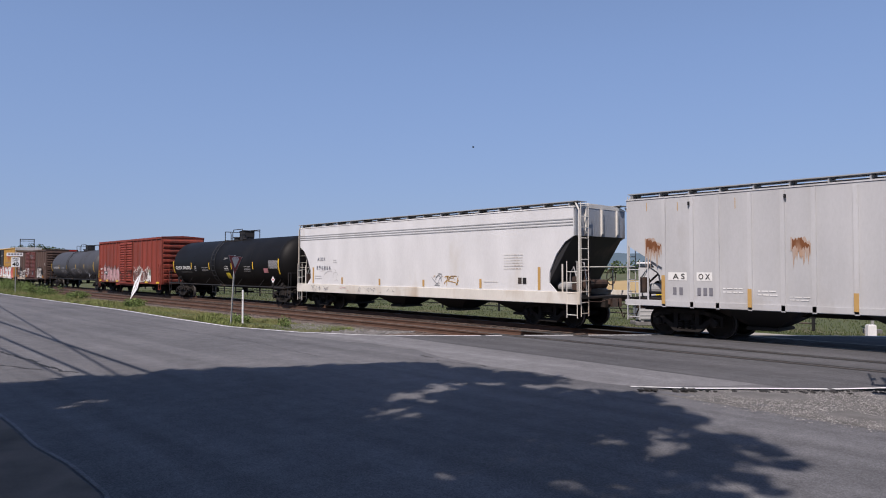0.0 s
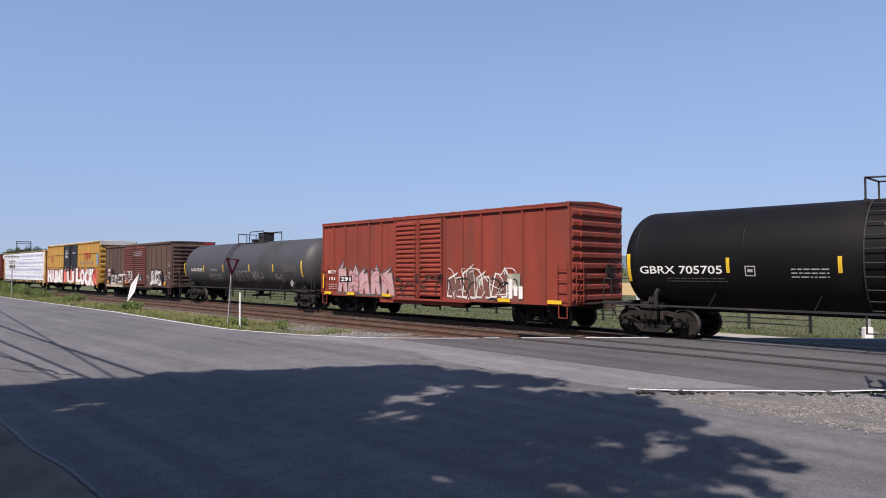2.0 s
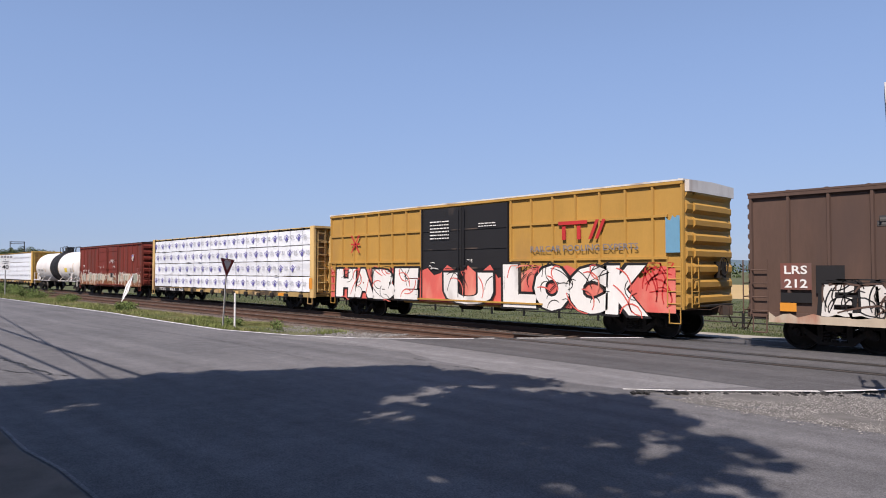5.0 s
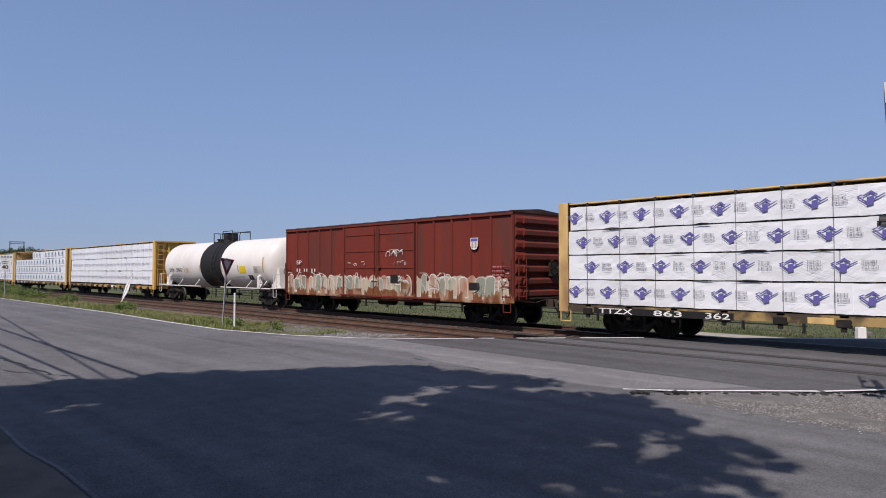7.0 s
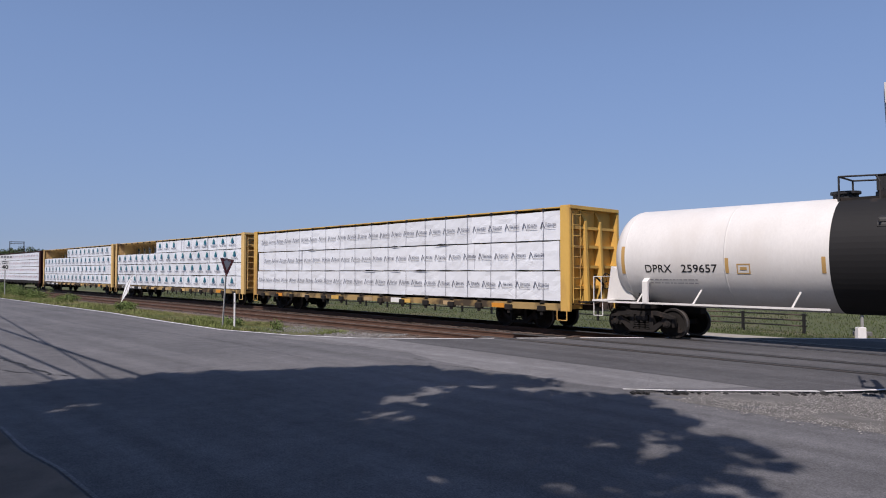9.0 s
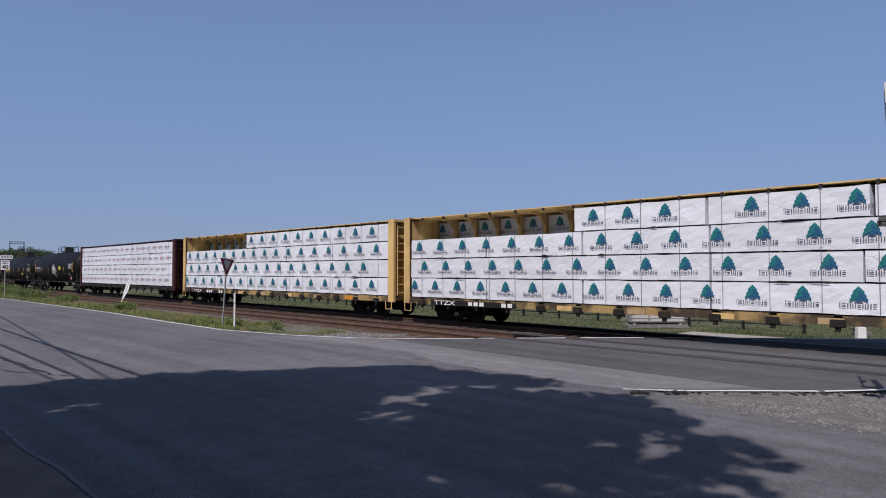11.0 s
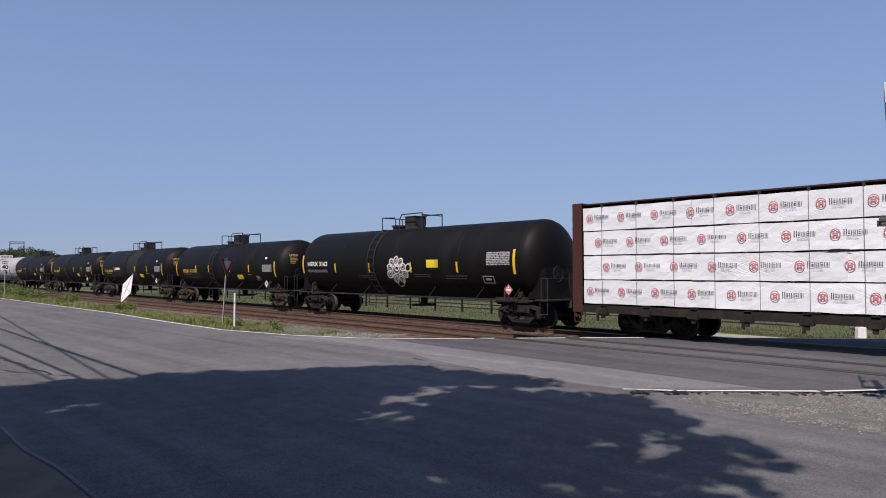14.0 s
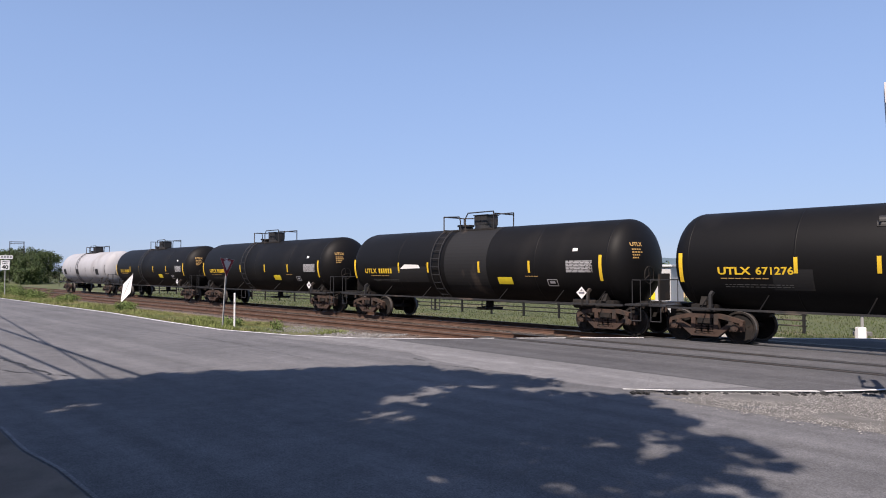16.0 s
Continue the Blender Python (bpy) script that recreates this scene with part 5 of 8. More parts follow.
            marks("graffiti", up, M["olive_paint" if (i + k) % 3 else "cream_paint"], lambda b: patch(b, [(c - w, 1.08), (c + w, 1.06), (c + w * 0.9 + lean, top - 0.08), (c + w * 0.4 + lean, top - 0.02), (c - w * 0.5 + lean, top - 0.03), (c - w + lean, top - 0.12)], d - 0.0004), "faded sprayed lettering stroke")
        marks("graffiti_outline", up, M["dim_ink"], lambda b: scribble(b, u0, u1, 1.1, 1.75, rng, y - 0.0125, 12, 0.022))
        marks("graffiti_highlight", up, M["roof_pale"], lambda b: scribble(b, u0, u1, 1.2, 1.98, rng, y - 0.0130, 18, 0.035))
        for i in range(9):
            c = u0 + (u1 - u0) * (i + rng.random()) / 9
            marks("rust_scrape", up, M["rust_stain"], lambda b: splash(b, c, c + 0.45, 0.90, 1.16 + 0.2 * rng.random(), rng, y - 0.0135 - 0.0003 * i, 6, 0.2), "rust eaten through the paint")
    marks("rust_patch", up, M["rust_stain"], lambda b: [splash(b, u, u + w, 1.0 + d, 1.3 + d, rng, -1.680, 5, 0.2) for u, w, d in ((-2.2, 1.1, 0.0), (-0.6, 0.8, 0.1), (0.5, 1.2, 0.0), (1.7, 0.6, 0.3))])
    marks("graffiti_outline", up, M["box_oxide"], lambda b: (scribble(b, -7.5, -2.7, 0.95, 1.7, rng, -1.645, 9, 0.03), scribble(b, 2.7, 7.6, 0.95, 1.7, rng, -1.645, 9, 0.03), scribble(b, -2.4, 2.3, 0.95, 1.6, rng, -1.682, 14, 0.05)))
    marks("number_panel", up, M["black_ink"], lambda b: (oblong(b, 5.7, 6.25, 1.35, 1.62, -1.65), oblong(b, 1.0, 1.5, 1.55, 1.9, -1.69)))
    word("lettering", "SP", -6.76, -6.28, 2.40, 2.60, -1.626, M["white_ink"], up, 0.0)
    marks("number_bars", up, M["roof_pale"], lambda b: [oblong(b, u, u + 0.10, 2.02, 2.18, -1.626) for u in (-6.74, -6.5, -6.05, -5.82, -5.35, -5.1)])
    marks("scrawl", up, M["white_ink"], lambda b: (scribble(b, 0.6, 1.8, 2.62, 2.98, rng, -1.665, 26, 0.03), scribble(b, 1.2, 2.1, 2.3, 2.5, rng, -1.665, 14, 0.02), scribble(b, -2.2, -0.8, 2.3, 2.48, rng, -1.665, 14, 0.025)))
    marks("small_print", up, M["faded_pink"], lambda b: (bars_of_text(b, 6.9, 7.5, 1.4, 2.3, 6, rng, -1.626)))


# ---- hoppers ----
def hopper_car(label, x, half, side, body, sill, cut, ribbed, top, rib_at=()):
    """A covered hopper; cut is the outline (x, z) of one end of the side sheets, from the sill upwards."""
    car = new_car("hopper_car", label, "hopper car", x)
    right = cut
    outline = [(-a, b) for a, b in right[::-1]] + right
    outline = [(a, b) for a, b in outline]
    for y in (-1, 1):
        bm = bmesh.new()
        prism(bm, outline, "y", min(y * 1.50, y * 1.56), max(y * 1.50, y * 1.56))
        part("side_sheet", bm, body, car)
    xt = right[-1][0]
    bm = bmesh.new()
    prism(bm, [(-xt, top - 0.9), (-xt, top), (xt, top), (xt, top - 0.9), (right[1][0] - 0.2, 1.35), (-right[1][0] + 0.2, 1.35)], "y", -1.49, 1.49)
    part("hopper_body", bm, M["hopper_dark"] if not ribbed else body, car)
    for s in (-1, 1):
        bm = bmesh.new()
        prism(bm, [(-1.50, top - 1.0), (1.50, top - 1.0), (1.50, top), (-1.50, top)], "x", s * (xt + 0.005), s * (xt + 0.03))
        part("end_sheet", bm, M["end_steel"], car)
    bm = bmesh.new()
    prism(bm, [(-1.58, top - 0.04), (1.58, top - 0.04), (1.2, top + 0.08), (0, top + 0.12), (-1.2, top + 0.08)], "x", -xt - 0.04, xt + 0.04)
    part("roof", bm, M["hopper_sill"] if not ribbed else M["hopper_grey"], car)
    for y in (-1, 1):
        bm = bmesh.new()
        box(bm, -half + 0.1, half - 0.1, y * 1.30 - 0.28, y * 1.30 + 0.28, top + 0.135, top + 0.16)
        for k in range(17):
            u = -xt + 0.2 + (2 * xt - 0.4) * k / 16
            box(bm, u - 0.018, u + 0.018, y * 1.30 - 0.25, y * 1.30 + 0.25, top - 0.02, top + 0.14)
        part("running_board", bm, M["galvanised"], car)
    for k in range(10):
        u = -xt + 0.9 + (2 * xt - 1.8) * k / 9
        bm = bmesh.new()
        box(bm, u - 0.6, u + 0.6, -0.45, 0.45, top + 0.10, top + 0.18, 0.03)
        part("hatch_cover", bm, M["hopper_sill"], car)
    for y in (-1, 1):
        bm = bmesh.new()
        box(bm, -half, half, min(y * 1.48, y * 1.60), max(y * 1.48, y * 1.60), side[0], side[1], 0.015)
        part("side_sill", bm, sill, car)
    for u in rib_at:
        bm = bmesh.new()
        box(bm, u - 0.06, u + 0.06, -1.60, -1.555, side[1] if not ribbed else side[0] - 0.02, top - 0.08, 0.012)
        part("side_post", bm, M["rib_grey"] if ribbed else body, car)
    n = 4 if not ribbed else 3
    for k in range(n):
        u = (k - (n - 1) / 2) * (2 * right[0][0] - 1.0) / n
        bm = bmesh.new()
        w = (right[0][0] - 1.0) / n
        lo = [bm.verts.new((u + a * 0.35, b * 0.45, 0.38)) for a, b in ((-1, -1), (1, -1), (1, 1), (-1, 1))]
        hi = [bm.verts.new((u + a * w, b * 1.40, side[0] + 0.3)) for a, b in ((-1, -1), (1, -1), (1, 1), (-1, 1))]
        for i in range(4):
            bm.faces.new((lo[i], lo[(i + 1) % 4], hi[(i + 1) % 4], hi[i]))
        bm.faces.new(lo[::-1])
        box(bm, u - 0.45, u + 0.45, -0.6, 0.6, 0.30, 0.40, 0.02)
        part("discharge_chute", bm, M["hopper_dark"], car)
    for s in (-1, 1):
        bm = bmesh.new()
        for y in (-1.52, 1.52):
            bars(bm, [(s * (half - 0.06), y, side[0]), (s * (half - 0.06), y, top - 0.15), (s * (half - 0.2), y, top + 0.1)], 0.032, 8)
            bars(bm, [(s * (half - 0.75), y, side[1]), (s * (half - 0.75), y, 2.2)], 0.03)
        rod(bm, (s * (half - 0.06), -1.52, 2.1), (s * (half - 0.06), 1.52, 2.1), 0.025, 6)
        part("corner_post", bm, sill, car)
        bm = bmesh.new()
        ladder(bm, s * (half - 0.03), -1.25, side[0] - 0.4, top + 0.1, along="y", r=0.016)
        ladder(bm, s * (half - 0.3), -1.60, side[0] - 0.45, 2.3, r=0.016)
        part("end_ladder", bm, sill, car)
        bm = bmesh.new()
        box(bm, min(s * (half - 1.6), s * half), max(s * (half - 1.6), s * half), -1.48, 1.48, side[0] + 0.18, side[0] + 0.24)
        for y in (-0.5, 0.5):
            prism(bm, [(s * (half - 1.4), side[1]), (s * (half - 1.3), side[1]), (s * (xt - 0.4), top - 1.0), (s * (xt - 0.5), top - 1.0)], "y", y - 0.05, y + 0.05)
        part("end_platform", bm, M["soot"], car)
        bm = bmesh.new()
        rod(bm, (s * (half - 0.5), -0.5, 1.5), (s * (half - 0.5), 0.6, 1.5), 0.16, 12)
        hoop(bm, (s * (half - 0.15), 0.5, 1.75), 0.28)
        bars(bm, [(s * (half - 0.3), -0.6, 1.1), (s * (half - 0.25), -0.62, 1.6), (s * (half - 0.6), -0.4, 2.0), (s * (half - 0.7), -0.4, 1.2)], 0.035)
        part("brake_gear", bm, M["rust"], car)
        bm = bmesh.new()
        rod(bm, (s * (half - 1.25), -0.95, 1.42), (s * (half - 0.55), -0.95, 1.42), 0.17, 14)
        part("air_reservoir", bm, M["galvanised"], car)
        bm = bmesh.new()
        box(bm, s * (half - 0.42) - 0.12, s * (half - 0.42) + 0.12, -1.30, -1.02, 1.30, 1.78, 0.03)
        part("control_valve", bm, M["rust"], car)
        bm = bmesh.new()
        bars(bm, [(s * (half - 0.4), -1.2, 1.75), (s * (half - 0.55), -1.15, 2.1), (s * (half - 0.8), -1.0, 1.9), (s * (half - 0.85), -0.95, 1.55)], 0.025)
        bars(bm, [(s * (half - 0.2), -0.9, 1.15), (s * (half - 0.15), -1.0, 1.7), (s * (half - 0.45), -0.7, 2.25), (s * (half - 0.9), -0.6, 2.3)], 0.022)
        part("brake_pipe", bm, M["galvanised"], car)
        for y in (-0.95, 0.0, 0.95):
            bm = bmesh.new()
            prism(bm, [(s * (xt + 0.03), top - 1.0), (s * (xt + 0.10), top - 0.9), (s * (xt + 0.10), top - 0.05), (s * (xt + 0.03), top - 0.05)], "y", y - 0.035, y + 0.035)
            part("end_stiffener", bm, sill, car)
    bm = bmesh.new()
    box(bm, -half - 0.1, half + 0.1, -0.25, 0.25, 0.72, 1.02)
    part("centre_sill", bm, M["soot"], car)
    gear(car, half - 1.75, half + 0.2)
    return car


def build_hoppers():
    rng = random.Random(21)
    car = hopper_car("white covered hopper car with rounded ends and black end sheets", -22.23, 8.97, (0.85, 1.26), M["hopper_white"], M["hopper_sill"],
                     [(8.0, 1.25), (7.68, 1.55), (7.70, 1.95), (8.0, 2.55), (8.35, 2.95), (8.72, 3.15), (8.72, 4.16)], False, 4.16)
    Y = -1.575
    # creases without relief: their shade lines painted as flat grey strips
    for z in (3.50, 3.60, 3.70):
        marks("side_crease", car, M["galvanised"], lambda b, z=z: oblong(b, -8.7, 8.7, z, z + 0.035, Y))
    word("lettering", "A S O X", -7.02, -6.34, 2.42, 2.60, Y, M["slate_ink"], car, 0.01)
    word("lettering", "8 9 6 8 6 6", -7.10, -5.85, 1.98, 2.18, Y, M["slate_ink"], car, 0.012)
    for u, z in ((-7.42, 2.1), (-4.85, 1.62), (-1.9, 1.58), (1.1, 1.58)):
        marks("reflector", car, M["ochre_mark"], lambda b, u=u, z=z: oblong(b, u - 0.06, u + 0.06, 1.3, z, Y))
    marks("scrawl", car, M["grey_ink"], lambda b: scribble(b, -7.6, -5.9, 0.93, 1.17, rng, -1.64, 26, 0.022))
    marks("scrawl", car, M["faded_pink"], lambda b: scribble(b, -5.0, -4.2, 0.93, 1.15, rng, -1.64, 10, 0.02))
    marks("scrawl", car, M["pale_ink"], lambda b: scribble(b, -6.7, -5.2, 1.3, 2.0, rng, Y, 12, 0.016))
    marks("scrawl", car, M["grey_ink"], lambda b: scribble(b, -3.6, 0.4, 0.93, 1.15, rng, -1.64, 22, 0.018))
    marks("small_print", car, M["pale_ink"], lambda b: (bars_of_text(b, -7.25, -6.6, 1.5, 1.72, 2, rng, Y), bars_of_text(b, -5.6, -5.3, 2.3, 2.5, 2, rng, Y)))
    for u, z in ((4.4, 1.65), (7.25, 2.1)):
        marks("reflector", car, M["ochre_mark"], lambda b, u=u, z=z: oblong(b, u - 0.06, u + 0.06, 1.3, z, Y))
    marks("number_panel", car, M["black_ink"], lambda b: (oblong(b, 6.28, 6.45, 1.5, 1.72, Y), oblong(b, 6.5, 6.67, 1.5, 1.72, Y)))
    marks("scrawl", car, M["ochre_mark"], lambda b: scribble(b, 1.7, 3.2, 1.3, 1.75, rng, Y, 24, 0.035))
    marks("scrawl", car, M["cabinet_grey"], lambda b: scribble(b, 1.3, 2.2, 1.35, 1.85, rng, Y, 14, 0.03))
    marks("small_print", car, M["roof_pale"], lambda b: (bars_of_text(b, 5.6, 6.5, 2.0, 2.6, 6, rng, Y), bars_of_text(b, 4.6, 5.3, 1.5, 1.62, 1, rng, Y)))
    grey = hopper_car("weathered grey ribbed covered hopper car with rust blooms", -3.9, 7.64, (0.92, 1.10), M["hopper_grey"], M["hopper_grey"],
                      [(6.35, 0.95), (6.35, 2.05), (7.55, 2.75), (7.58, 3.0), (7.6, 4.2)], True, 4.2, rib_at=(-6.33, -5.46, -4.7, -3.8, -2.95, -2.2, -1.25, -0.3, 0.7, 1.7, 2.7, 3.7, 4.7, 5.6, 6.33))
    Y = -1.572
    marks("number_panel", grey, M["white_ink"], lambda b: (oblong(b, -6.2, -5.62, 1.70, 1.94, Y + 0.004), oblong(b, -5.32, -4.86, 1.70, 1.94, Y + 0.004)))
    word("lettering", "A S", -6.05, -5.68, 1.74, 1.90, Y - 0.004, M["black_ink"], grey, 0.01)
    word("lettering", "O X", -5.26, -4.92, 1.74, 1.90, Y - 0.004, M["black_ink"], grey, 0.01)
    marks("number_bars", grey, M["grey_ink"], lambda b: [oblong(b, u, u + 0.11, 1.28, 1.50, Y) for u in (-6.05, -5.85, -5.3, -5.12, -4.95)])
    for u, z in ((-6.33, 1.85), (-3.8, 1.5), (-1.25, 1.45)):
        marks("reflector", grey, M["ochre_mark"], lambda b, u=u, z=z: oblong(b, u - 0.055, u + 0.055, 1.0, z, -1.63))
    for u0, u1, z0, z1 in ((-6.92, -6.42, 2.25, 2.95), (-2.72, -2.30, 2.2, 2.85)):
        marks("rust_run", grey, M["pale_rust"], lambda b: bloom(b, u0 - 0.04, u1 + 0.03, z0 - 0.25, z1 + 0.02, rng, Y, 22), "pale rusty runs down the paint")
        marks("rust_bloom", grey, M["rust_stain"], lambda b: bloom(b, u0, u1, z0 + 0.15, z1, rng, Y - 0.002, 20), "orange rust bloom in the paint")
    marks("rust_run", grey, M["ochre_mark"], lambda b: [oblong(b, u, u + 0.02, z, z + l, Y) for u, z, l in ((-4.2, 3.7, 0.3), (-6.9, 3.8, 0.25), (-5.9, 3.75, 0.25))])
    marks("hook", grey, M["black_ink"], lambda b: [oblong(b, u, u + 0.07, 3.88, 3.99, -1.63) for u in (-5.55, -2.9)])
    marks("small_print", grey, M["white_ink"], lambda b: (bars_of_text(b, -4.55, -4.0, 1.35, 1.55, 2, rng, Y), bars_of_text(b, -3.6, -3.1, 1.3, 1.5, 2, rng, Y), bars_of_text(b, -2.8, -2.3, 1.2, 1.35, 2, rng, Y)))


# ---- centre-beam lumber cars ----
def wrap_mesh(length, depth, height, seed):
    """A wrapped lumber bundle with a slack, creased cover."""
    bm = bmesh.new()
    nx, nz = max(6, int(length / 0.17)), 6
    off = Vector((seed * 7.1, seed * 3.3, 0))
    def at(u, w, front):
        x, z = -length / 2 + length * u, height * w
        e = min(u, 1 - u) * length
        d = 0.016 * noise.noise(Vector((x * 1.3, z * 2.6, 0)) + off) + 0.014 * noise.noise(Vector((x * 3.2 + z * 4, z * 4.5, 3)) + off)
        if w in (0, 1):
            z += 0.018 * noise.noise(Vector((x * 1.7, 9.0 * w, 5)) + off) - (0.012 if w else -0.012)
        return bm.verts.new((x, (-depth / 2 + d) if front else depth / 2, z))
    F = [[at(i / nx, k / nz, True) for k in range(nz + 1)] for i in range(nx + 1)]
    B = [[at(i / nx, k, False) for k in (0, 1)] for i in range(nx + 1)]
    for i in range(nx):
        for k in range(nz):
            bm.faces.new((F[i][k], F[i + 1][k], F[i + 1][k + 1], F[i][k + 1]))
        bm.faces.new((F[i][nz], F[i + 1][nz], B[i + 1][1], B[i][1]))
        bm.faces.new((F[i + 1][0], F[i][0], B[i][0], B[i + 1][0]))
        bm.faces.new((B[i + 1][0], B[i][0], B[i][1], B[i + 1][1]))
    bm.faces.new([F[0][k] for k in range(nz, -1, -1)] + [B[0][0], B[0][1]])
    bm.faces.new([F[nx][k] for k in range(nz + 1)] + [B[nx][1], B[nx][0]])
    bmesh.ops.recalc_face_normals(bm, faces=bm.faces)
    return bm


def letter_bars(bm, x, z, widths, hgt, y, mi, thin=0.2):
    """A line of small print as plain upright and level bars."""
    for k, w in enumerate(widths):
        t, tall = w * thin, hgt * (1.25 if k == 0 else 1.0)
        upright = ((0, t, 0, 1), (w * 0.62, w * 0.62 + t, 0, 1))
        level = ((0, w * 0.8, 0, 0.2), (0, w * 0.8, 0.4, 0.6), (0, w * 0.8, 0.8, 1))
        for u0, u1, w0, w1 in (level if k % 3 == 1 else upright):
            patch(bm, [(x + u0, z + w0 * tall), (x + u1, z + w0 * tall), (x + u1, z + w1 * tall), (x + u0, z + w1 * tall)], y, mi=mi)
        x += w * 1.16


def print_house(bm, x, z, s, y):
    def poly(*pts):
        patch(bm, [(x + u * s, z + w * s) for u, w in pts], y)
    poly((-0.10, -0.24), (0.09, -0.20), (0.09, 0.06), (-0.10, 0.03))
    poly((-0.23, 0.07), (-0.19, 0.05), (0.0, 0.15), (0.02, 0.23))
    poly((0.0, 0.15), (0.16, 0.07), (0.21, 0.09), (0.02, 0.23))
    poly((-0.38, 0.06), (-0.33, 0.06), (-0.10, -0.10), (-0.10, -0.17))
    poly((-0.38, 0.06), (-0.24, 0.115), (-0.20, 0.10), (-0.33, 0.04))
    poly((-0.36, -0.02), (-0.33, -0.02), (-0.11, -0.19), (-0.10, -0.22))
    poly((0.09, -0.02), (0.09, -0.08), (0.40, 0.11), (0.37, 0.125))
    letter_bars(bm, x + 0.50 * s, z + 0.04 * s, [v * s for v in (0.08, 0.04, 0.07, 0.05, 0.05, 0.07)], 0.11 * s, y, 1)
    letter_bars(bm, x + 0.50 * s, z - 0.12 * s, [v * s for v in (0.08, 0.07, 0.06, 0.04, 0.05, 0.04, 0.06)], 0.11 * s, y, 1)
    patch(bm, [(x + 0.6 * s, z - 0.19 * s), (x + 0.9 * s, z - 0.19 * s), (x + 0.9 * s, z - 0.18 * s), (x + 0.6 * s, z - 0.18 * s)], y, mi=1)


def print_tree(bm, x, z, s, y):
    """A stack of three chevrons over a row of letter-sized bars."""
    for sg, mi in ((-1, 0), (1, 2)):
        for apex, w in ((0.40, 0.17), (0.275, 0.225), (0.15, 0.27)):
            patch(bm, [(x + sg * u * s, z + q * s) for u, q in ((0.0, apex), (w, apex - 0.17), (w, apex - 0.26), (0.0, apex - 0.115))], y, mi=mi if apex < 0.4 else 0)
        patch(bm, [(x + sg * u * s, z + q * s) for u, q in ((0.0, 0.025), (0.13, -0.06), (0.13, -0.10), (0.0, -0.10))], y, mi=2)
    letter_bars(bm, x - 0.58 * s, z - 0.30 * s, [v * s for v in (0.08, 0.13, 0.13, 0.12, 0.13, 0.12, 0.14, 0.13)], 0.135 * s, y, 1, 0.24)


def print_caret(bm, x, z, s, y):
    patch(bm, [(x - 0.12 * s, z - 0.13 * s), (x - 0.08 * s, z - 0.13 * s), (x + 0.0 * s, z + 0.13 * s), (x - 0.03 * s, z + 0.13 * s)], y)
    patch(bm, [(x + 0.10 * s, z - 0.13 * s), (x + 0.13 * s, z - 0.13 * s), (x + 0.0 * s, z + 0.13 * s), (x - 0.02 * s, z + 0.10 * s)], y - 0.002)
    letter_bars(bm, x + 0.15 * s, z - 0.07 * s, [v * s for v in (0.085, 0.07, 0.075, 0.07, 0.07, 0.085)], 0.13 * s, y, 0)
    patch(bm, [(x + 0.1 * s, z - 0.14 * s), (x + 0.65 * s, z - 0.14 * s), (x + 0.65 * s, z - 0.12 * s), (x + 0.1 * s, z - 0.12 * s)], y, mi=1)


def print_ring(bm, x, z, s, y):
    for k in range(12):
        a, c = k * math.tau / 12, (k + 1) * math.tau / 12
        patch(bm, [(x + 0.15 * s * math.cos(a), z + 0.16 * s * math.sin(a)), (x + 0.15 * s * math.cos(c), z + 0.16 * s * math.sin(c)), (x + 0.12 * s * math.cos(c), z + 0.13 * s * math.sin(c)), (x + 0.12 * s * math.cos(a), z + 0.13 * s * math.sin(a))], y, mi=2)
    for a, b, c, d in ((-0.07, -0.025, -0.08, 0.08), (0.025, 0.07, -0.08, 0.08), (-0.03, 0.03, -0.02, 0.025)):
        patch(bm, [(x + a * s, z + c * s), (x + b * s, z + c * s), (x + b * s, z + d * s), (x + a * s, z + d * s)], y, mi=2)
    letter_bars(bm, x + 0.22 * s, z - 0.02 * s, [v * s for v in (0.10, 0.075, 0.09, 0.07, 0.07, 0.07, 0.07)], 0.12 * s, y, 0, 0.28)
    letter_bars(bm, x + 0.32 * s, z - 0.13 * s, [0.05 * s] * 6, 0.05 * s, y, 1)


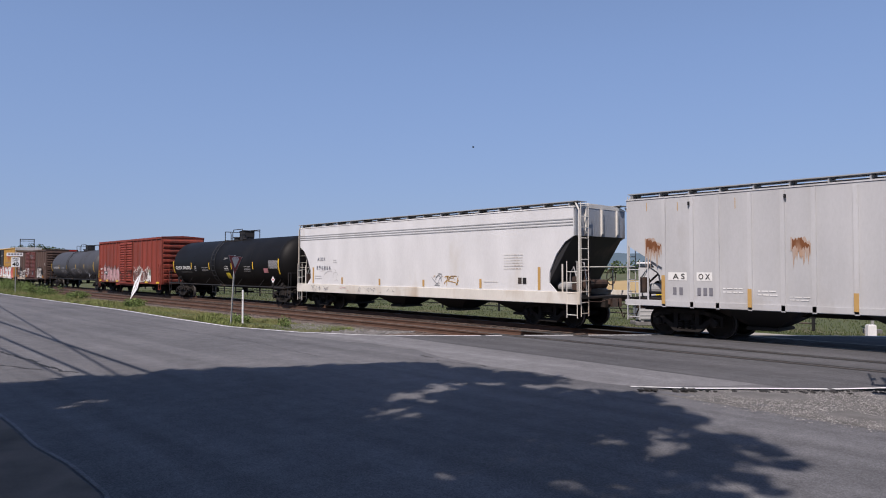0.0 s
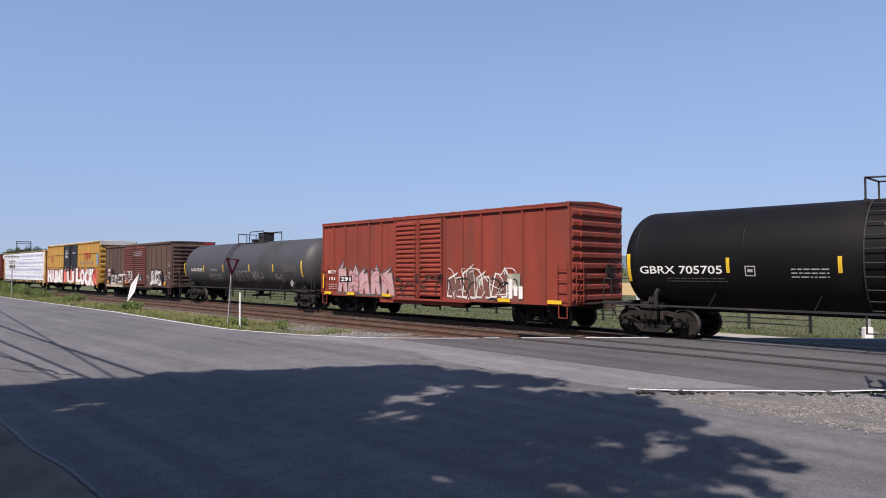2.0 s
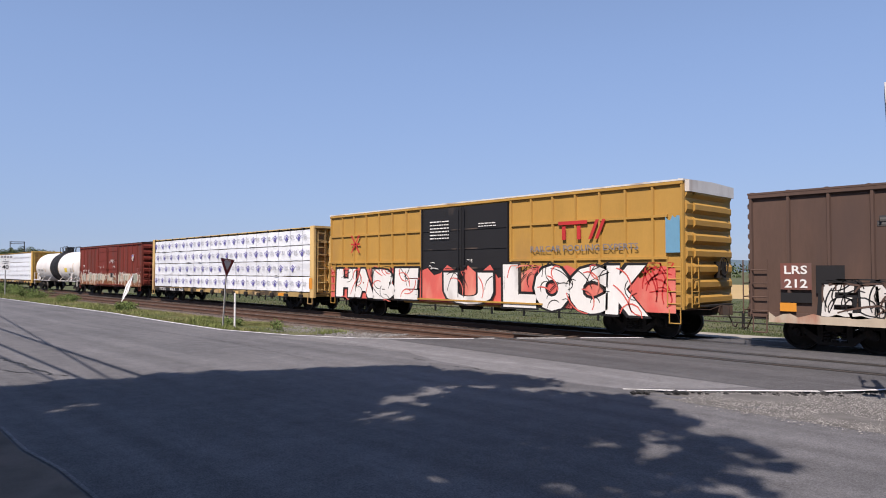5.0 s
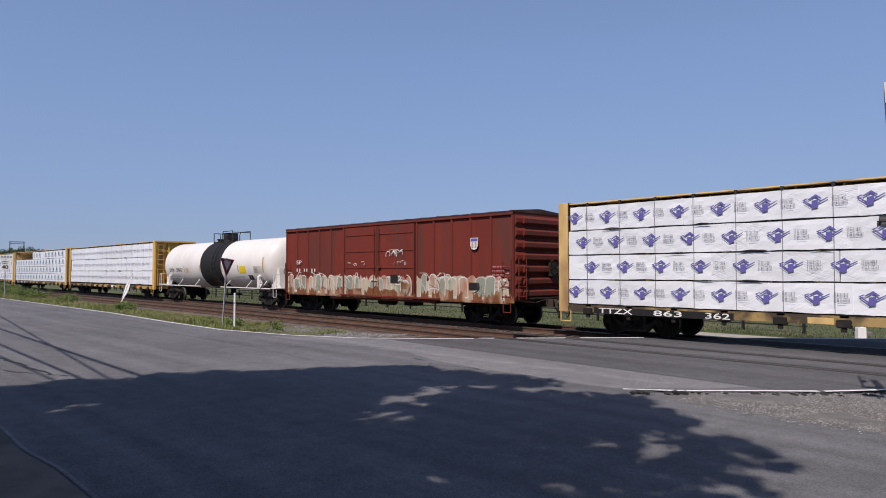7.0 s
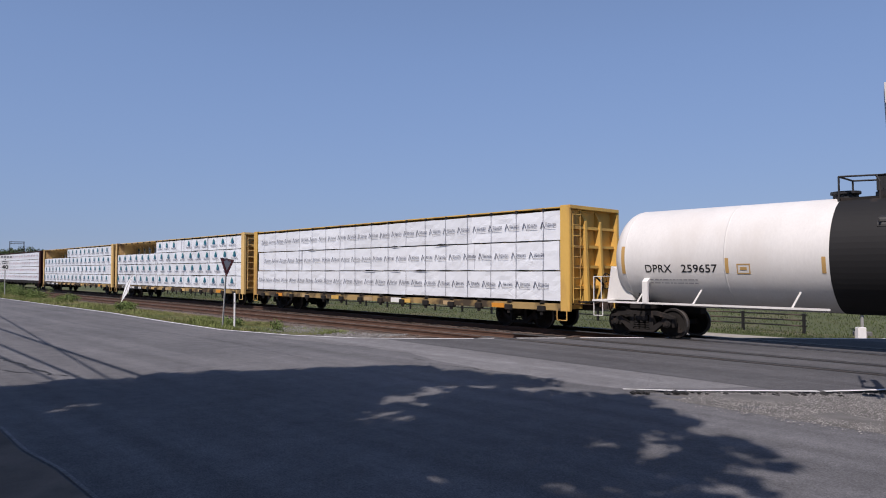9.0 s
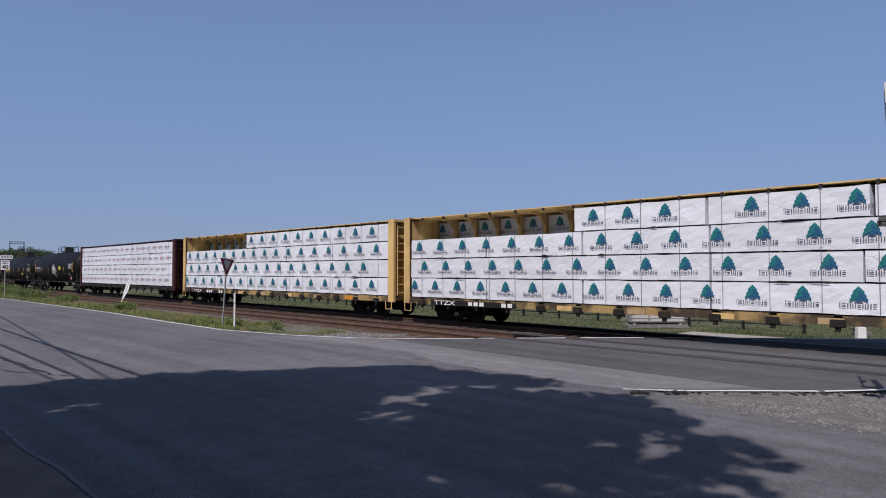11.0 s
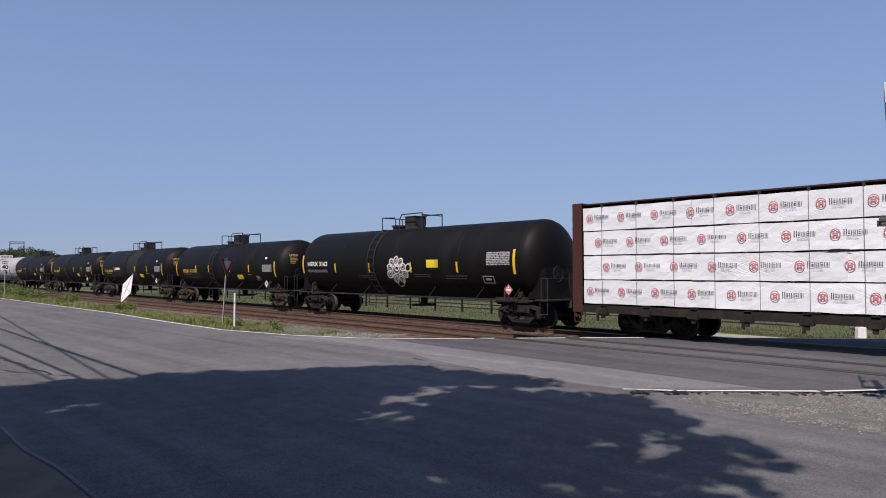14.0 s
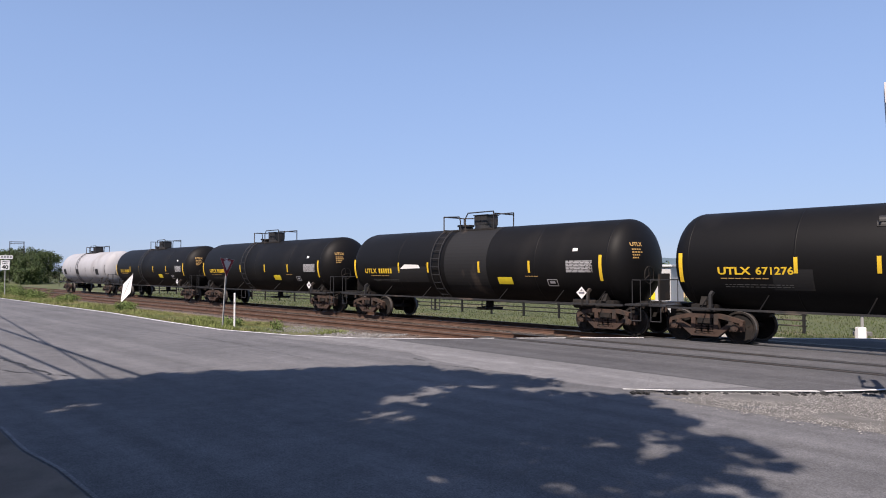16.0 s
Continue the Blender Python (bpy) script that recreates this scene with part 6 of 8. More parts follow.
def lumber_car(label, x, half, beam, brand, tiers, load0, top, cols, top_from=None, pitch=1.2):
    """A centre-beam flat car with wrapped lumber on both sides; top_from: where the uppermost tier begins."""
    car = new_car("lumber_car", label, "flat car", x)
    draw, inks, size = brand
    inner = half - 0.42
    bm = bmesh.new()
    for y in (-1, 1):
        box(bm, -half + 0.2, half - 0.2, min(y * 1.30, y * 1.52), max(y * 1.30, y * 1.52), 0.72, 0.90)
        box(bm, -half + 0.2, half - 0.2, min(y * 1.0, y * 1.50), max(y * 1.0, y * 1.50), 0.90, 0.95)
    part("side_sill", bm, M["sill_dirty"] if beam is not M["beam_brown"] else M["soot"], car, "dirty side sill")
    bm = bmesh.new()
    box(bm, -half - 0.2, half + 0.2, -0.35, 0.35, 0.70, 1.0)
    for k in range(14):
        u = -inner + 2 * inner * (k + 0.5) / 14
        box(bm, u - 0.10, u + 0.10, -1.50, 1.50, 0.80, load0 - 0.02)
        box(bm, u - 0.17, u + 0.17, -1.60, -1.42, 0.66, 0.86, 0.02)
        box(bm, u - 0.06, u + 0.06, -1.56, -1.50, 0.55, 0.70)
    part("underframe", bm, M["soot"], car)
    for k in range(7):
        u = -inner + 2 * inner * (k + 1) / 8
        bm = bmesh.new()
        box(bm, u - 0.45, u + 0.15, -1.55, -1.523, 0.73, 0.89)
        part("sill_plate", bm, M["soot"] if beam is M["beam_brown"] else M["lumber"] if k % 2 else M["orange_paint"] if k % 3 == 0 else beam, car)
    # beam down the middle
    bm = bmesh.new()
    for y in (-0.42, 0.42):
        box(bm, -half + 0.1, half - 0.1, y - 0.09, y + 0.09, top - 0.10, top, 0.01)
    box(bm, -half + 0.1, half - 0.1, -1.45, 1.45, top - 0.05, top - 0.015)
    part("top_chord", bm, beam, car)
    post = None
    for k in range(19):
        u = -inner + 2 * inner * k / 18
        if post is None:
            bm = bmesh.new()
            box(bm, -0.06, 0.06, -0.10, 0.10, 0.95, top - 0.05)
            prism(bm, [(-0.10, top - 0.55), (-0.10, top - 0.05), (-1.0, top - 0.05), (-1.0, top - 0.10), (-0.4, top - 0.2)], "x", -0.03, 0.03)
            post = part("beam_post", bm, beam, car, m=pose(u, 0, 0))
        else:
            again("beam_post", post, car, pose(u, 0, 0))
    for s in (-1, 1):
        def span(a, b):
            return (min(s * a, s * b), max(s * a, s * b))
        bm = bmesh.new()
        box(bm, *span(half - 0.38, half - 0.30), -1.50, 1.50, 0.75, top)
        for y in (-1.46, 1.46):
            box(bm, *span(half - 0.38, half), y - 0.07, y + 0.07, 0.70, top + 0.02, 0.015)
        box(bm, *span(half - 0.38, half + 0.02), -1.50, 1.50, top - 0.10, top + 0.02, 0.01)
        b = part("bulkhead", bm, beam, car)
        for y in (-0.45, 0.45):
            bm = bmesh.new()
            prism(bm, [(s * (half - 0.3), 0.9), (s * (half + 0.05), 0.9), (s * (half - 0.08), top - 0.5), (s * (half - 0.3), top - 0.1)], "y", y - 0.06, y + 0.06)
            part("stiffener", bm, beam, b)
        for z in (1.5, 2.2, 2.9, 3.55):
            bm = bmesh.new()
            box(bm, *span(half - 0.31, half - 0.12), -1.40, 1.40, z - 0.05, z + 0.05)
            part("stiffener", bm, beam, b)
        bm = bmesh.new()
        ladder(bm, s * (half - 0.04), -1.05, 1.0, top - 0.1, along="y")
        part("end_ladder", bm, beam, b)
        bm = bmesh.new()
        box(bm, *span(half - 0.1, half + 0.25), -0.9, 0.9, 0.98, 1.03)
        hoop(bm, (s * (half + 0.05), 0.6, 1.7), 0.28)
        bars(bm, [(s * (half - 0.05), 0.3, 1.1), (s * (half + 0.1), 0.35, 1.6), (s * (half + 0.1), -0.2, 1.9), (s * (half + 0.15), -0.3, 1.2)], 0.035)
        part("hand_brake", bm, M["soot"], car)
        bm = bmesh.new()
        bars(bm, [(s * (half - 0.1), -1.55, 0.75), (s * (half - 0.1), -1.55, 0.4), (s * (half - 0.5), -1.55, 0.4), (s * (half - 0.5), -1.55, 0.75)], 0.02)
        part("step", bm, beam, car)
    # the load
    hgt = (top - 0.12 - load0) / tiers
    protos, mark, strap = {}, None, None
    strap_gap = (2 * inner - 1.4) / 16
    rng = random.Random(int(-x))
    for side in (-1, 1):
        for t in range(tiers):
            n = cols
            cuts = [-inner + 2 * inner * k / n for k in range(n + 1)]
            if t % 2 and n > 3:
                cuts = [c if k in (0, n) else c + rng.uniform(-0.9, 0.9) for k, c in enumerate(cuts)]
            for a, b in zip(cuts, cuts[1:]):
                if top_from is not None and t == tiers - 1 and side < 0:
                    if b < top_from + 0.3:
                        continue
                    a = max(a, top_from)
                ln = round((b - a) * 4) / 4
                key = (ln, t % 2)
                cx = (a + b) / 2
                m = pose(cx, side * (0.81 + rng.uniform(-0.015, 0.015)), load0 + t * hgt) @ (pose(0, 0, 0) if side < 0 else pose(0, 0, 0, 0, 0, 180))
                if top_from is not None and t == tiers - 1 and side > 0:
                    m = pose(cx, 0.81, load0 + t * hgt)
                if key not in protos:
                    ob = part("lumber_pack", wrap_mesh(ln - 0.008, 1.32, hgt - 0.022, len(protos) + 2 * tiers), M["wrap"], car, m=m)
                    protos[key] = ob
                else:
                    ob = again("lumber_pack", protos[key], car, m)
                if side < 0 or t == tiers - 1:
                    first = -inner + 0.25 + 0.31 * ((t * 2) % 3)
                    last = (b if b < inner - 0.1 else inner - 0.85 * size) - 0.02
                    for u in [v - cx for v in (first + pitch * k for k in range(40)) if a + 0.02 < v < last]:
                        if mark is None:
                            pm = bmesh.new()
                            draw(pm, 0.0, hgt * 0.52, size * hgt / 0.8, -0.70)
                            mark = part("printed_mark", pm, inks, ob, m=pose(u, 0, 0))
                        else:
                            again("printed_mark", mark, ob, pose(u, 0, 0))
                    for u in [v - cx for v in (-inner + 0.7 + strap_gap * k for k in range(17)) if a + 0.05 < v < b - 0.05]:
                        if strap is None:
                            sm = bmesh.new()
                            oblong(sm, -0.009, 0.009, 0.0, hgt - 0.03, -0.696)
                            strap = part("strap", sm, M["grey_ink"], ob, m=pose(u, 0, 0))
                        else:
                            again("strap", strap, ob, pose(u, 0, 0))
    block = None
    for t in range(1, tiers):
        u = -inner + 0.4
        while u < inner:
            if not (top_from is not None and t == tiers - 1 and u < top_from):
                m = pose(u, 0, load0 + t * hgt)
                if block is None:
                    bm = bmesh.new()
                    box(bm, -0.05, 0.05, -1.40, 1.40, -0.04, 0.0)
                    block = part("dunnage_block", bm, M["lumber"], car, m=m)
                else:
                    again("dunnage_block", block, car, m)
            u += 1.2
    for t in range(tiers):      # torn and slack cover edges; the dark of their gaps painted as black patches
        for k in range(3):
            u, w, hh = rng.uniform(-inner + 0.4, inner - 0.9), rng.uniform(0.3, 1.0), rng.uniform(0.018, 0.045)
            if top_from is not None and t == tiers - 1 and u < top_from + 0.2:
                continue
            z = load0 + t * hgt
            marks("wrap_tear", car, M["black_ink"], lambda b: patch(b, [(u, z - 0.01), (u + w, z - 0.012), (u + w * 0.8, z + hh * 0.6), (u + w * 0.45, z + hh), (u + w * 0.2, z + hh * 0.4)], -1.525), "black patch for a dark gap at a torn, slack cover edge")
    guard = None
    for k in range(17):
        m = pose(-inner + 0.7 + (2 * inner - 1.4) * k / 16, 0, top)
        if guard is None:
            bm = bmesh.new()
            box(bm, -0.035, 0.035, -1.50, -1.42, -0.14, -0.04)
            guard = part("edge_protector", bm, M["black_ink"], car, m=m)
        else:
            again("edge_protector", guard, car, m)
    gear(car, half - 2.6, half + 0.3)
    return car


def build_lumber():
    rng = random.Random(31)
    house = (print_house, [M["blue_ink"], M["pale_slate"]], 0.78)
    tree = (print_tree, [M["teal_ink"], M["slate_ink"], M["deep_teal_ink"]], 0.74)
    caret = (print_caret, [M["slate_ink"], M["pale_ink"]], 0.68)
    ring = (print_ring, [M["slate_ink"], M["pale_ink"], M["maroon_ink"]], 0.85)
    c = lumber_car("faded yellow centre-beam flat car fully loaded with white wrapped lumber", -131.83, 10.83, M["beam_faded"], house, 4, 0.98, 4.33, 5, pitch=1.22)
    marks("number_panel", c, M["black_ink"], lambda b: oblong(b, -9.4, -4.9, 0.70, 0.90, -1.606))
    word("lettering", "TTZX", -9.2, -8.0, 0.72, 0.885, -1.612, M["white_ink"], c, 0.01)
    word("lettering", "863", -7.3, -6.4, 0.72, 0.885, -1.612, M["white_ink"], c, 0.01)
    word("lettering", "362", -5.7, -5.0, 0.72, 0.885, -1.612, M["white_ink"], c, 0.01)
    marks("orange_patch", c, M["orange_paint"], lambda b: oblong(b, 10.42, 10.72, 1.15, 1.7, -1.545))
    c = lumber_car("yellow centre-beam flat car with three high tiers of wrapped lumber", -189.93, 10.9, M["beam_yellow"], caret, 3, 1.04, 4.27, 5, pitch=0.82)
    marks("small_print", c, M["white_ink"], lambda b: oblong(b, 1.5, 2.2, 0.72, 0.92, -1.56))
    for i, x in enumerate((-213.2, -236.3)):
        c = lumber_car("yellow centre-beam flat car with its top tier of lumber half gone", x, 11.2, M["beam_faded"], tree, 4, 0.98, 4.30, 5, top_from=-2.3 if i else -2.5, pitch=1.26)
        marks("number_panel", c, M["black_ink"], lambda b: oblong(b, -9.4, -4.9, 0.70, 0.90, -1.606))
        word("lettering", "TTZX", -9.2, -8.0, 0.72, 0.885, -1.612, M["white_ink"], c, 0.01)
        marks("number_bars", c, M["white_ink"], lambda b: [oblong(b, u, u + 0.22, 0.73, 0.875, -1.612) for u in (-7.3, -7.0, -6.7, -5.6, -5.3)])
    lumber_car("brown centre-beam flat car stacked with white wrapped lumber", -259.95, 10.97, M["beam_brown"], ring, 4, 1.0, 4.27, 5, pitch=1.15)


# ---- ground, roads and tracks ----
def structure(name, bm, material, label, category, parent=None):
    return tagged(part(name, bm, material, parent), label, category, kind="structure")


ROAD_EDGE = [(-230, 11.6), (-120, 11.3), (-61.8, 11.0), (-46, 11.1), (-35.9, 11.2), (-27.8, 10.9), (-22.7, 10.85), (-19.3, 11.55), (-17.0, 12.6), (-15.6, 13.8), (-14.47, 15.07), (-11.31, 18.67), (-9.5, 20.4), (-4.0, 25.6), (8.0, 37.0), (40.0, 68.0)]
ROAD_RIGHT = [(-6.3, 10.45), (-5.5, 11.15), (-3.97, 12.75), (-3.28, 13.75), (0.0, 17.3), (20.0, 36.5), (52.0, 68.0)]


def edge_y(x):
    for (x0, y0), (x1, y1) in zip(ROAD_EDGE, ROAD_EDGE[1:]):
        if x0 <= x <= x1:
            return y0 + (y1 - y0) * (x - x0) / (x1 - x0)
    return 11.0


def build_ground():
    bm = bmesh.new()
    sheet(bm, [(-3000, -3000), (3000, -3000), (3000, 3000), (-3000, 3000)], -0.42)
    structure("ground", bm, M["ground"], "flat grassy ground with dry patches", "ground")
    bm = bmesh.new()
    def along(line, x):
        for (x0, y0), (x1, y1) in zip(line, line[1:]):
            if x0 <= x <= x1:
                return y0 + (y1 - y0) * (x - x0) / (x1 - x0)
        return line[0][1] if x < line[0][0] else line[-1][1]

    def slab(xs, low, high):
        for a, b in zip(xs, xs[1:]):
            q = [(a, low(a)), (b, low(b)), (b, high(b)), (a, high(a))]
            t = [bm.verts.new((x, y, 0.0)) for x, y in q]
            w = [bm.verts.new((x, y, -0.3)) for x, y in q]
            bm.faces.new(t)
            bm.faces.new((t[2], t[3], w[3], w[2])[::-1])
            bm.faces.new((t[0], t[1], w[1], w[0])[::-1])
    cuts = sorted({x for x, _ in ROAD_EDGE} | {x for x, _ in ROAD_RIGHT})
    slab([x for x in cuts if x <= -6.3], lambda x: -60.0, lambda x: along(ROAD_EDGE, x))
    slab([-6.3, -1.0, 90.0], lambda x: -60.0, lambda x: 10.45 + 0.085 * (x + 6.3) if x < 0 else 10.9)
    slab([x for x in cuts if -6.3 <= x <= 40.0], lambda x: along(ROAD_RIGHT, x), lambda x: along(ROAD_EDGE, x))
    structure("road", bm, M["asphalt"], "worn grey asphalt road junction with cracks", "road")
    bm = bmesh.new()      # newer, darker surface at the crossing
    sheet(bm, [(-16.6, 12.95), (-14.2, 12.75), (-5.0, 12.35), (-4.35, 12.35), (-3.3, 13.75), (0.0, 17.3), (5.0, 22.2), (-7.0, 22.9), (-9.5, 20.4), (-11.25, 18.67), (-14.4, 15.07), (-15.5, 13.85)], 0.004)
    structure("crossing_surface", bm, M["asphalt_dark"], "darker asphalt laid round the rails", "road")
    bm = bmesh.new()      # dust and fine grit have paled the lane along the crossing
    rng = random.Random(3)
    near = [(-19.5 + 0.65 * k, 11.15 - 0.35 * math.cos(k * 0.35) * (k < 12) - 0.045 * k + rng.uniform(-0.12, 0.12)) for k in range(20)]
    sheet(bm, near + [(-6.55, 10.45), (-5.4, 11.6), (-5.0, 12.3), (-8.0, 12.45), (-14.2, 12.72), (-16.6, 12.9), (-17.4, 12.1)], 0.003)
    structure("dusty_lane", bm, M["asphalt_pale"], "paler dusty asphalt beside the crossing", "road")
    bm = bmesh.new()      # pale service strip beyond the tracks
    for k in range(7):
        a, b = -13 + 2.0 * k, -13 + 2.0 * (k + 1)
        v = [bm.verts.new((x, y + 0.35 * noise.noise(Vector((x * 0.4, y, 0))), -0.40)) for x, y in ((a, 23.4), (b, 23.4), (b, 26.4), (a, 26.4))]
        bm.faces.new(v)
    bmesh.ops.remove_doubles(bm, verts=bm.verts, dist=0.01)
    structure("service_strip", bm, M["pale_dirt"], "pale sandy gravel strip beside the track", "gravel strip")
    bm = bmesh.new()      # brown earth where the near side of the road ends
    sheet(bm, [(-30.0, 1.75), (-16.0, 1.80), (-10.3, 1.87), (-9.0, 1.84), (-7.9, 1.93), (-6.7, 1.92), (-5.4, 1.7), (-4.2, 0.6), (-4.4, -4.0), (-30.0, -6.0)], 0.006)
    structure("dirt_shoulder", bm, M["dirt"], "brown trodden earth beside the road", "road shoulder")
    bm = bmesh.new()
    ribbon(bm, [(-30.0, 1.80), (-16.0, 1.85), (-10.3, 1.92), (-9.0, 1.89), (-7.9, 1.98), (-6.7, 1.97), (-5.4, 1.75)], 0.045, 0.009)
    structure("road_seam", bm, M["asphalt_pale"], "pale crumbled edge of the asphalt", "road edge")
    # painted lines
    bm = bmesh.new()
    ribbon(bm, [(x + 0.10, y - 0.16) for x, y in ROAD_EDGE[:11]], 0.11, 0.008)
    for a, b in (((-14.3, 15.05), (-13.95, 15.4)), ((-13.5, 15.92), (-12.5, 17.05)), ((-12.2, 17.4), (-10.9, 18.9)), ((-10.4, 19.35), (-9.9, 19.9)), ((-8.3, 21.4), (-3.0, 26.4))):
        ribbon(bm, [a, b], 0.15, 0.012)
    structure("edge_line", bm, M["line"], "worn white edge line", "road marking")
    bm = bmesh.new()
    ribbon(bm, [(-6.43, 10.43), (-5.6, 11.05), (-4.75, 11.95), (-4.0, 12.68)], 0.10, 0.010)
    ribbon(bm, [(-3.93, 12.74), (-3.35, 13.55), (-2.9, 14.3)], 0.10, 0.010)
    structure("edge_line_near", bm, M["line"], "white edge line beside the gravel", "road marking")
    # cracks
    def crack(points, w, seed):
        rng = random.Random(seed)
        bm = bmesh.new()
        pts = []
        for (x0, y0), (x1, y1) in zip(points, points[1:]):
            n = max(2, int(math.hypot(x1 - x0, y1 - y0) / 0.18))
            for k in range(n):
                pts.append((x0 + (x1 - x0) * k / n + rng.uniform(-0.05, 0.05), y0 + (y1 - y0) * k / n + rng.uniform(-0.05, 0.05)))
        for a, b in zip(pts, pts[1:]):
            ribbon(bm, [a, b], w * rng.uniform(0.4, 1.3), 0.006)
        structure("crack", bm, M["tar"], "tar-filled crack in the asphalt", "crack")
    crack([(-12.1, 10.5), (-11.4, 10.45)], 0.045, 1)
    crack([(-11.3, 10.2), (-10.2, 10.35), (-9.65, 10.3)], 0.03, 2)
    crack([(-20.2, 3.3), (-17.6, 3.5), (-15.2, 3.6), (-14.6, 3.9)], 0.07, 3)
    crack([(-17.0, 2.9), (-15.4, 3.4)], 0.04, 4)
    crack([(-27, 8.8), (-18, 9.0), (-13.5, 8.6)], 0.02, 5)
    # gravel wedge between the two roads
    rng = random.Random(5)
    bm = bmesh.new()
    nx, ny = 26, 18
    grid = []
    for i in range(nx + 1):
        row = []
        for j in range(ny + 1):
            u, w = i / nx, j / ny
            x = -6.0 + 15.0 * u
            lo = 10.2 - 0.06 * (x + 6) - 0.4 * math.sin(u * 9) * 0.2
            hi = 10.42 + (x + 6.0) * 0.97
            y = lo + (max(hi, lo + 0.05) - lo) * w
            z = 0.02 + 0.05 * noise.noise(Vector((x * 1.2, y * 1.2, 0))) * min(1, 4 * w) * min(1, 4 * (1 - w)) - (0.03 if w in (0, 1) or i == 0 else 0)
            row.append(bm.verts.new((x, y, z)))
        grid.append(row)
    for i in range(nx):
        for j in range(ny):
            bm.faces.new((grid[i][j], grid[i + 1][j], grid[i + 1][j + 1], grid[i][j + 1]))
    structure("gravel_patch", bm, M["gravel"], "pale loose gravel between the roads", "gravel")
    scatter_stones("gravel_stones", M["gravel_stone"], 26000, lambda r: gravel_spot(r), (0.004, 0.017), "loose pale gravel stones")
    clods = bmesh.new()
    for _ in range(60):
        u = rng.random()
        x = -6.1 + 5 * u
        p = Vector((x, 10.42 + (x + 6.1) * 0.95 + rng.uniform(-0.50, -0.20), 0.03))
        s = rng.uniform(0.02, 0.06)
        fs = bmesh.ops.create_icosphere(clods, subdivisions=1, radius=s, matrix=Matrix.Translation(p) @ Matrix.Diagonal((1.4, 1, 0.6, 1)))
        for v in fs["verts"]:
            v.co += Vector((rng.uniform(-1, 1), rng.uniform(-1, 1), rng.uniform(-1, 1))) * s * 0.25
    tagged(part("broken_asphalt", clods, M["tar"]), "dark crumbled asphalt lumps along the road edge", "rubble", kind="stuff")


def gravel_spot(r):
    x = -5.3 + 6.3 * r.random() ** 0.6
    lo, hi = 10.15 - 0.06 * (x + 6), 10.42 + (x + 6.0) * 0.97
    return x, lo - 0.4 * r.random() ** 3 + (hi - lo) * r.random(), 0.03


def scatter_stones(name, material, count, spot, sizes, label):
    """Small angular stones as one object."""
    rng = random.Random(count)
    vs, fs = [], []
    for _ in range(count):
        x, y, z = spot(rng)
        s = rng.uniform(*sizes)
        b = len(vs)
        a0 = rng.random() * 6.3
        for k in range(4):
            a = a0 + k * 1.57 + rng.uniform(-0.4, 0.4)
            vs.append((x + s * math.cos(a), y + s * math.sin(a), z - s * 0.3))
        vs.append((x + rng.uniform(-0.4, 0.4) * s, y + rng.uniform(-0.4, 0.4) * s, z + s * rng.uniform(0.25, 0.7)))
        fs += [(b + k, b + (k + 1) % 4, b + 4) for k in range(4)]
    me = bpy.data.meshes.new(name)
    me.from_pydata(vs, [], fs)
    me.materials.append(material)
    return tagged(new(name, me), label, "stones", kind="stuff")


def build_tracks():
    for name, y, label in (("track_near", NEAR_Y, "empty rusty railway track on old wooden ties"), ("track_far", TRACK_Y, "railway track under the train")):
        bm = bmesh.new()
        prism(bm, [(y - 2.5, -0.42), (y - 1.5, -0.17), (y + 1.5, -0.17), (y + (2.5 if y == NEAR_Y else 3.3), -0.42)], "x", -330, 90)
        structure("ballast_" + name[6:], bm, M["ballast" if y == NEAR_Y else "oily_ballast"], "brownish stone ballast bed", "ballast")
        bed = thing(name, label, "track", kind="structure")
        for s in (-1, 1):
            bm = bmesh.new()
            c = y + s * 0.7525
            prism(bm, [(c - 0.07, -0.17), (c + 0.07, -0.17), (c + 0.07, -0.155), (c + 0.012, -0.13), (c + 0.012, -0.04), (c + 0.036, -0.03), (c + 0.036, 0.010), (c - 0.036, 0.010), (c - 0.036, -0.03), (c - 0.012, -0.04), (c - 0.012, -0.13), (c - 0.07, -0.155)], "x", -330, 90)
            for f in bm.faces:
                if f.normal.z > 0.9 and f.calc_center_median().z > 0:
                    f.material_index = 1
            part("rail", bm, [M["rail"], M["rail_top"]], bed)
        tie = None
        rng = random.Random(int(y))
        for k in range(170 if y == NEAR_Y else 90):
            u = -15.6 - 0.52 * k if y == NEAR_Y else -11.0 - 0.52 * k
            m = pose(u + rng.uniform(-0.03, 0.03), y + rng.uniform(-0.06, 0.06), -0.165 + rng.uniform(-0.012, 0.006), 0, 0, rng.uniform(-1.2, 1.2))
            if tie is None:
                bm = bmesh.new()
                box(bm, -0.115, 0.115, -1.3, 1.3, -0.16, 0.02, 0.012)
                tie = part("tie", bm, M["tie"], bed, m=m)
            else:
                again("tie", tie, bed, m)
    scatter_stones("ballast_stones", M["ballast"], 16000, lambda r: (-15.2 - 60 * r.random() ** 1.8, r.choice((NEAR_Y, NEAR_Y, TRACK_Y - 1.2)) + r.uniform(-2.2, 2.2), -0.165 - r.random() * 0.02), (0.025, 0.07), "angular brownish ballast stones")
    # flange grooves beside the rails in the asphalt
    bm = bmesh.new()
    for y in (NEAR_Y, TRACK_Y):
        for s in (-1, 1):
            c = y + s * 0.7525 - s * 0.085
            box(bm, -14.6, 30, c - 0.10, c + 0.10, 0.0, 0.0095)
            c = y + s * 0.7525 + s * 0.07
            box(bm, -14.6, 30, c - 0.08, c + 0.08, 0.0, 0.0085)
    structure("flange_groove", bm, M["tar"], "dark gaps along the rails in the crossing", "groove")


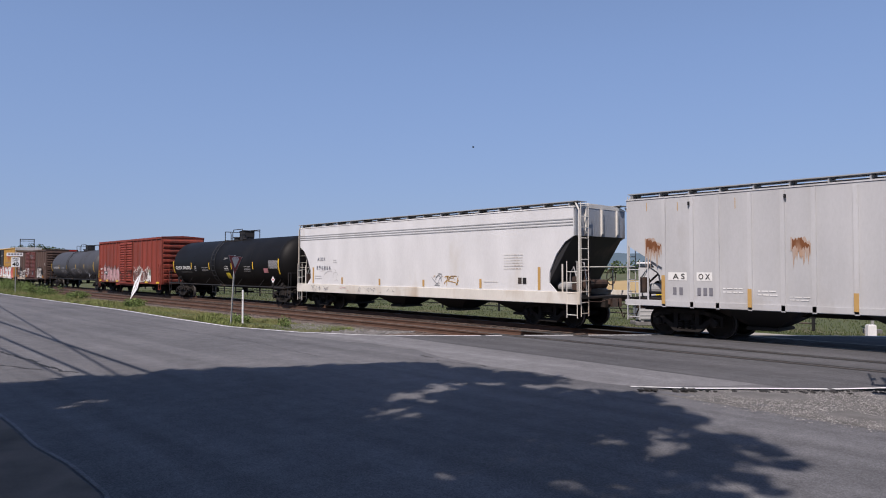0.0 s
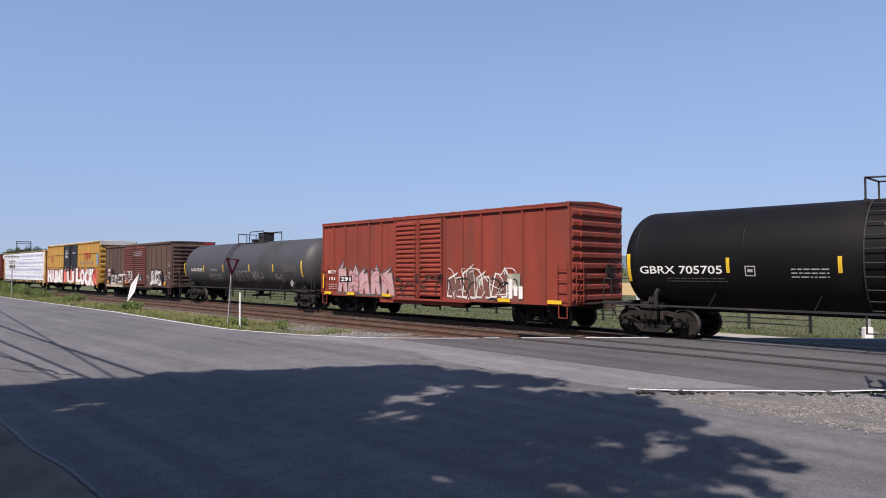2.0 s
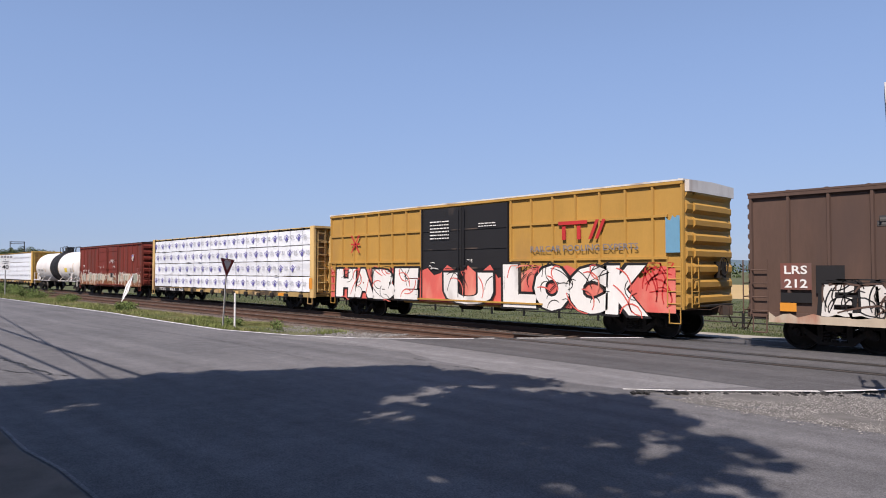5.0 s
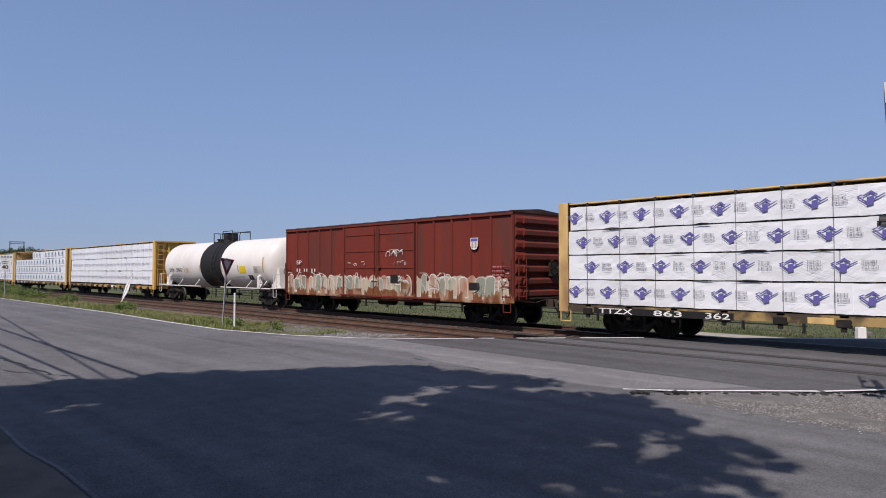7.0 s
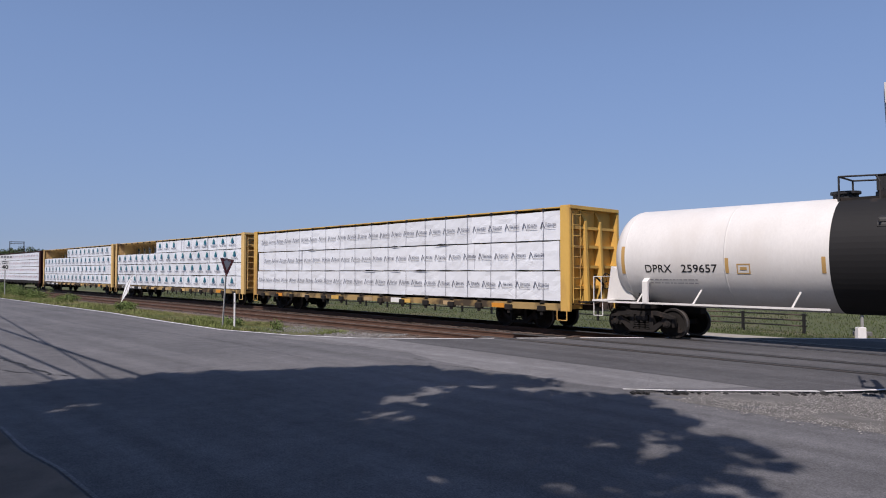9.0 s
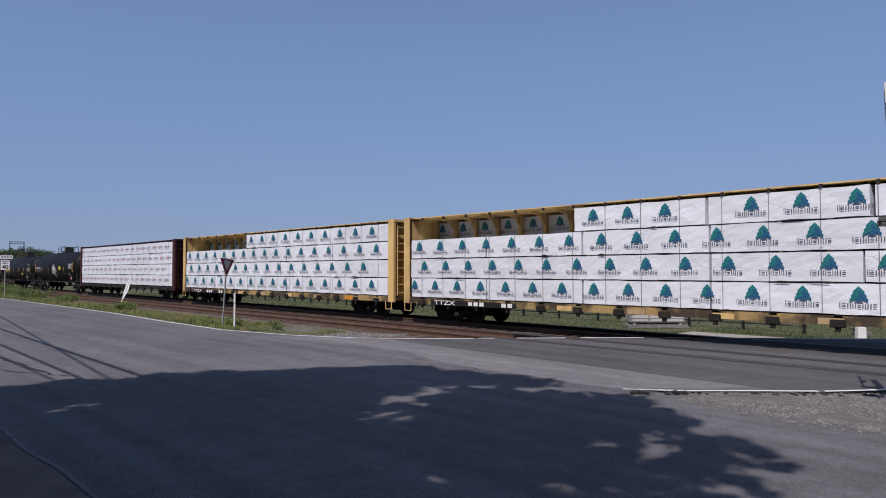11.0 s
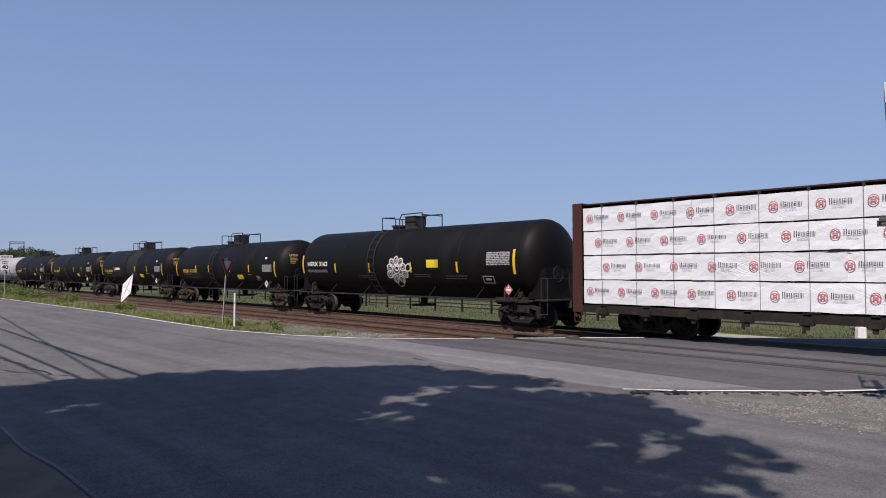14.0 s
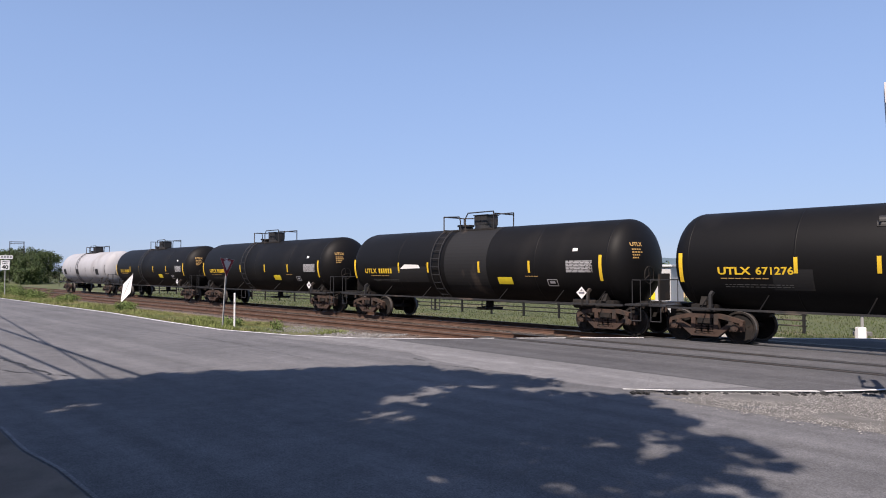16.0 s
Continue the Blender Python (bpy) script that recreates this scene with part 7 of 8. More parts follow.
# ---- plants ----
def blades(name, count, spot, heights, material, label, width=0.018, seed=1):
    """Grass as one object; spot gives the foot of a blade."""
    rng = random.Random(seed)
    vs, fs = [], []
    for _ in range(count):
        x, y, z, far = spot(rng)
        hgt = rng.uniform(*heights) * far
        a, lean, w = rng.random() * 6.3, rng.uniform(0.1, 0.6) * hgt, width * far * rng.uniform(0.7, 1.4)
        cx, cy, dx, dy = math.cos(a), math.sin(a), -math.sin(a), math.cos(a)
        b = len(vs)
        vs += [(x - dx * w, y - dy * w, z), (x + dx * w, y + dy * w, z), (x + cx * lean * 0.4 + dx * w * 0.7, y + cy * lean * 0.4 + dy * w * 0.7, z + hgt * 0.6),
               (x + cx * lean * 0.4 - dx * w * 0.7, y + cy * lean * 0.4 - dy * w * 0.7, z + hgt * 0.6), (x + cx * lean, y + cy * lean, z + hgt)]
        fs += [(b, b + 1, b + 2, b + 3), (b + 3, b + 2, b + 4)]
    me = bpy.data.meshes.new(name)
    me.from_pydata(vs, [], fs)
    me.materials.append(material)
    return tagged(new(name, me), label, "grass", kind="stuff")


def verge_z(x, y):
    e = edge_y(x)
    w = max(0.0, min(1.0, (y - e) / max(0.3, 14.0 - e)))
    return -0.03 + 0.10 * math.sin(w * 3.0) * min(1, abs(x + 16) / 12) - 0.18 * w + 0.05 * noise.noise(Vector((x * 0.5, y * 0.9, 2)))


def build_verge():
    bm = bmesh.new()
    xs = [-16.2 - 0.55 * k for k in range(60)] + [-49.5 - 3 * k for k in range(60)]
    rows = []
    for x in xs:
        e = edge_y(x)
        rows.append([bm.verts.new((x, e + (14.3 - e) * k / 8 - (0.05 if k == 0 else 0), verge_z(x, e + (14.3 - e) * k / 8) if k else -0.05)) for k in range(9)])
    for a, b in zip(rows, rows[1:]):
        for k in range(8):
            f = bm.faces.new((a[k], a[k + 1], b[k + 1], b[k]))
            f.material_index = 1 if a[0].co.x > -20.8 + 0.8 * math.sin(k * 2.1) else 0
    bmesh.ops.recalc_face_normals(bm, faces=bm.faces)
    structure("verge", bm, [M["ground"], M["gravel"]], "grassy verge between the road and the track", "verge")
    scatter_stones("verge_stones", M["gravel"], 1800, lambda r: (lambda x: (x, edge_y(x) + 0.1 + (14.0 - edge_y(x)) * r.random(), verge_z(x, 13) + 0.05))(-16.4 - 6.5 * r.random()), (0.02, 0.06), "grey gravel at the end of the verge")

    def spot(r):
        x = -19.5 - 75 * r.random() ** 1.9
        e = edge_y(x) + 0.15
        y = e + (14.2 - e) * r.random()
        if x > -24 and r.random() < 0.6:
            x -= 5
        far = 1.0 + max(0, (-x - 30) / 60)
        far *= 0.55 + 0.9 * max(0, noise.noise(Vector((x * 0.25, y * 0.7, 8))) + 0.3)
        return x, y, verge_z(x, y) - 0.02, far
    blades("verge_grass", 70000, spot, (0.05, 0.20), M["grass"], "uneven sunlit green and straw-coloured grass", 0.0055, 2)
    blades("roadside_grass", 3000, lambda r: (lambda x: (x, edge_y(x) + 0.05 + abs(r.gauss(0, 0.25)), -0.03, 1.0 + max(0, (-x - 30) / 60)))(-21.5 - 70 * r.random() ** 1.7), (0.05, 0.16), M["grass"], "short grass along the road edge", 0.014, 3)

    def back(r):
        x, y = -78 + 78 * r.random(), 24.0 + 32 * r.random() ** 1.8
        if x > -13 and y < 26.8:
            y += 2.9
        return x, y, -0.42, 1.0 + (y - 24) / 50
    blades("far_grass", 52000, back, (0.03, 0.10), M["meadow"], "rough grass beyond the tracks", 0.012, 4)


def leaf_cloud(rng, blobs, count, size, flat=1.0):
    """Many small leaves filling rough blobs of (x, y, z, radius)."""
    vs, fs = [], []
    weights = [b[3] ** 2 for b in blobs]
    for x, y, z, r in rng.choices(blobs, weights, k=count):
        d = Vector((rng.gauss(0, 1), rng.gauss(0, 1), rng.gauss(0, 1))).normalized() * r * rng.random() ** 0.45
        p = Vector((x, y, z)) + Vector((d.x, d.y, d.z * flat))
        q = Euler((rng.uniform(-1.2, 1.2), rng.uniform(-1.2, 1.2), rng.random() * 6.3)).to_matrix()
        s = size * rng.uniform(0.6, 1.4)
        b = len(vs)
        for u, w in ((-1, 0), (0, -0.5), (1, 0), (0, 0.5)):
            vs.append(tuple(p + q @ Vector((u * s, w * s, 0.12 * s * (u * u)))))
        fs.append((b, b + 1, b + 2, b + 3))
    return vs, fs


def tree(label, x, y, z, trunk_h, blobs, count, leaf, size=0.16, radius=0.25, name="tree", category="tree"):
    """A tapered trunk with limbs that reach into the clumps of its crown."""
    t = thing(name, label, category, m=pose(x, y, z))
    rng = random.Random(int(abs(x) * 10 + abs(y)))
    bm = bmesh.new()
    pts = [Vector((rng.uniform(-0.1, 0.1) * k, rng.uniform(-0.1, 0.1) * k, trunk_h * k / 4)) for k in range(5)]
    for k in range(4):
        rod(bm, pts[k], pts[k + 1], radius * (1 - k * 0.17), 10, radius * (1 - (k + 1) * 0.17))
    part("trunk", bm, M["bark"], t, smooth=True)
    for bx, by, bz, br in blobs[:14]:
        a = pts[rng.choice((2, 3, 4))]
        e = Vector((bx, by, bz))
        m = a.lerp(e, 0.5) + Vector((rng.uniform(-0.3, 0.3), rng.uniform(-0.3, 0.3), 0.2))
        bm = bmesh.new()
        rod(bm, a, m, radius * 0.42, 7, radius * 0.25)
        rod(bm, m, e, radius * 0.25, 7, radius * 0.08)
        part("limb", bm, M["bark"], t, smooth=True)
    vs, fs = leaf_cloud(rng, blobs, count, size)
    me = bpy.data.meshes.new("crown")
    me.from_pydata(vs, [], fs)
    me.materials.append(leaf)
    o = new("crown", me)
    o.parent = t
    return t


def build_trees():
    rng = random.Random(77)
    # the big tree whose shade lies on the road
    blobs = []
    cot = 1 / math.tan(radians(SUN_EL))
    sx, sy = -math.sin(sa) * cot, -math.cos(sa) * cot
    foot = Vector((-4.6, -5.6))
    rim = [(-14.5, 0.6), (-14.15, 2.5), (-13.95, 3.6), (-13.7, 4.9), (-13.05, 6.3), (-12.3, 7.8), (-11.7, 8.85), (-10.9, 9.45), (-9.9, 9.75), (-8.3, 10.15), (-7.1, 9.8), (-5.95, 9.75),
           (-4.6, 8.95), (-3.7, 8.5), (-2.75, 7.6), (-2.4, 6.2), (-2.6, 3.0), (-4.6, -0.5), (-9.0, -1.6), (-13.0, -1.0)]

    def inside(x, y):
        hit = False
        for (x0, y0), (x1, y1) in zip(rim, rim[1:] + rim[:1]):
            if (y0 > y) != (y1 > y) and x < x0 + (x1 - x0) * (y - y0) / (y1 - y0):
                hit = not hit
        return hit

    def open_place(x, y):
        """How thin the crown is where its shade falls: a long gap, and a loose side full of flecks of sun."""
        gap = 0.0
        for (x0, y0), (x1, y1) in zip(((-7.4, 5.8), (-8.0, 6.7), (-8.7, 7.9), (-8.2, 8.9)), ((-8.0, 6.7), (-8.7, 7.9), (-8.2, 8.9), (-7.3, 9.7))):
            f = max(0.0, min(1.0, ((x - x0) * (x1 - x0) + (y - y0) * (y1 - y0)) / ((x1 - x0) ** 2 + (y1 - y0) ** 2)))
            d = math.hypot(x - x0 - f * (x1 - x0), y - y0 - f * (y1 - y0))
            gap = max(gap, 1.0 - d / 0.70)
        loose = max(0.0, min(1.0, (x + 5.6) / 2.5)) * max(0.0, min(1.0, (y - 3.0) / 2.0))
        n = noise.noise(Vector((x * 1.1, y * 1.5, 4.2))) + 0.7 * noise.noise(Vector((x * 2.6, y * 3.2, 1.7)))
        return max(gap * 0.68 + 0.6 * n, loose * 0.46 + n * (0.13 + 0.62 * loose))
    gx = -15.0
    while gx < -2.0:
        gy = -2.0
        while gy < 10.4:
            x, y = gx + rng.uniform(-0.16, 0.16), gy + rng.uniform(-0.16, 0.16)
            if inside(x, y):
                thinness = open_place(x, y)
                for _ in range(2):
                    if rng.random() > min(0.78, (thinness - 0.22) * 2.2):
                        z = rng.uniform(9.0, 15.0)
                        blobs.append((x - sx * z - foot.x, y - sy * z - foot.y, z, rng.uniform(0.16, 0.28) if thinness > 0.12 else rng.uniform(0.34, 0.5)))
            gy += 0.34
        gx += 0.34
    rng.shuffle(blobs)
    tree("broad leafy roadside tree that shades the road", foot.x, foot.y, 0, 9.5, blobs, 110000, M["leaf"], 0.125, 0.38)
    # trees and bushes where the line recedes
    for x, y, hgt, w in ((-158, 31, 7.6, 3.4), (-149, 31, 5.6, 3.0), (-155, 36, 6.6, 3.2), (-168, 36, 7.8, 3.8), (-178, 33, 7.0, 4.0), (-143, 30, 3.4, 2.2)):
        bl = [(rng.uniform(-w, w) * 0.75, rng.uniform(-w, w) * 0.75, hgt * rng.uniform(0.06, 0.92), rng.uniform(0.6, 1.2)) for _ in range(46)]
        tree("dense green deciduous tree beside the line", x, y, -0.42, hgt * 0.75, bl, 10500, M["leaf"], 0.135, 0.18)
    # unseen trees behind the camera, added to cut sky light in the shade
    for x, y, hgt, w in ((7, -10, 11.5, 4.6), (-17, -14, 12.0, 5.0), (-4, -17, 13.0, 5.5), (17, -6, 9.5, 4.2), (-30, -17, 12.0, 5.0), (-43, -18, 12.5, 5.0), (-57, -19, 12.0, 5.2), (-10, -19, 14.0, 5.5), (-23, -20, 14.0, 5.5), (8, -21, 13.0, 5.5), (-72, -20, 12.0, 5.2)):
        bl = [(rng.uniform(-w, w) * 0.8, rng.uniform(-w, w) * 0.8, hgt * rng.uniform(0.22, 0.92), rng.uniform(0.9, 1.6)) for _ in range(40)]
        tree("tall leafy tree out of view, added to block sky light", x, y, -0.2, hgt * 0.75, bl, 5200, M["leaf"], 0.40, 0.3)
    # young conifers by the field
    for x, y, hgt in ((-13.4, 48.5, 2.5), (-10.6, 50.5, 2.9), (-14.6, 45.5, 1.9), (-11.7, 46.5, 1.6)):
        bl = [(math.cos(k * 2.4) * (1 - k / 40) * 0.55, math.sin(k * 2.4) * (1 - k / 40) * 0.55, 0.25 + hgt * k / 41, 0.44 * (1.05 - k / 42)) for k in range(40)]
        tree("small dark green conifer", x, y, -0.42, hgt * 0.95, bl, 7000, M["conifer"], 0.10, 0.07, name="conifer", category="conifer")
    # shrubs in the verge
    for x, y, hgt, w, n in ((-62, 12.3, 1.0, 1.8, 1500), (-57, 12.7, 0.8, 1.4, 1200), (-68, 12.6, 1.1, 2.0, 1500), (-75, 13.0, 1.2, 2.4, 1500), (-37.2, 12.3, 0.45, 0.8, 700), (-20.9, 11.9, 0.40, 0.16, 120), (-51, 12.9, 0.5, 1.0, 700), (-24.5, 12.0, 0.3, 0.4, 240)):
        vs, fs = leaf_cloud(rng, [(x + rng.uniform(-w, w), y + rng.uniform(-0.6, 0.6) * min(1, w), hgt * rng.uniform(0.15, 0.7), 0.3 * hgt + 0.08) for _ in range(18)], int(n * 2.2), 0.04)
        me = bpy.data.meshes.new("shrub")
        me.from_pydata(vs, [], fs)
        me.materials.append(M["weed"])
        tagged(new("shrub", me), "low green weedy shrub in the verge", "shrub", "verge shrubs")
    # far woods
    vs, fs = leaf_cloud(rng, [(x := -420 + 900 * rng.random(), 235 + 40 * rng.random() + 0.15 * abs(x), 2.2 + rng.uniform(-1.5, 1.6), 2.6) for _ in range(700)], 26000, 0.7)
    me = bpy.data.meshes.new("far_woods")
    me.from_pydata(vs, [], fs)
    me.materials.append(M["leaf"])
    tagged(new("far_woods", me), "distant hedgerow and woods beyond the field", "woods", kind="stuff")


# ---- signs, signals and other things ----
def build_signs():
    s = thing("yield_sign", "red and white triangular yield sign on a leaning steel post", "road sign", m=pose(-23.9, 11.33, -0.05) @ pose(0, 0, 0, 0, 0, 46.5) @ pose(0, 0, 0, 0, 4.5, 68))
    bm = bmesh.new()
    prism(bm, [(-0.03, -0.02), (0.03, -0.02), (0.03, 0.0), (0.015, 0.0), (0.012, 0.025), (-0.012, 0.025), (-0.015, 0.0), (-0.03, 0.0)], "z", -0.2, 2.62)
    part("post", bm, M["post_steel"], s)

    def tri(r, zc):
        return [(-r * 0.866, zc + r * 0.5), (0, zc - r), (r * 0.866, zc + r * 0.5)]
    bm = bmesh.new()
    prism(bm, tri(0.46, 2.36), "y", -0.032, -0.024)
    p = part("plate", bm, M["sign_red"], s)
    bm = bmesh.new()
    prism(bm, tri(0.235, 2.37), "y", -0.038, -0.033)
    part("plate_centre", bm, M["sign_dull"], p, "white centre")
    bm = bmesh.new()
    a, b = tri(0.46, 2.36), tri(0.445, 2.36)
    for k in range(3):
        j = (k + 1) % 3
        patch(bm, [a[k], a[j], b[j], b[k]], -0.036)
    part("plate_border", bm, M["sign_dull"], p, "thin white border")
    word("lettering", "YIELD", -0.17, 0.17, 2.48, 2.55, -0.0365, M["sign_white"], p, 0.02)

    d = thing("delineator_post", "slim white roadside marker post", "marker post", m=pose(-23.12, 11.42, -0.06))
    bm = bmesh.new()
    box(bm, -0.045, 0.045, -0.02, 0.02, -0.2, 1.33, 0.012)
    part("post", bm, M["sign_white"], d)
    bm = bmesh.new()
    box(bm, -0.04, 0.04, -0.026, -0.021, 0.95, 1.0)
    part("band", bm, M["post_steel"], d)

    s = thing("speed_sign", "white speed limit sign on a steel post", "road sign", m=pose(-62.6, 11.5, -0.05, 0, 0, 74))
    bm = bmesh.new()
    rod(bm, (0, 0, -0.2), (0, 0, 3.5), 0.035, 8)
    part("post", bm, M["post_steel"], s)
    bm = bmesh.new()
    box(bm, -0.30, 0.30, -0.05, -0.04, 2.22, 2.98, 0.004)
    p = part("plate", bm, M["sign_white"], s)
    word("lettering", "40", -0.22, 0.22, 2.28, 2.60, -0.055, M["black_ink"], p, 0.03)
    word("lettering", "SPEED", -0.22, 0.22, 2.82, 2.92, -0.055, M["black_ink"], p, 0.02)
    word("lettering", "LIMIT", -0.19, 0.19, 2.67, 2.77, -0.055, M["black_ink"], p, 0.02)
    bm = bmesh.new()
    box(bm, -0.62, 0.50, -0.05, -0.04, 3.08, 3.36, 0.004)
    p = part("upper_plate", bm, M["sign_white"], s)
    marks("plate_print", p, M["grey_ink"], lambda b: [oblong(b, -0.5 + k * 0.2, -0.36 + k * 0.2, 3.18, 3.30, -0.055) for k in range(5)])

    s = thing("flapping_sign", "diamond warning sign, white back and red face, twisting on its stake", "road sign")
    bm = bmesh.new()
    prism(bm, [(0, -0.86), (0.86, 0), (0, 0.86), (-0.86, 0)], "y", -0.006, 0.0)
    part("sheet_back", bm, M["sign_white"], s)
    bm = bmesh.new()
    prism(bm, [(0, -0.85), (0.85, 0), (0, 0.85), (-0.85, 0)], "y", 0.001, 0.006)
    part("sheet_face", bm, M["flap_red"], s, "red face")
    bm = bmesh.new()
    rod(bm, (0, -0.015, -1.2), (0, -0.015, 0.88), 0.016, 6)
    rod(bm, (-0.84, -0.018, 0), (0.84, -0.018, 0), 0.014, 6)
    part("brace", bm, M["post_steel"], s)
    MOVERS["flap"] = s

    def signal(label, m, tall):
        c = thing("crossing_signal", label, "crossing signal", "crossing signals", m=m)
        bm = bmesh.new()
        rod(bm, (0, 0, 0), (0, 0, tall), 0.06, 12)
        part("mast", bm, M["post_steel"], c)
        bm = bmesh.new()
        prism(bm, [(-0.3, -0.3), (0.3, -0.3), (0.3, 0.3), (-0.3, 0.3)], "z", -0.4, 0.03)
        part("footing", bm, M["gravel"], c)
        for sg in (-1, 1):
            bm = bmesh.new()
            box(bm, -0.61, 0.61, -0.012, 0.012, -0.115, 0.115)
            b = part("crossbuck_board", bm, M["sign_dull"], c, m=pose(0, -0.20 - 0.03 * (sg > 0), tall - 0.35, 0, 48 * sg, 0))
        bm = bmesh.new()
        rod(bm, (-0.62, -0.08, 2.72), (0.62, -0.08, 2.72), 0.035, 8)
        part("cross_arm", bm, M["hopper_dark"], c)
        for sg in (-1, 1):
            bm = bmesh.new()
            rod(bm, (sg * 0.55, -0.13, 2.72), (sg * 0.55, -0.15, 2.72), 0.20, 24)
            l = part("light_backing", bm, M["hopper_dark"], c)
            bm = bmesh.new()
            for k in range(9):
                a0, a1 = math.radians(k * 20), math.radians((k + 1) * 20)
                q = [(sg * 0.55 + 0.085 * math.cos(a), y, 2.72 + 0.085 * math.sin(a)) for a, y in ((a0, -0.15), (a1, -0.15), (a1, -0.36), (a0, -0.36))]
                r = [(sg * 0.55 + 0.076 * math.cos(a), y, 2.72 + 0.076 * math.sin(a)) for a, y in ((a0, -0.15), (a1, -0.15), (a1, -0.36), (a0, -0.36))]
                v, w = [bm.verts.new(p) for p in q], [bm.verts.new(p) for p in r]
                bm.faces.new(v)
                bm.faces.new(w[::-1])
                bm.faces.new((v[2], v[3], w[3], w[2]))
            bmesh.ops.remove_doubles(bm, verts=bm.verts, dist=0.001)
            part("hood", bm, M["hopper_dark"], l)
            bm = bmesh.new()
            lathe_x(bm, [(0.0, 0.0), (0.02, 0.04), (0.0, 0.075)], 20)
            part("lens", bm, M["sign_red"], l, "dark red lens", m=pose(sg * 0.55, -0.17, 2.72, 0, 0, -90))
        bm = bmesh.new()
        box(bm, -0.16, 0.16, -0.12, 0.14, 0.7, 1.3, 0.03)
        part("relay_box", bm, M["cabinet_grey"], c)
        return c
    signal("grey crossing signal mast with white crossbuck and hooded lights", pose(-2.34, 11.22, 0.02, 0, 0, -75), 4.65)
    signal("crossing signal mast beyond the tracks with its crossbuck edge-on", pose(-7.75, 29.6, -0.3, 0, 0, 110), 4.45)

    c = thing("equipment_box", "low grey metal equipment box on a concrete base", "equipment box", m=pose(-15.2, 27.3, -0.42, 0, 0, 46))
    bm = bmesh.new()
    box(bm, -1.3, 1.3, -0.55, 0.55, 0.0, 0.16, 0.02)
    part("base", bm, M["gravel"], c)
    bm = bmesh.new()
    box(bm, -1.18, 1.18, -0.45, 0.45, 0.24, 0.92, 0.03)
    part("housing", bm, M["cabinet_grey"], c)
    bm = bmesh.new()
    box(bm, -1.24, 1.24, -0.5, 0.5, 0.92, 0.97, 0.015)
    part("lid", bm, M["shelter_grey"], c)
    for k in range(3):
        bm = bmesh.new()
        box(bm, -1.1 + k * 0.76, -0.42 + k * 0.76, -0.465, -0.452, 0.30, 0.86, 0.004)
        part("door_panel", bm, M["shelter_grey"], c)
    for z in (0.44, 0.62, 0.78):
        bm = bmesh.new()
        box(bm, -1.16, 1.16, -0.482, -0.466, z - 0.02, z + 0.02)
        part("slat", bm, M["cabinet_grey"], c)
    for x in (-1.0, 1.0):
        for y in (-0.35, 0.35):
            bm = bmesh.new()
            box(bm, x - 0.06, x + 0.06, y - 0.06, y + 0.06, 0.14, 0.26)
            part("foot", bm, M["post_steel"], c)

    c = thing("marker_box", "small white junction box on a short stand", "junction box", m=pose(-6.75, 25.6, -0.42, 0, 0, 46))
    bm = bmesh.new()
    box(bm, -0.14, 0.14, -0.10, 0.10, 0.22, 0.62, 0.02)
    part("housing", bm, M["sign_white"], c)
    bm = bmesh.new()
    for x in (-0.11, 0.11):
        box(bm, x - 0.02, x + 0.02, -0.05, 0.05, 0.0, 0.23)
    box(bm, -0.3, 0.3, -0.2, 0.2, -0.05, 0.06, 0.02)
    part("stand", bm, M["gravel"], c)

    c = thing("signal_bungalow", "grey corrugated metal equipment shelter beside the line", "equipment shelter", m=pose(-17.1, 31.0, -0.42, 0, 0, 10))
    bm = bmesh.new()
    box(bm, -1.0, 1.0, -1.0, 1.0, 0.1, 2.68, 0.02)
    part("wall", bm, M["shelter_grey"], c)
    for k in range(9):
        bm = bmesh.new()
        box(bm, -0.96 + k * 0.235, -0.92 + k * 0.235, -1.03, -1.0, 0.15, 2.5)
        part("wall_rib", bm, M["shelter_grey"], c)
    bm = bmesh.new()
    box(bm, -1.08, 1.08, -1.1, 1.1, 2.68, 2.80, 0.03)
    part("roof", bm, M["hopper_white"], c)
    marks("notice", c, M["placard_yellow"], lambda b: oblong(b, -0.1, 0.25, 1.1, 1.45, -1.035))
    marks("notice", c, M["sign_white"], lambda b: oblong(b, 0.5, 0.85, 1.0, 1.5, -1.035))
    bm = bmesh.new()
    box(bm, -1.5, 1.5, -1.2, 1.2, -0.1, 0.1, 0.02)
    part("base", bm, M["gravel"], c)

    f = thing("pipe_fence", "low black metal rail fence along the grass", "fence", m=pose(0, 28.9, -0.42))
    for z in (0.30, 0.52, 0.74):
        bm = bmesh.new()
        rod(bm, (-95, 0, z), (-9.5, 0, z), 0.03, 8)
        part("fence_rail", bm, M["fence_black"], f)
    post = None
    for k in range(36):
        m = pose(-9.6 - 2.4 * k, 0.0, 0.0)
        if post is None:
            bm = bmesh.new()
            box(bm, -0.05, 0.05, -0.05, 0.05, -0.1, 0.80, 0.008)
            post = part("fence_post", bm, M["fence_black"], f, m=m)
        else:
            again("fence_post", post, f, m)

    # overhead line beside the road
    for x, y in ((-78, 1.2), (24, -3.2)):
        c = thing("utility_pole", "weathered wooden utility pole with cross-arm", "utility pole", "utility poles", m=pose(x, y, -0.1))
        bm = bmesh.new()
        rod(bm, (0, 0, 0), (0, 0, 9.5), 0.16, 12, 0.11)
        part("pole", bm, M["bark"], c)
        bm = bmesh.new()
        box(bm, -0.06, 0.06, -3.8, 3.8, 8.0, 8.15, 0.01)
        part("cross_arm", bm, M["bark"], c)
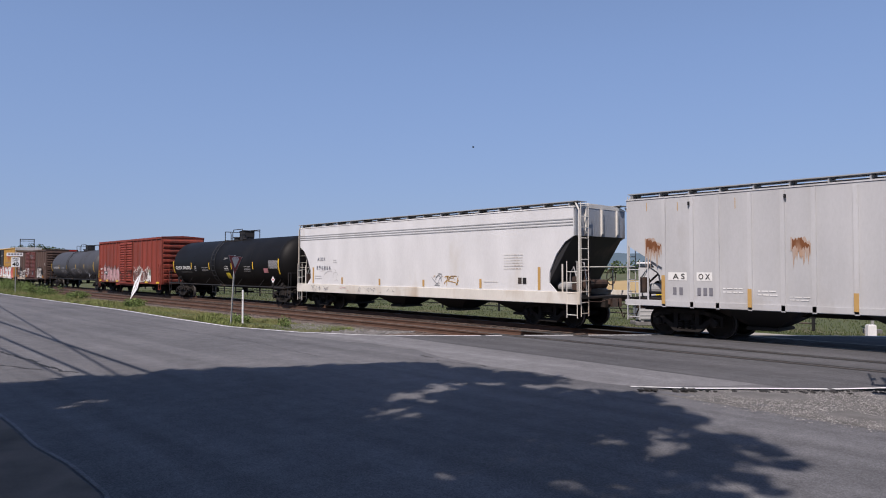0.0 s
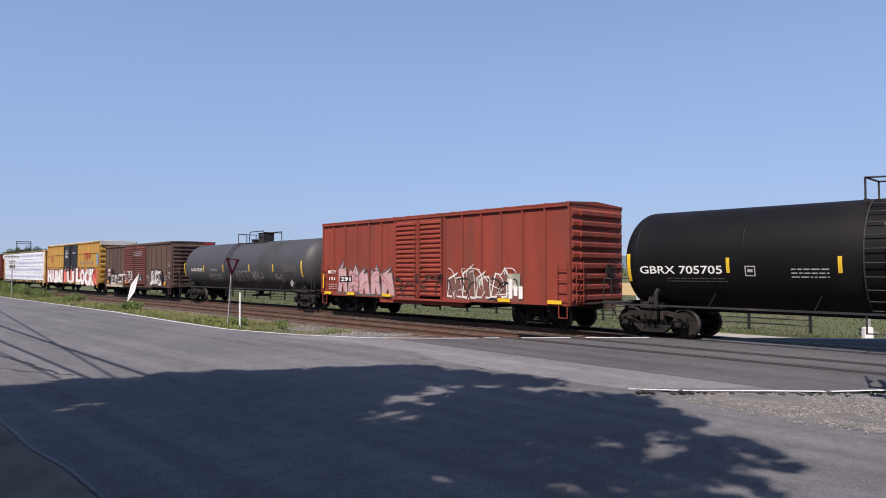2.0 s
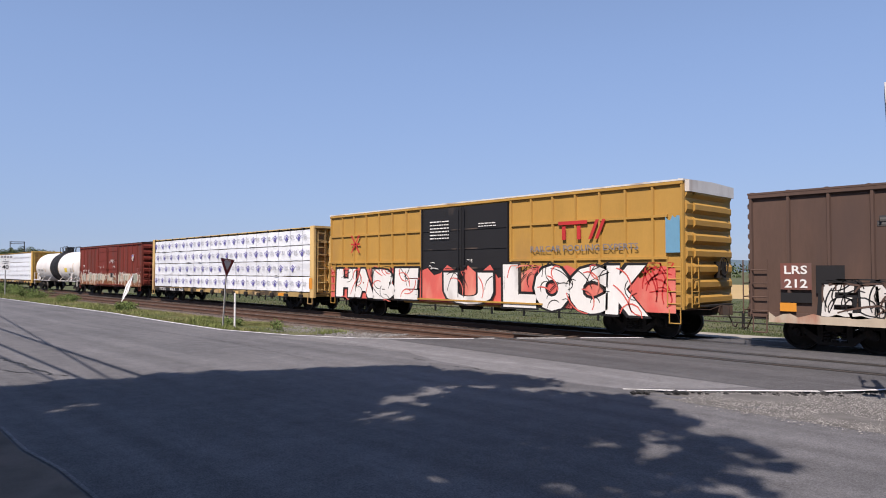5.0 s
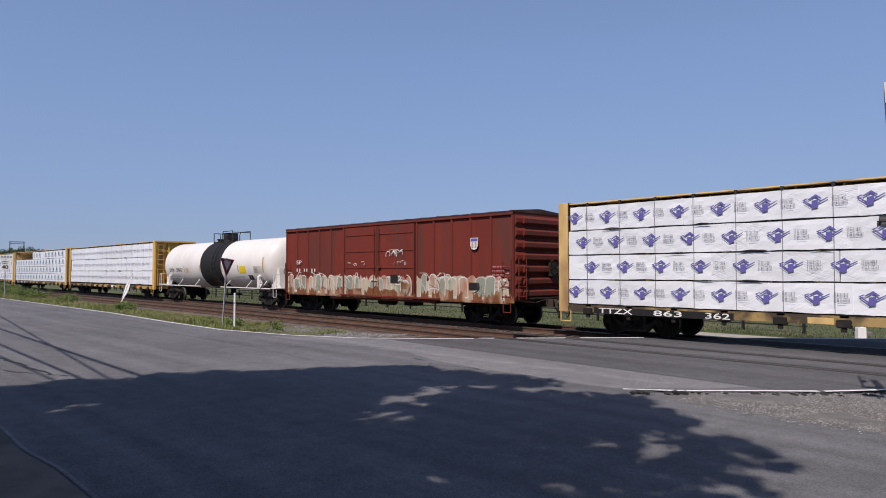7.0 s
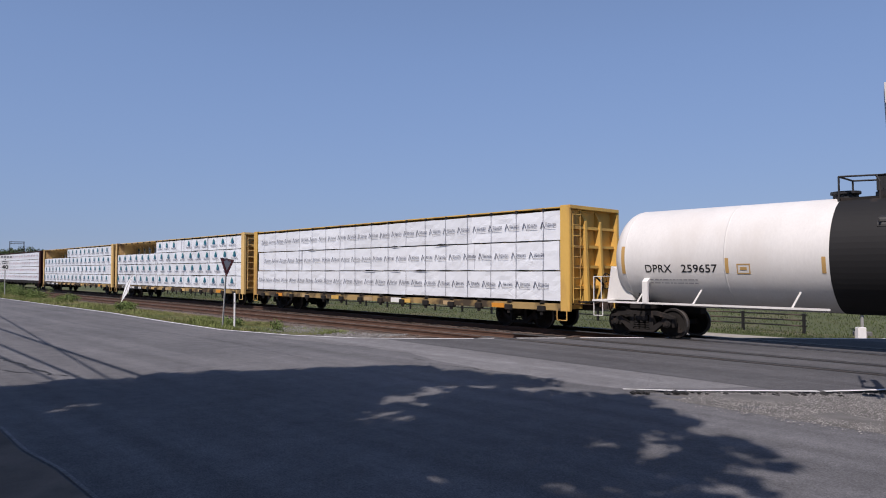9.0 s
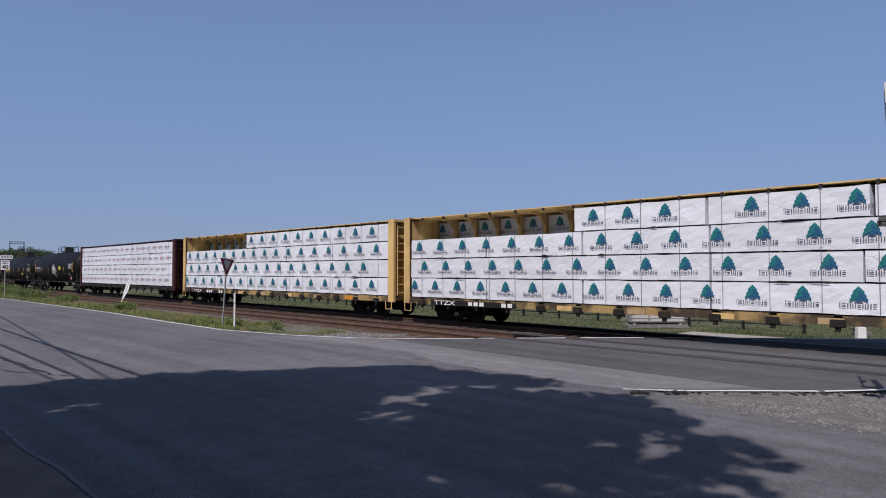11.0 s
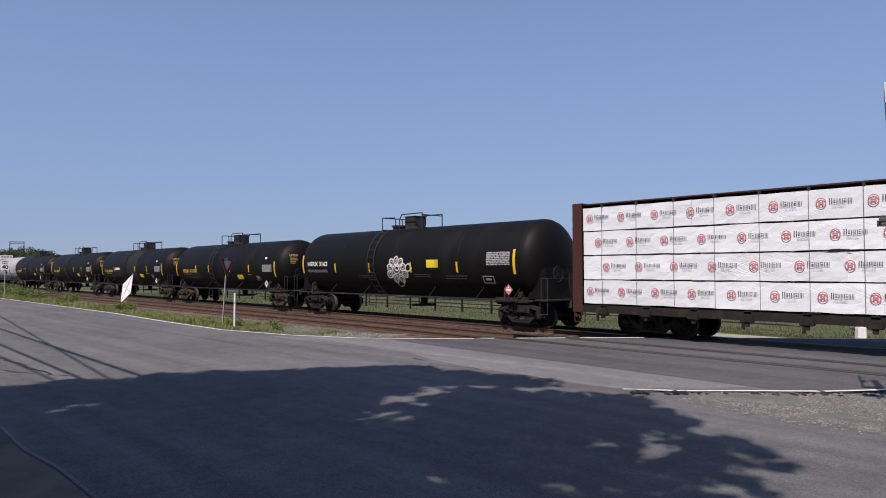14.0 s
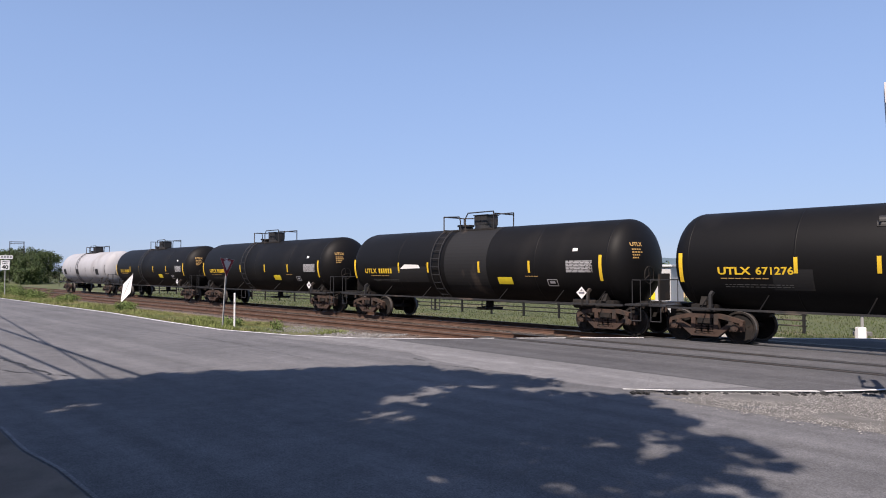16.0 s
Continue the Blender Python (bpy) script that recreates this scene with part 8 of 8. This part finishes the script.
    for y0, slope, r in ((4.30, -0.0996, 0.030), (4.86, -0.0175, 0.050), (3.90, -0.015, 0.042), (3.47, -0.002, 0.030)):
        bm = bmesh.new()
        pts = []
        for k in range(25):
            x, z = -78 + 102 * k / 24, 8.1 - 0.5 * math.sin(math.pi * k / 24)
            pts.append((x, y0 + slope * (x - 0.29 * z + 14) - 0.756 * z, z))
        bars(bm, pts, r, 6)
        tagged(part("overhead_cable", bm, M["fence_black"]), "black overhead cable between utility poles", "cable", "overhead cables")

    b = thing("bird", "small dark bird in flight", "bird")
    bm = bmesh.new()
    lathe_x(bm, [(-0.11, 0.0), (-0.07, 0.025), (0.0, 0.035), (0.07, 0.025), (0.10, 0.014), (0.13, 0.0)], 10)
    part("body", bm, M["black_ink"], b)
    for sg in (-1, 1):
        bm = bmesh.new()
        prism(bm, [(-0.05, 0), (0.05, 0), (0.03, sg * 0.12), (-0.04, sg * 0.22), (-0.07, sg * 0.12)], "z", -0.008, 0.008)
        part("wing", bm, M["black_ink"], b, m=pose(0, 0, 0.02, sg * 28, 0, 0))
    MOVERS["bird"] = b


def build_distance():
    bm = bmesh.new()
    sheet(bm, [(-62, 60), (70, 60), (90, 122), (-75, 122)], -0.40)
    structure("wheat_field", bm, M["field"], "ripe straw-coloured field", "field")
    bm = bmesh.new()
    n = 160
    lo, hi = [], []
    for k in range(n + 1):
        x, y = -1900 * math.cos(math.radians(180 * k / n)), 900 + 900 * math.sin(math.radians(180 * k / n))
        hgt = 34 + 26 * noise.noise(Vector((k * 0.07, 0, 0))) + 5 * noise.noise(Vector((k * 0.5, 3, 0)))
        lo.append(bm.verts.new((x, y - 120, -2)))
        hi.append(bm.verts.new((x, y, hgt)))
    for k in range(n):
        bm.faces.new((lo[k], lo[k + 1], hi[k + 1], hi[k]))
    structure("hills", bm, M["far_hill"], "low blue hazy hills on the horizon", "hills")
    for x, y, rz, half, hgt in ((-30, 505, 4, 110, 11.0), (-300, 118, 20, 22, 9.0)):
        c = thing("warehouse", "long low white warehouse in the distance", "warehouse", m=pose(x, y, -0.42, 0, 0, rz))
        bm = bmesh.new()
        box(bm, -half, half, -15, 15, 0, hgt - 0.8)
        part("wall", bm, M["hopper_grey"], c)
        bm = bmesh.new()
        box(bm, -half - 0.5, half + 0.5, -15.5, 15.5, hgt - 0.8, hgt + 1.0)
        part("roof", bm, M["sign_white"], c)
        for k in range(12):
            bm = bmesh.new()
            u = -half + 2 * half * (k + 0.5) / 12
            box(bm, u - half * 0.04, u + half * 0.04, -15.1, -15.0, 0.2, 4.2)
            part("loading_door", bm, M["cabinet_grey"], c)
    c = thing("line_gantry", "thin steel gantry over the line", "gantry", m=pose(-154.5, 30.3, -0.42, 0, 0, 70))
    for u in (-1.2, 1.2):
        bm = bmesh.new()
        rod(bm, (u, 0, 0), (u, 0, 8.3), 0.07, 8)
        part("leg", bm, M["soot"], c)
    bm = bmesh.new()
    rod(bm, (-1.3, 0, 8.25), (1.3, 0, 8.25), 0.07, 8)
    rod(bm, (-1.3, 0, 7.9), (1.3, 0, 7.9), 0.05, 8)
    part("beam", bm, M["soot"], c)


MOVERS = {}
build_ground()
build_tracks()
build_verge()
build_signs()
build_distance()
build_hoppers()
build_tanks()
build_boxes()
build_lumber()
build_trees()


def motions():
    """Everything that moves: the train, its wheels, the twisting sign and the bird."""
    for car, x in TRAIN:
        walk(car, [(t, pose(x + SPEED * t, TRACK_Y, 0.012)) for t in (0.0, 8.0, 16.0)])
    turn = math.degrees(SPEED / 0.457)
    for wheel, a in WHEELS:
        walk(wheel, [(k / FPS, pose(a, 0, 0.457, 0, (turn * k / FPS) % 360, 0)) for k in range(16 * FPS + 1)])
    flap = [(0.0, 76), (0.5, 77), (1.0, 68), (1.5, 60), (1.8, 70), (2.2, 75), (3.0, 75), (4.2, 77), (6.3, 76), (7.5, 78), (9.0, 76), (11.3, 78), (13.0, 80), (13.6, 78), (14.0, 67), (14.2, 74), (14.3, 85), (14.4, 91), (14.5, 106), (14.6, 107), (14.7, 100), (14.8, 93), (15.0, 70), (15.3, 60), (15.6, 63), (16.0, 68)]
    walk(MOVERS["flap"], [(t, pose(-38.05, 12.6, 1.13, 0, 0, HEADING) @ pose(0, 0, 0, 0, 22.5, 0) @ pose(0, 0, 0, 0, 0, 24.6 - a - (7 if a < 90 else 0))) for t, a in flap])
    walk(MOVERS["bird"], [(t, pose(x - 1.04, y - 1.1, z - 0.75, -8, -30, 60)) for t, x, y, z in ((0.0, -40.9, 43.7, 13.6), (0.5, -39.9, 44.8, 16.8), (1.0, -37.5, 46.8, 20.9), (2.0, -33.5, 51.0, 29.0), (16.0, 60.0, 150.0, 120.0))])


motions()
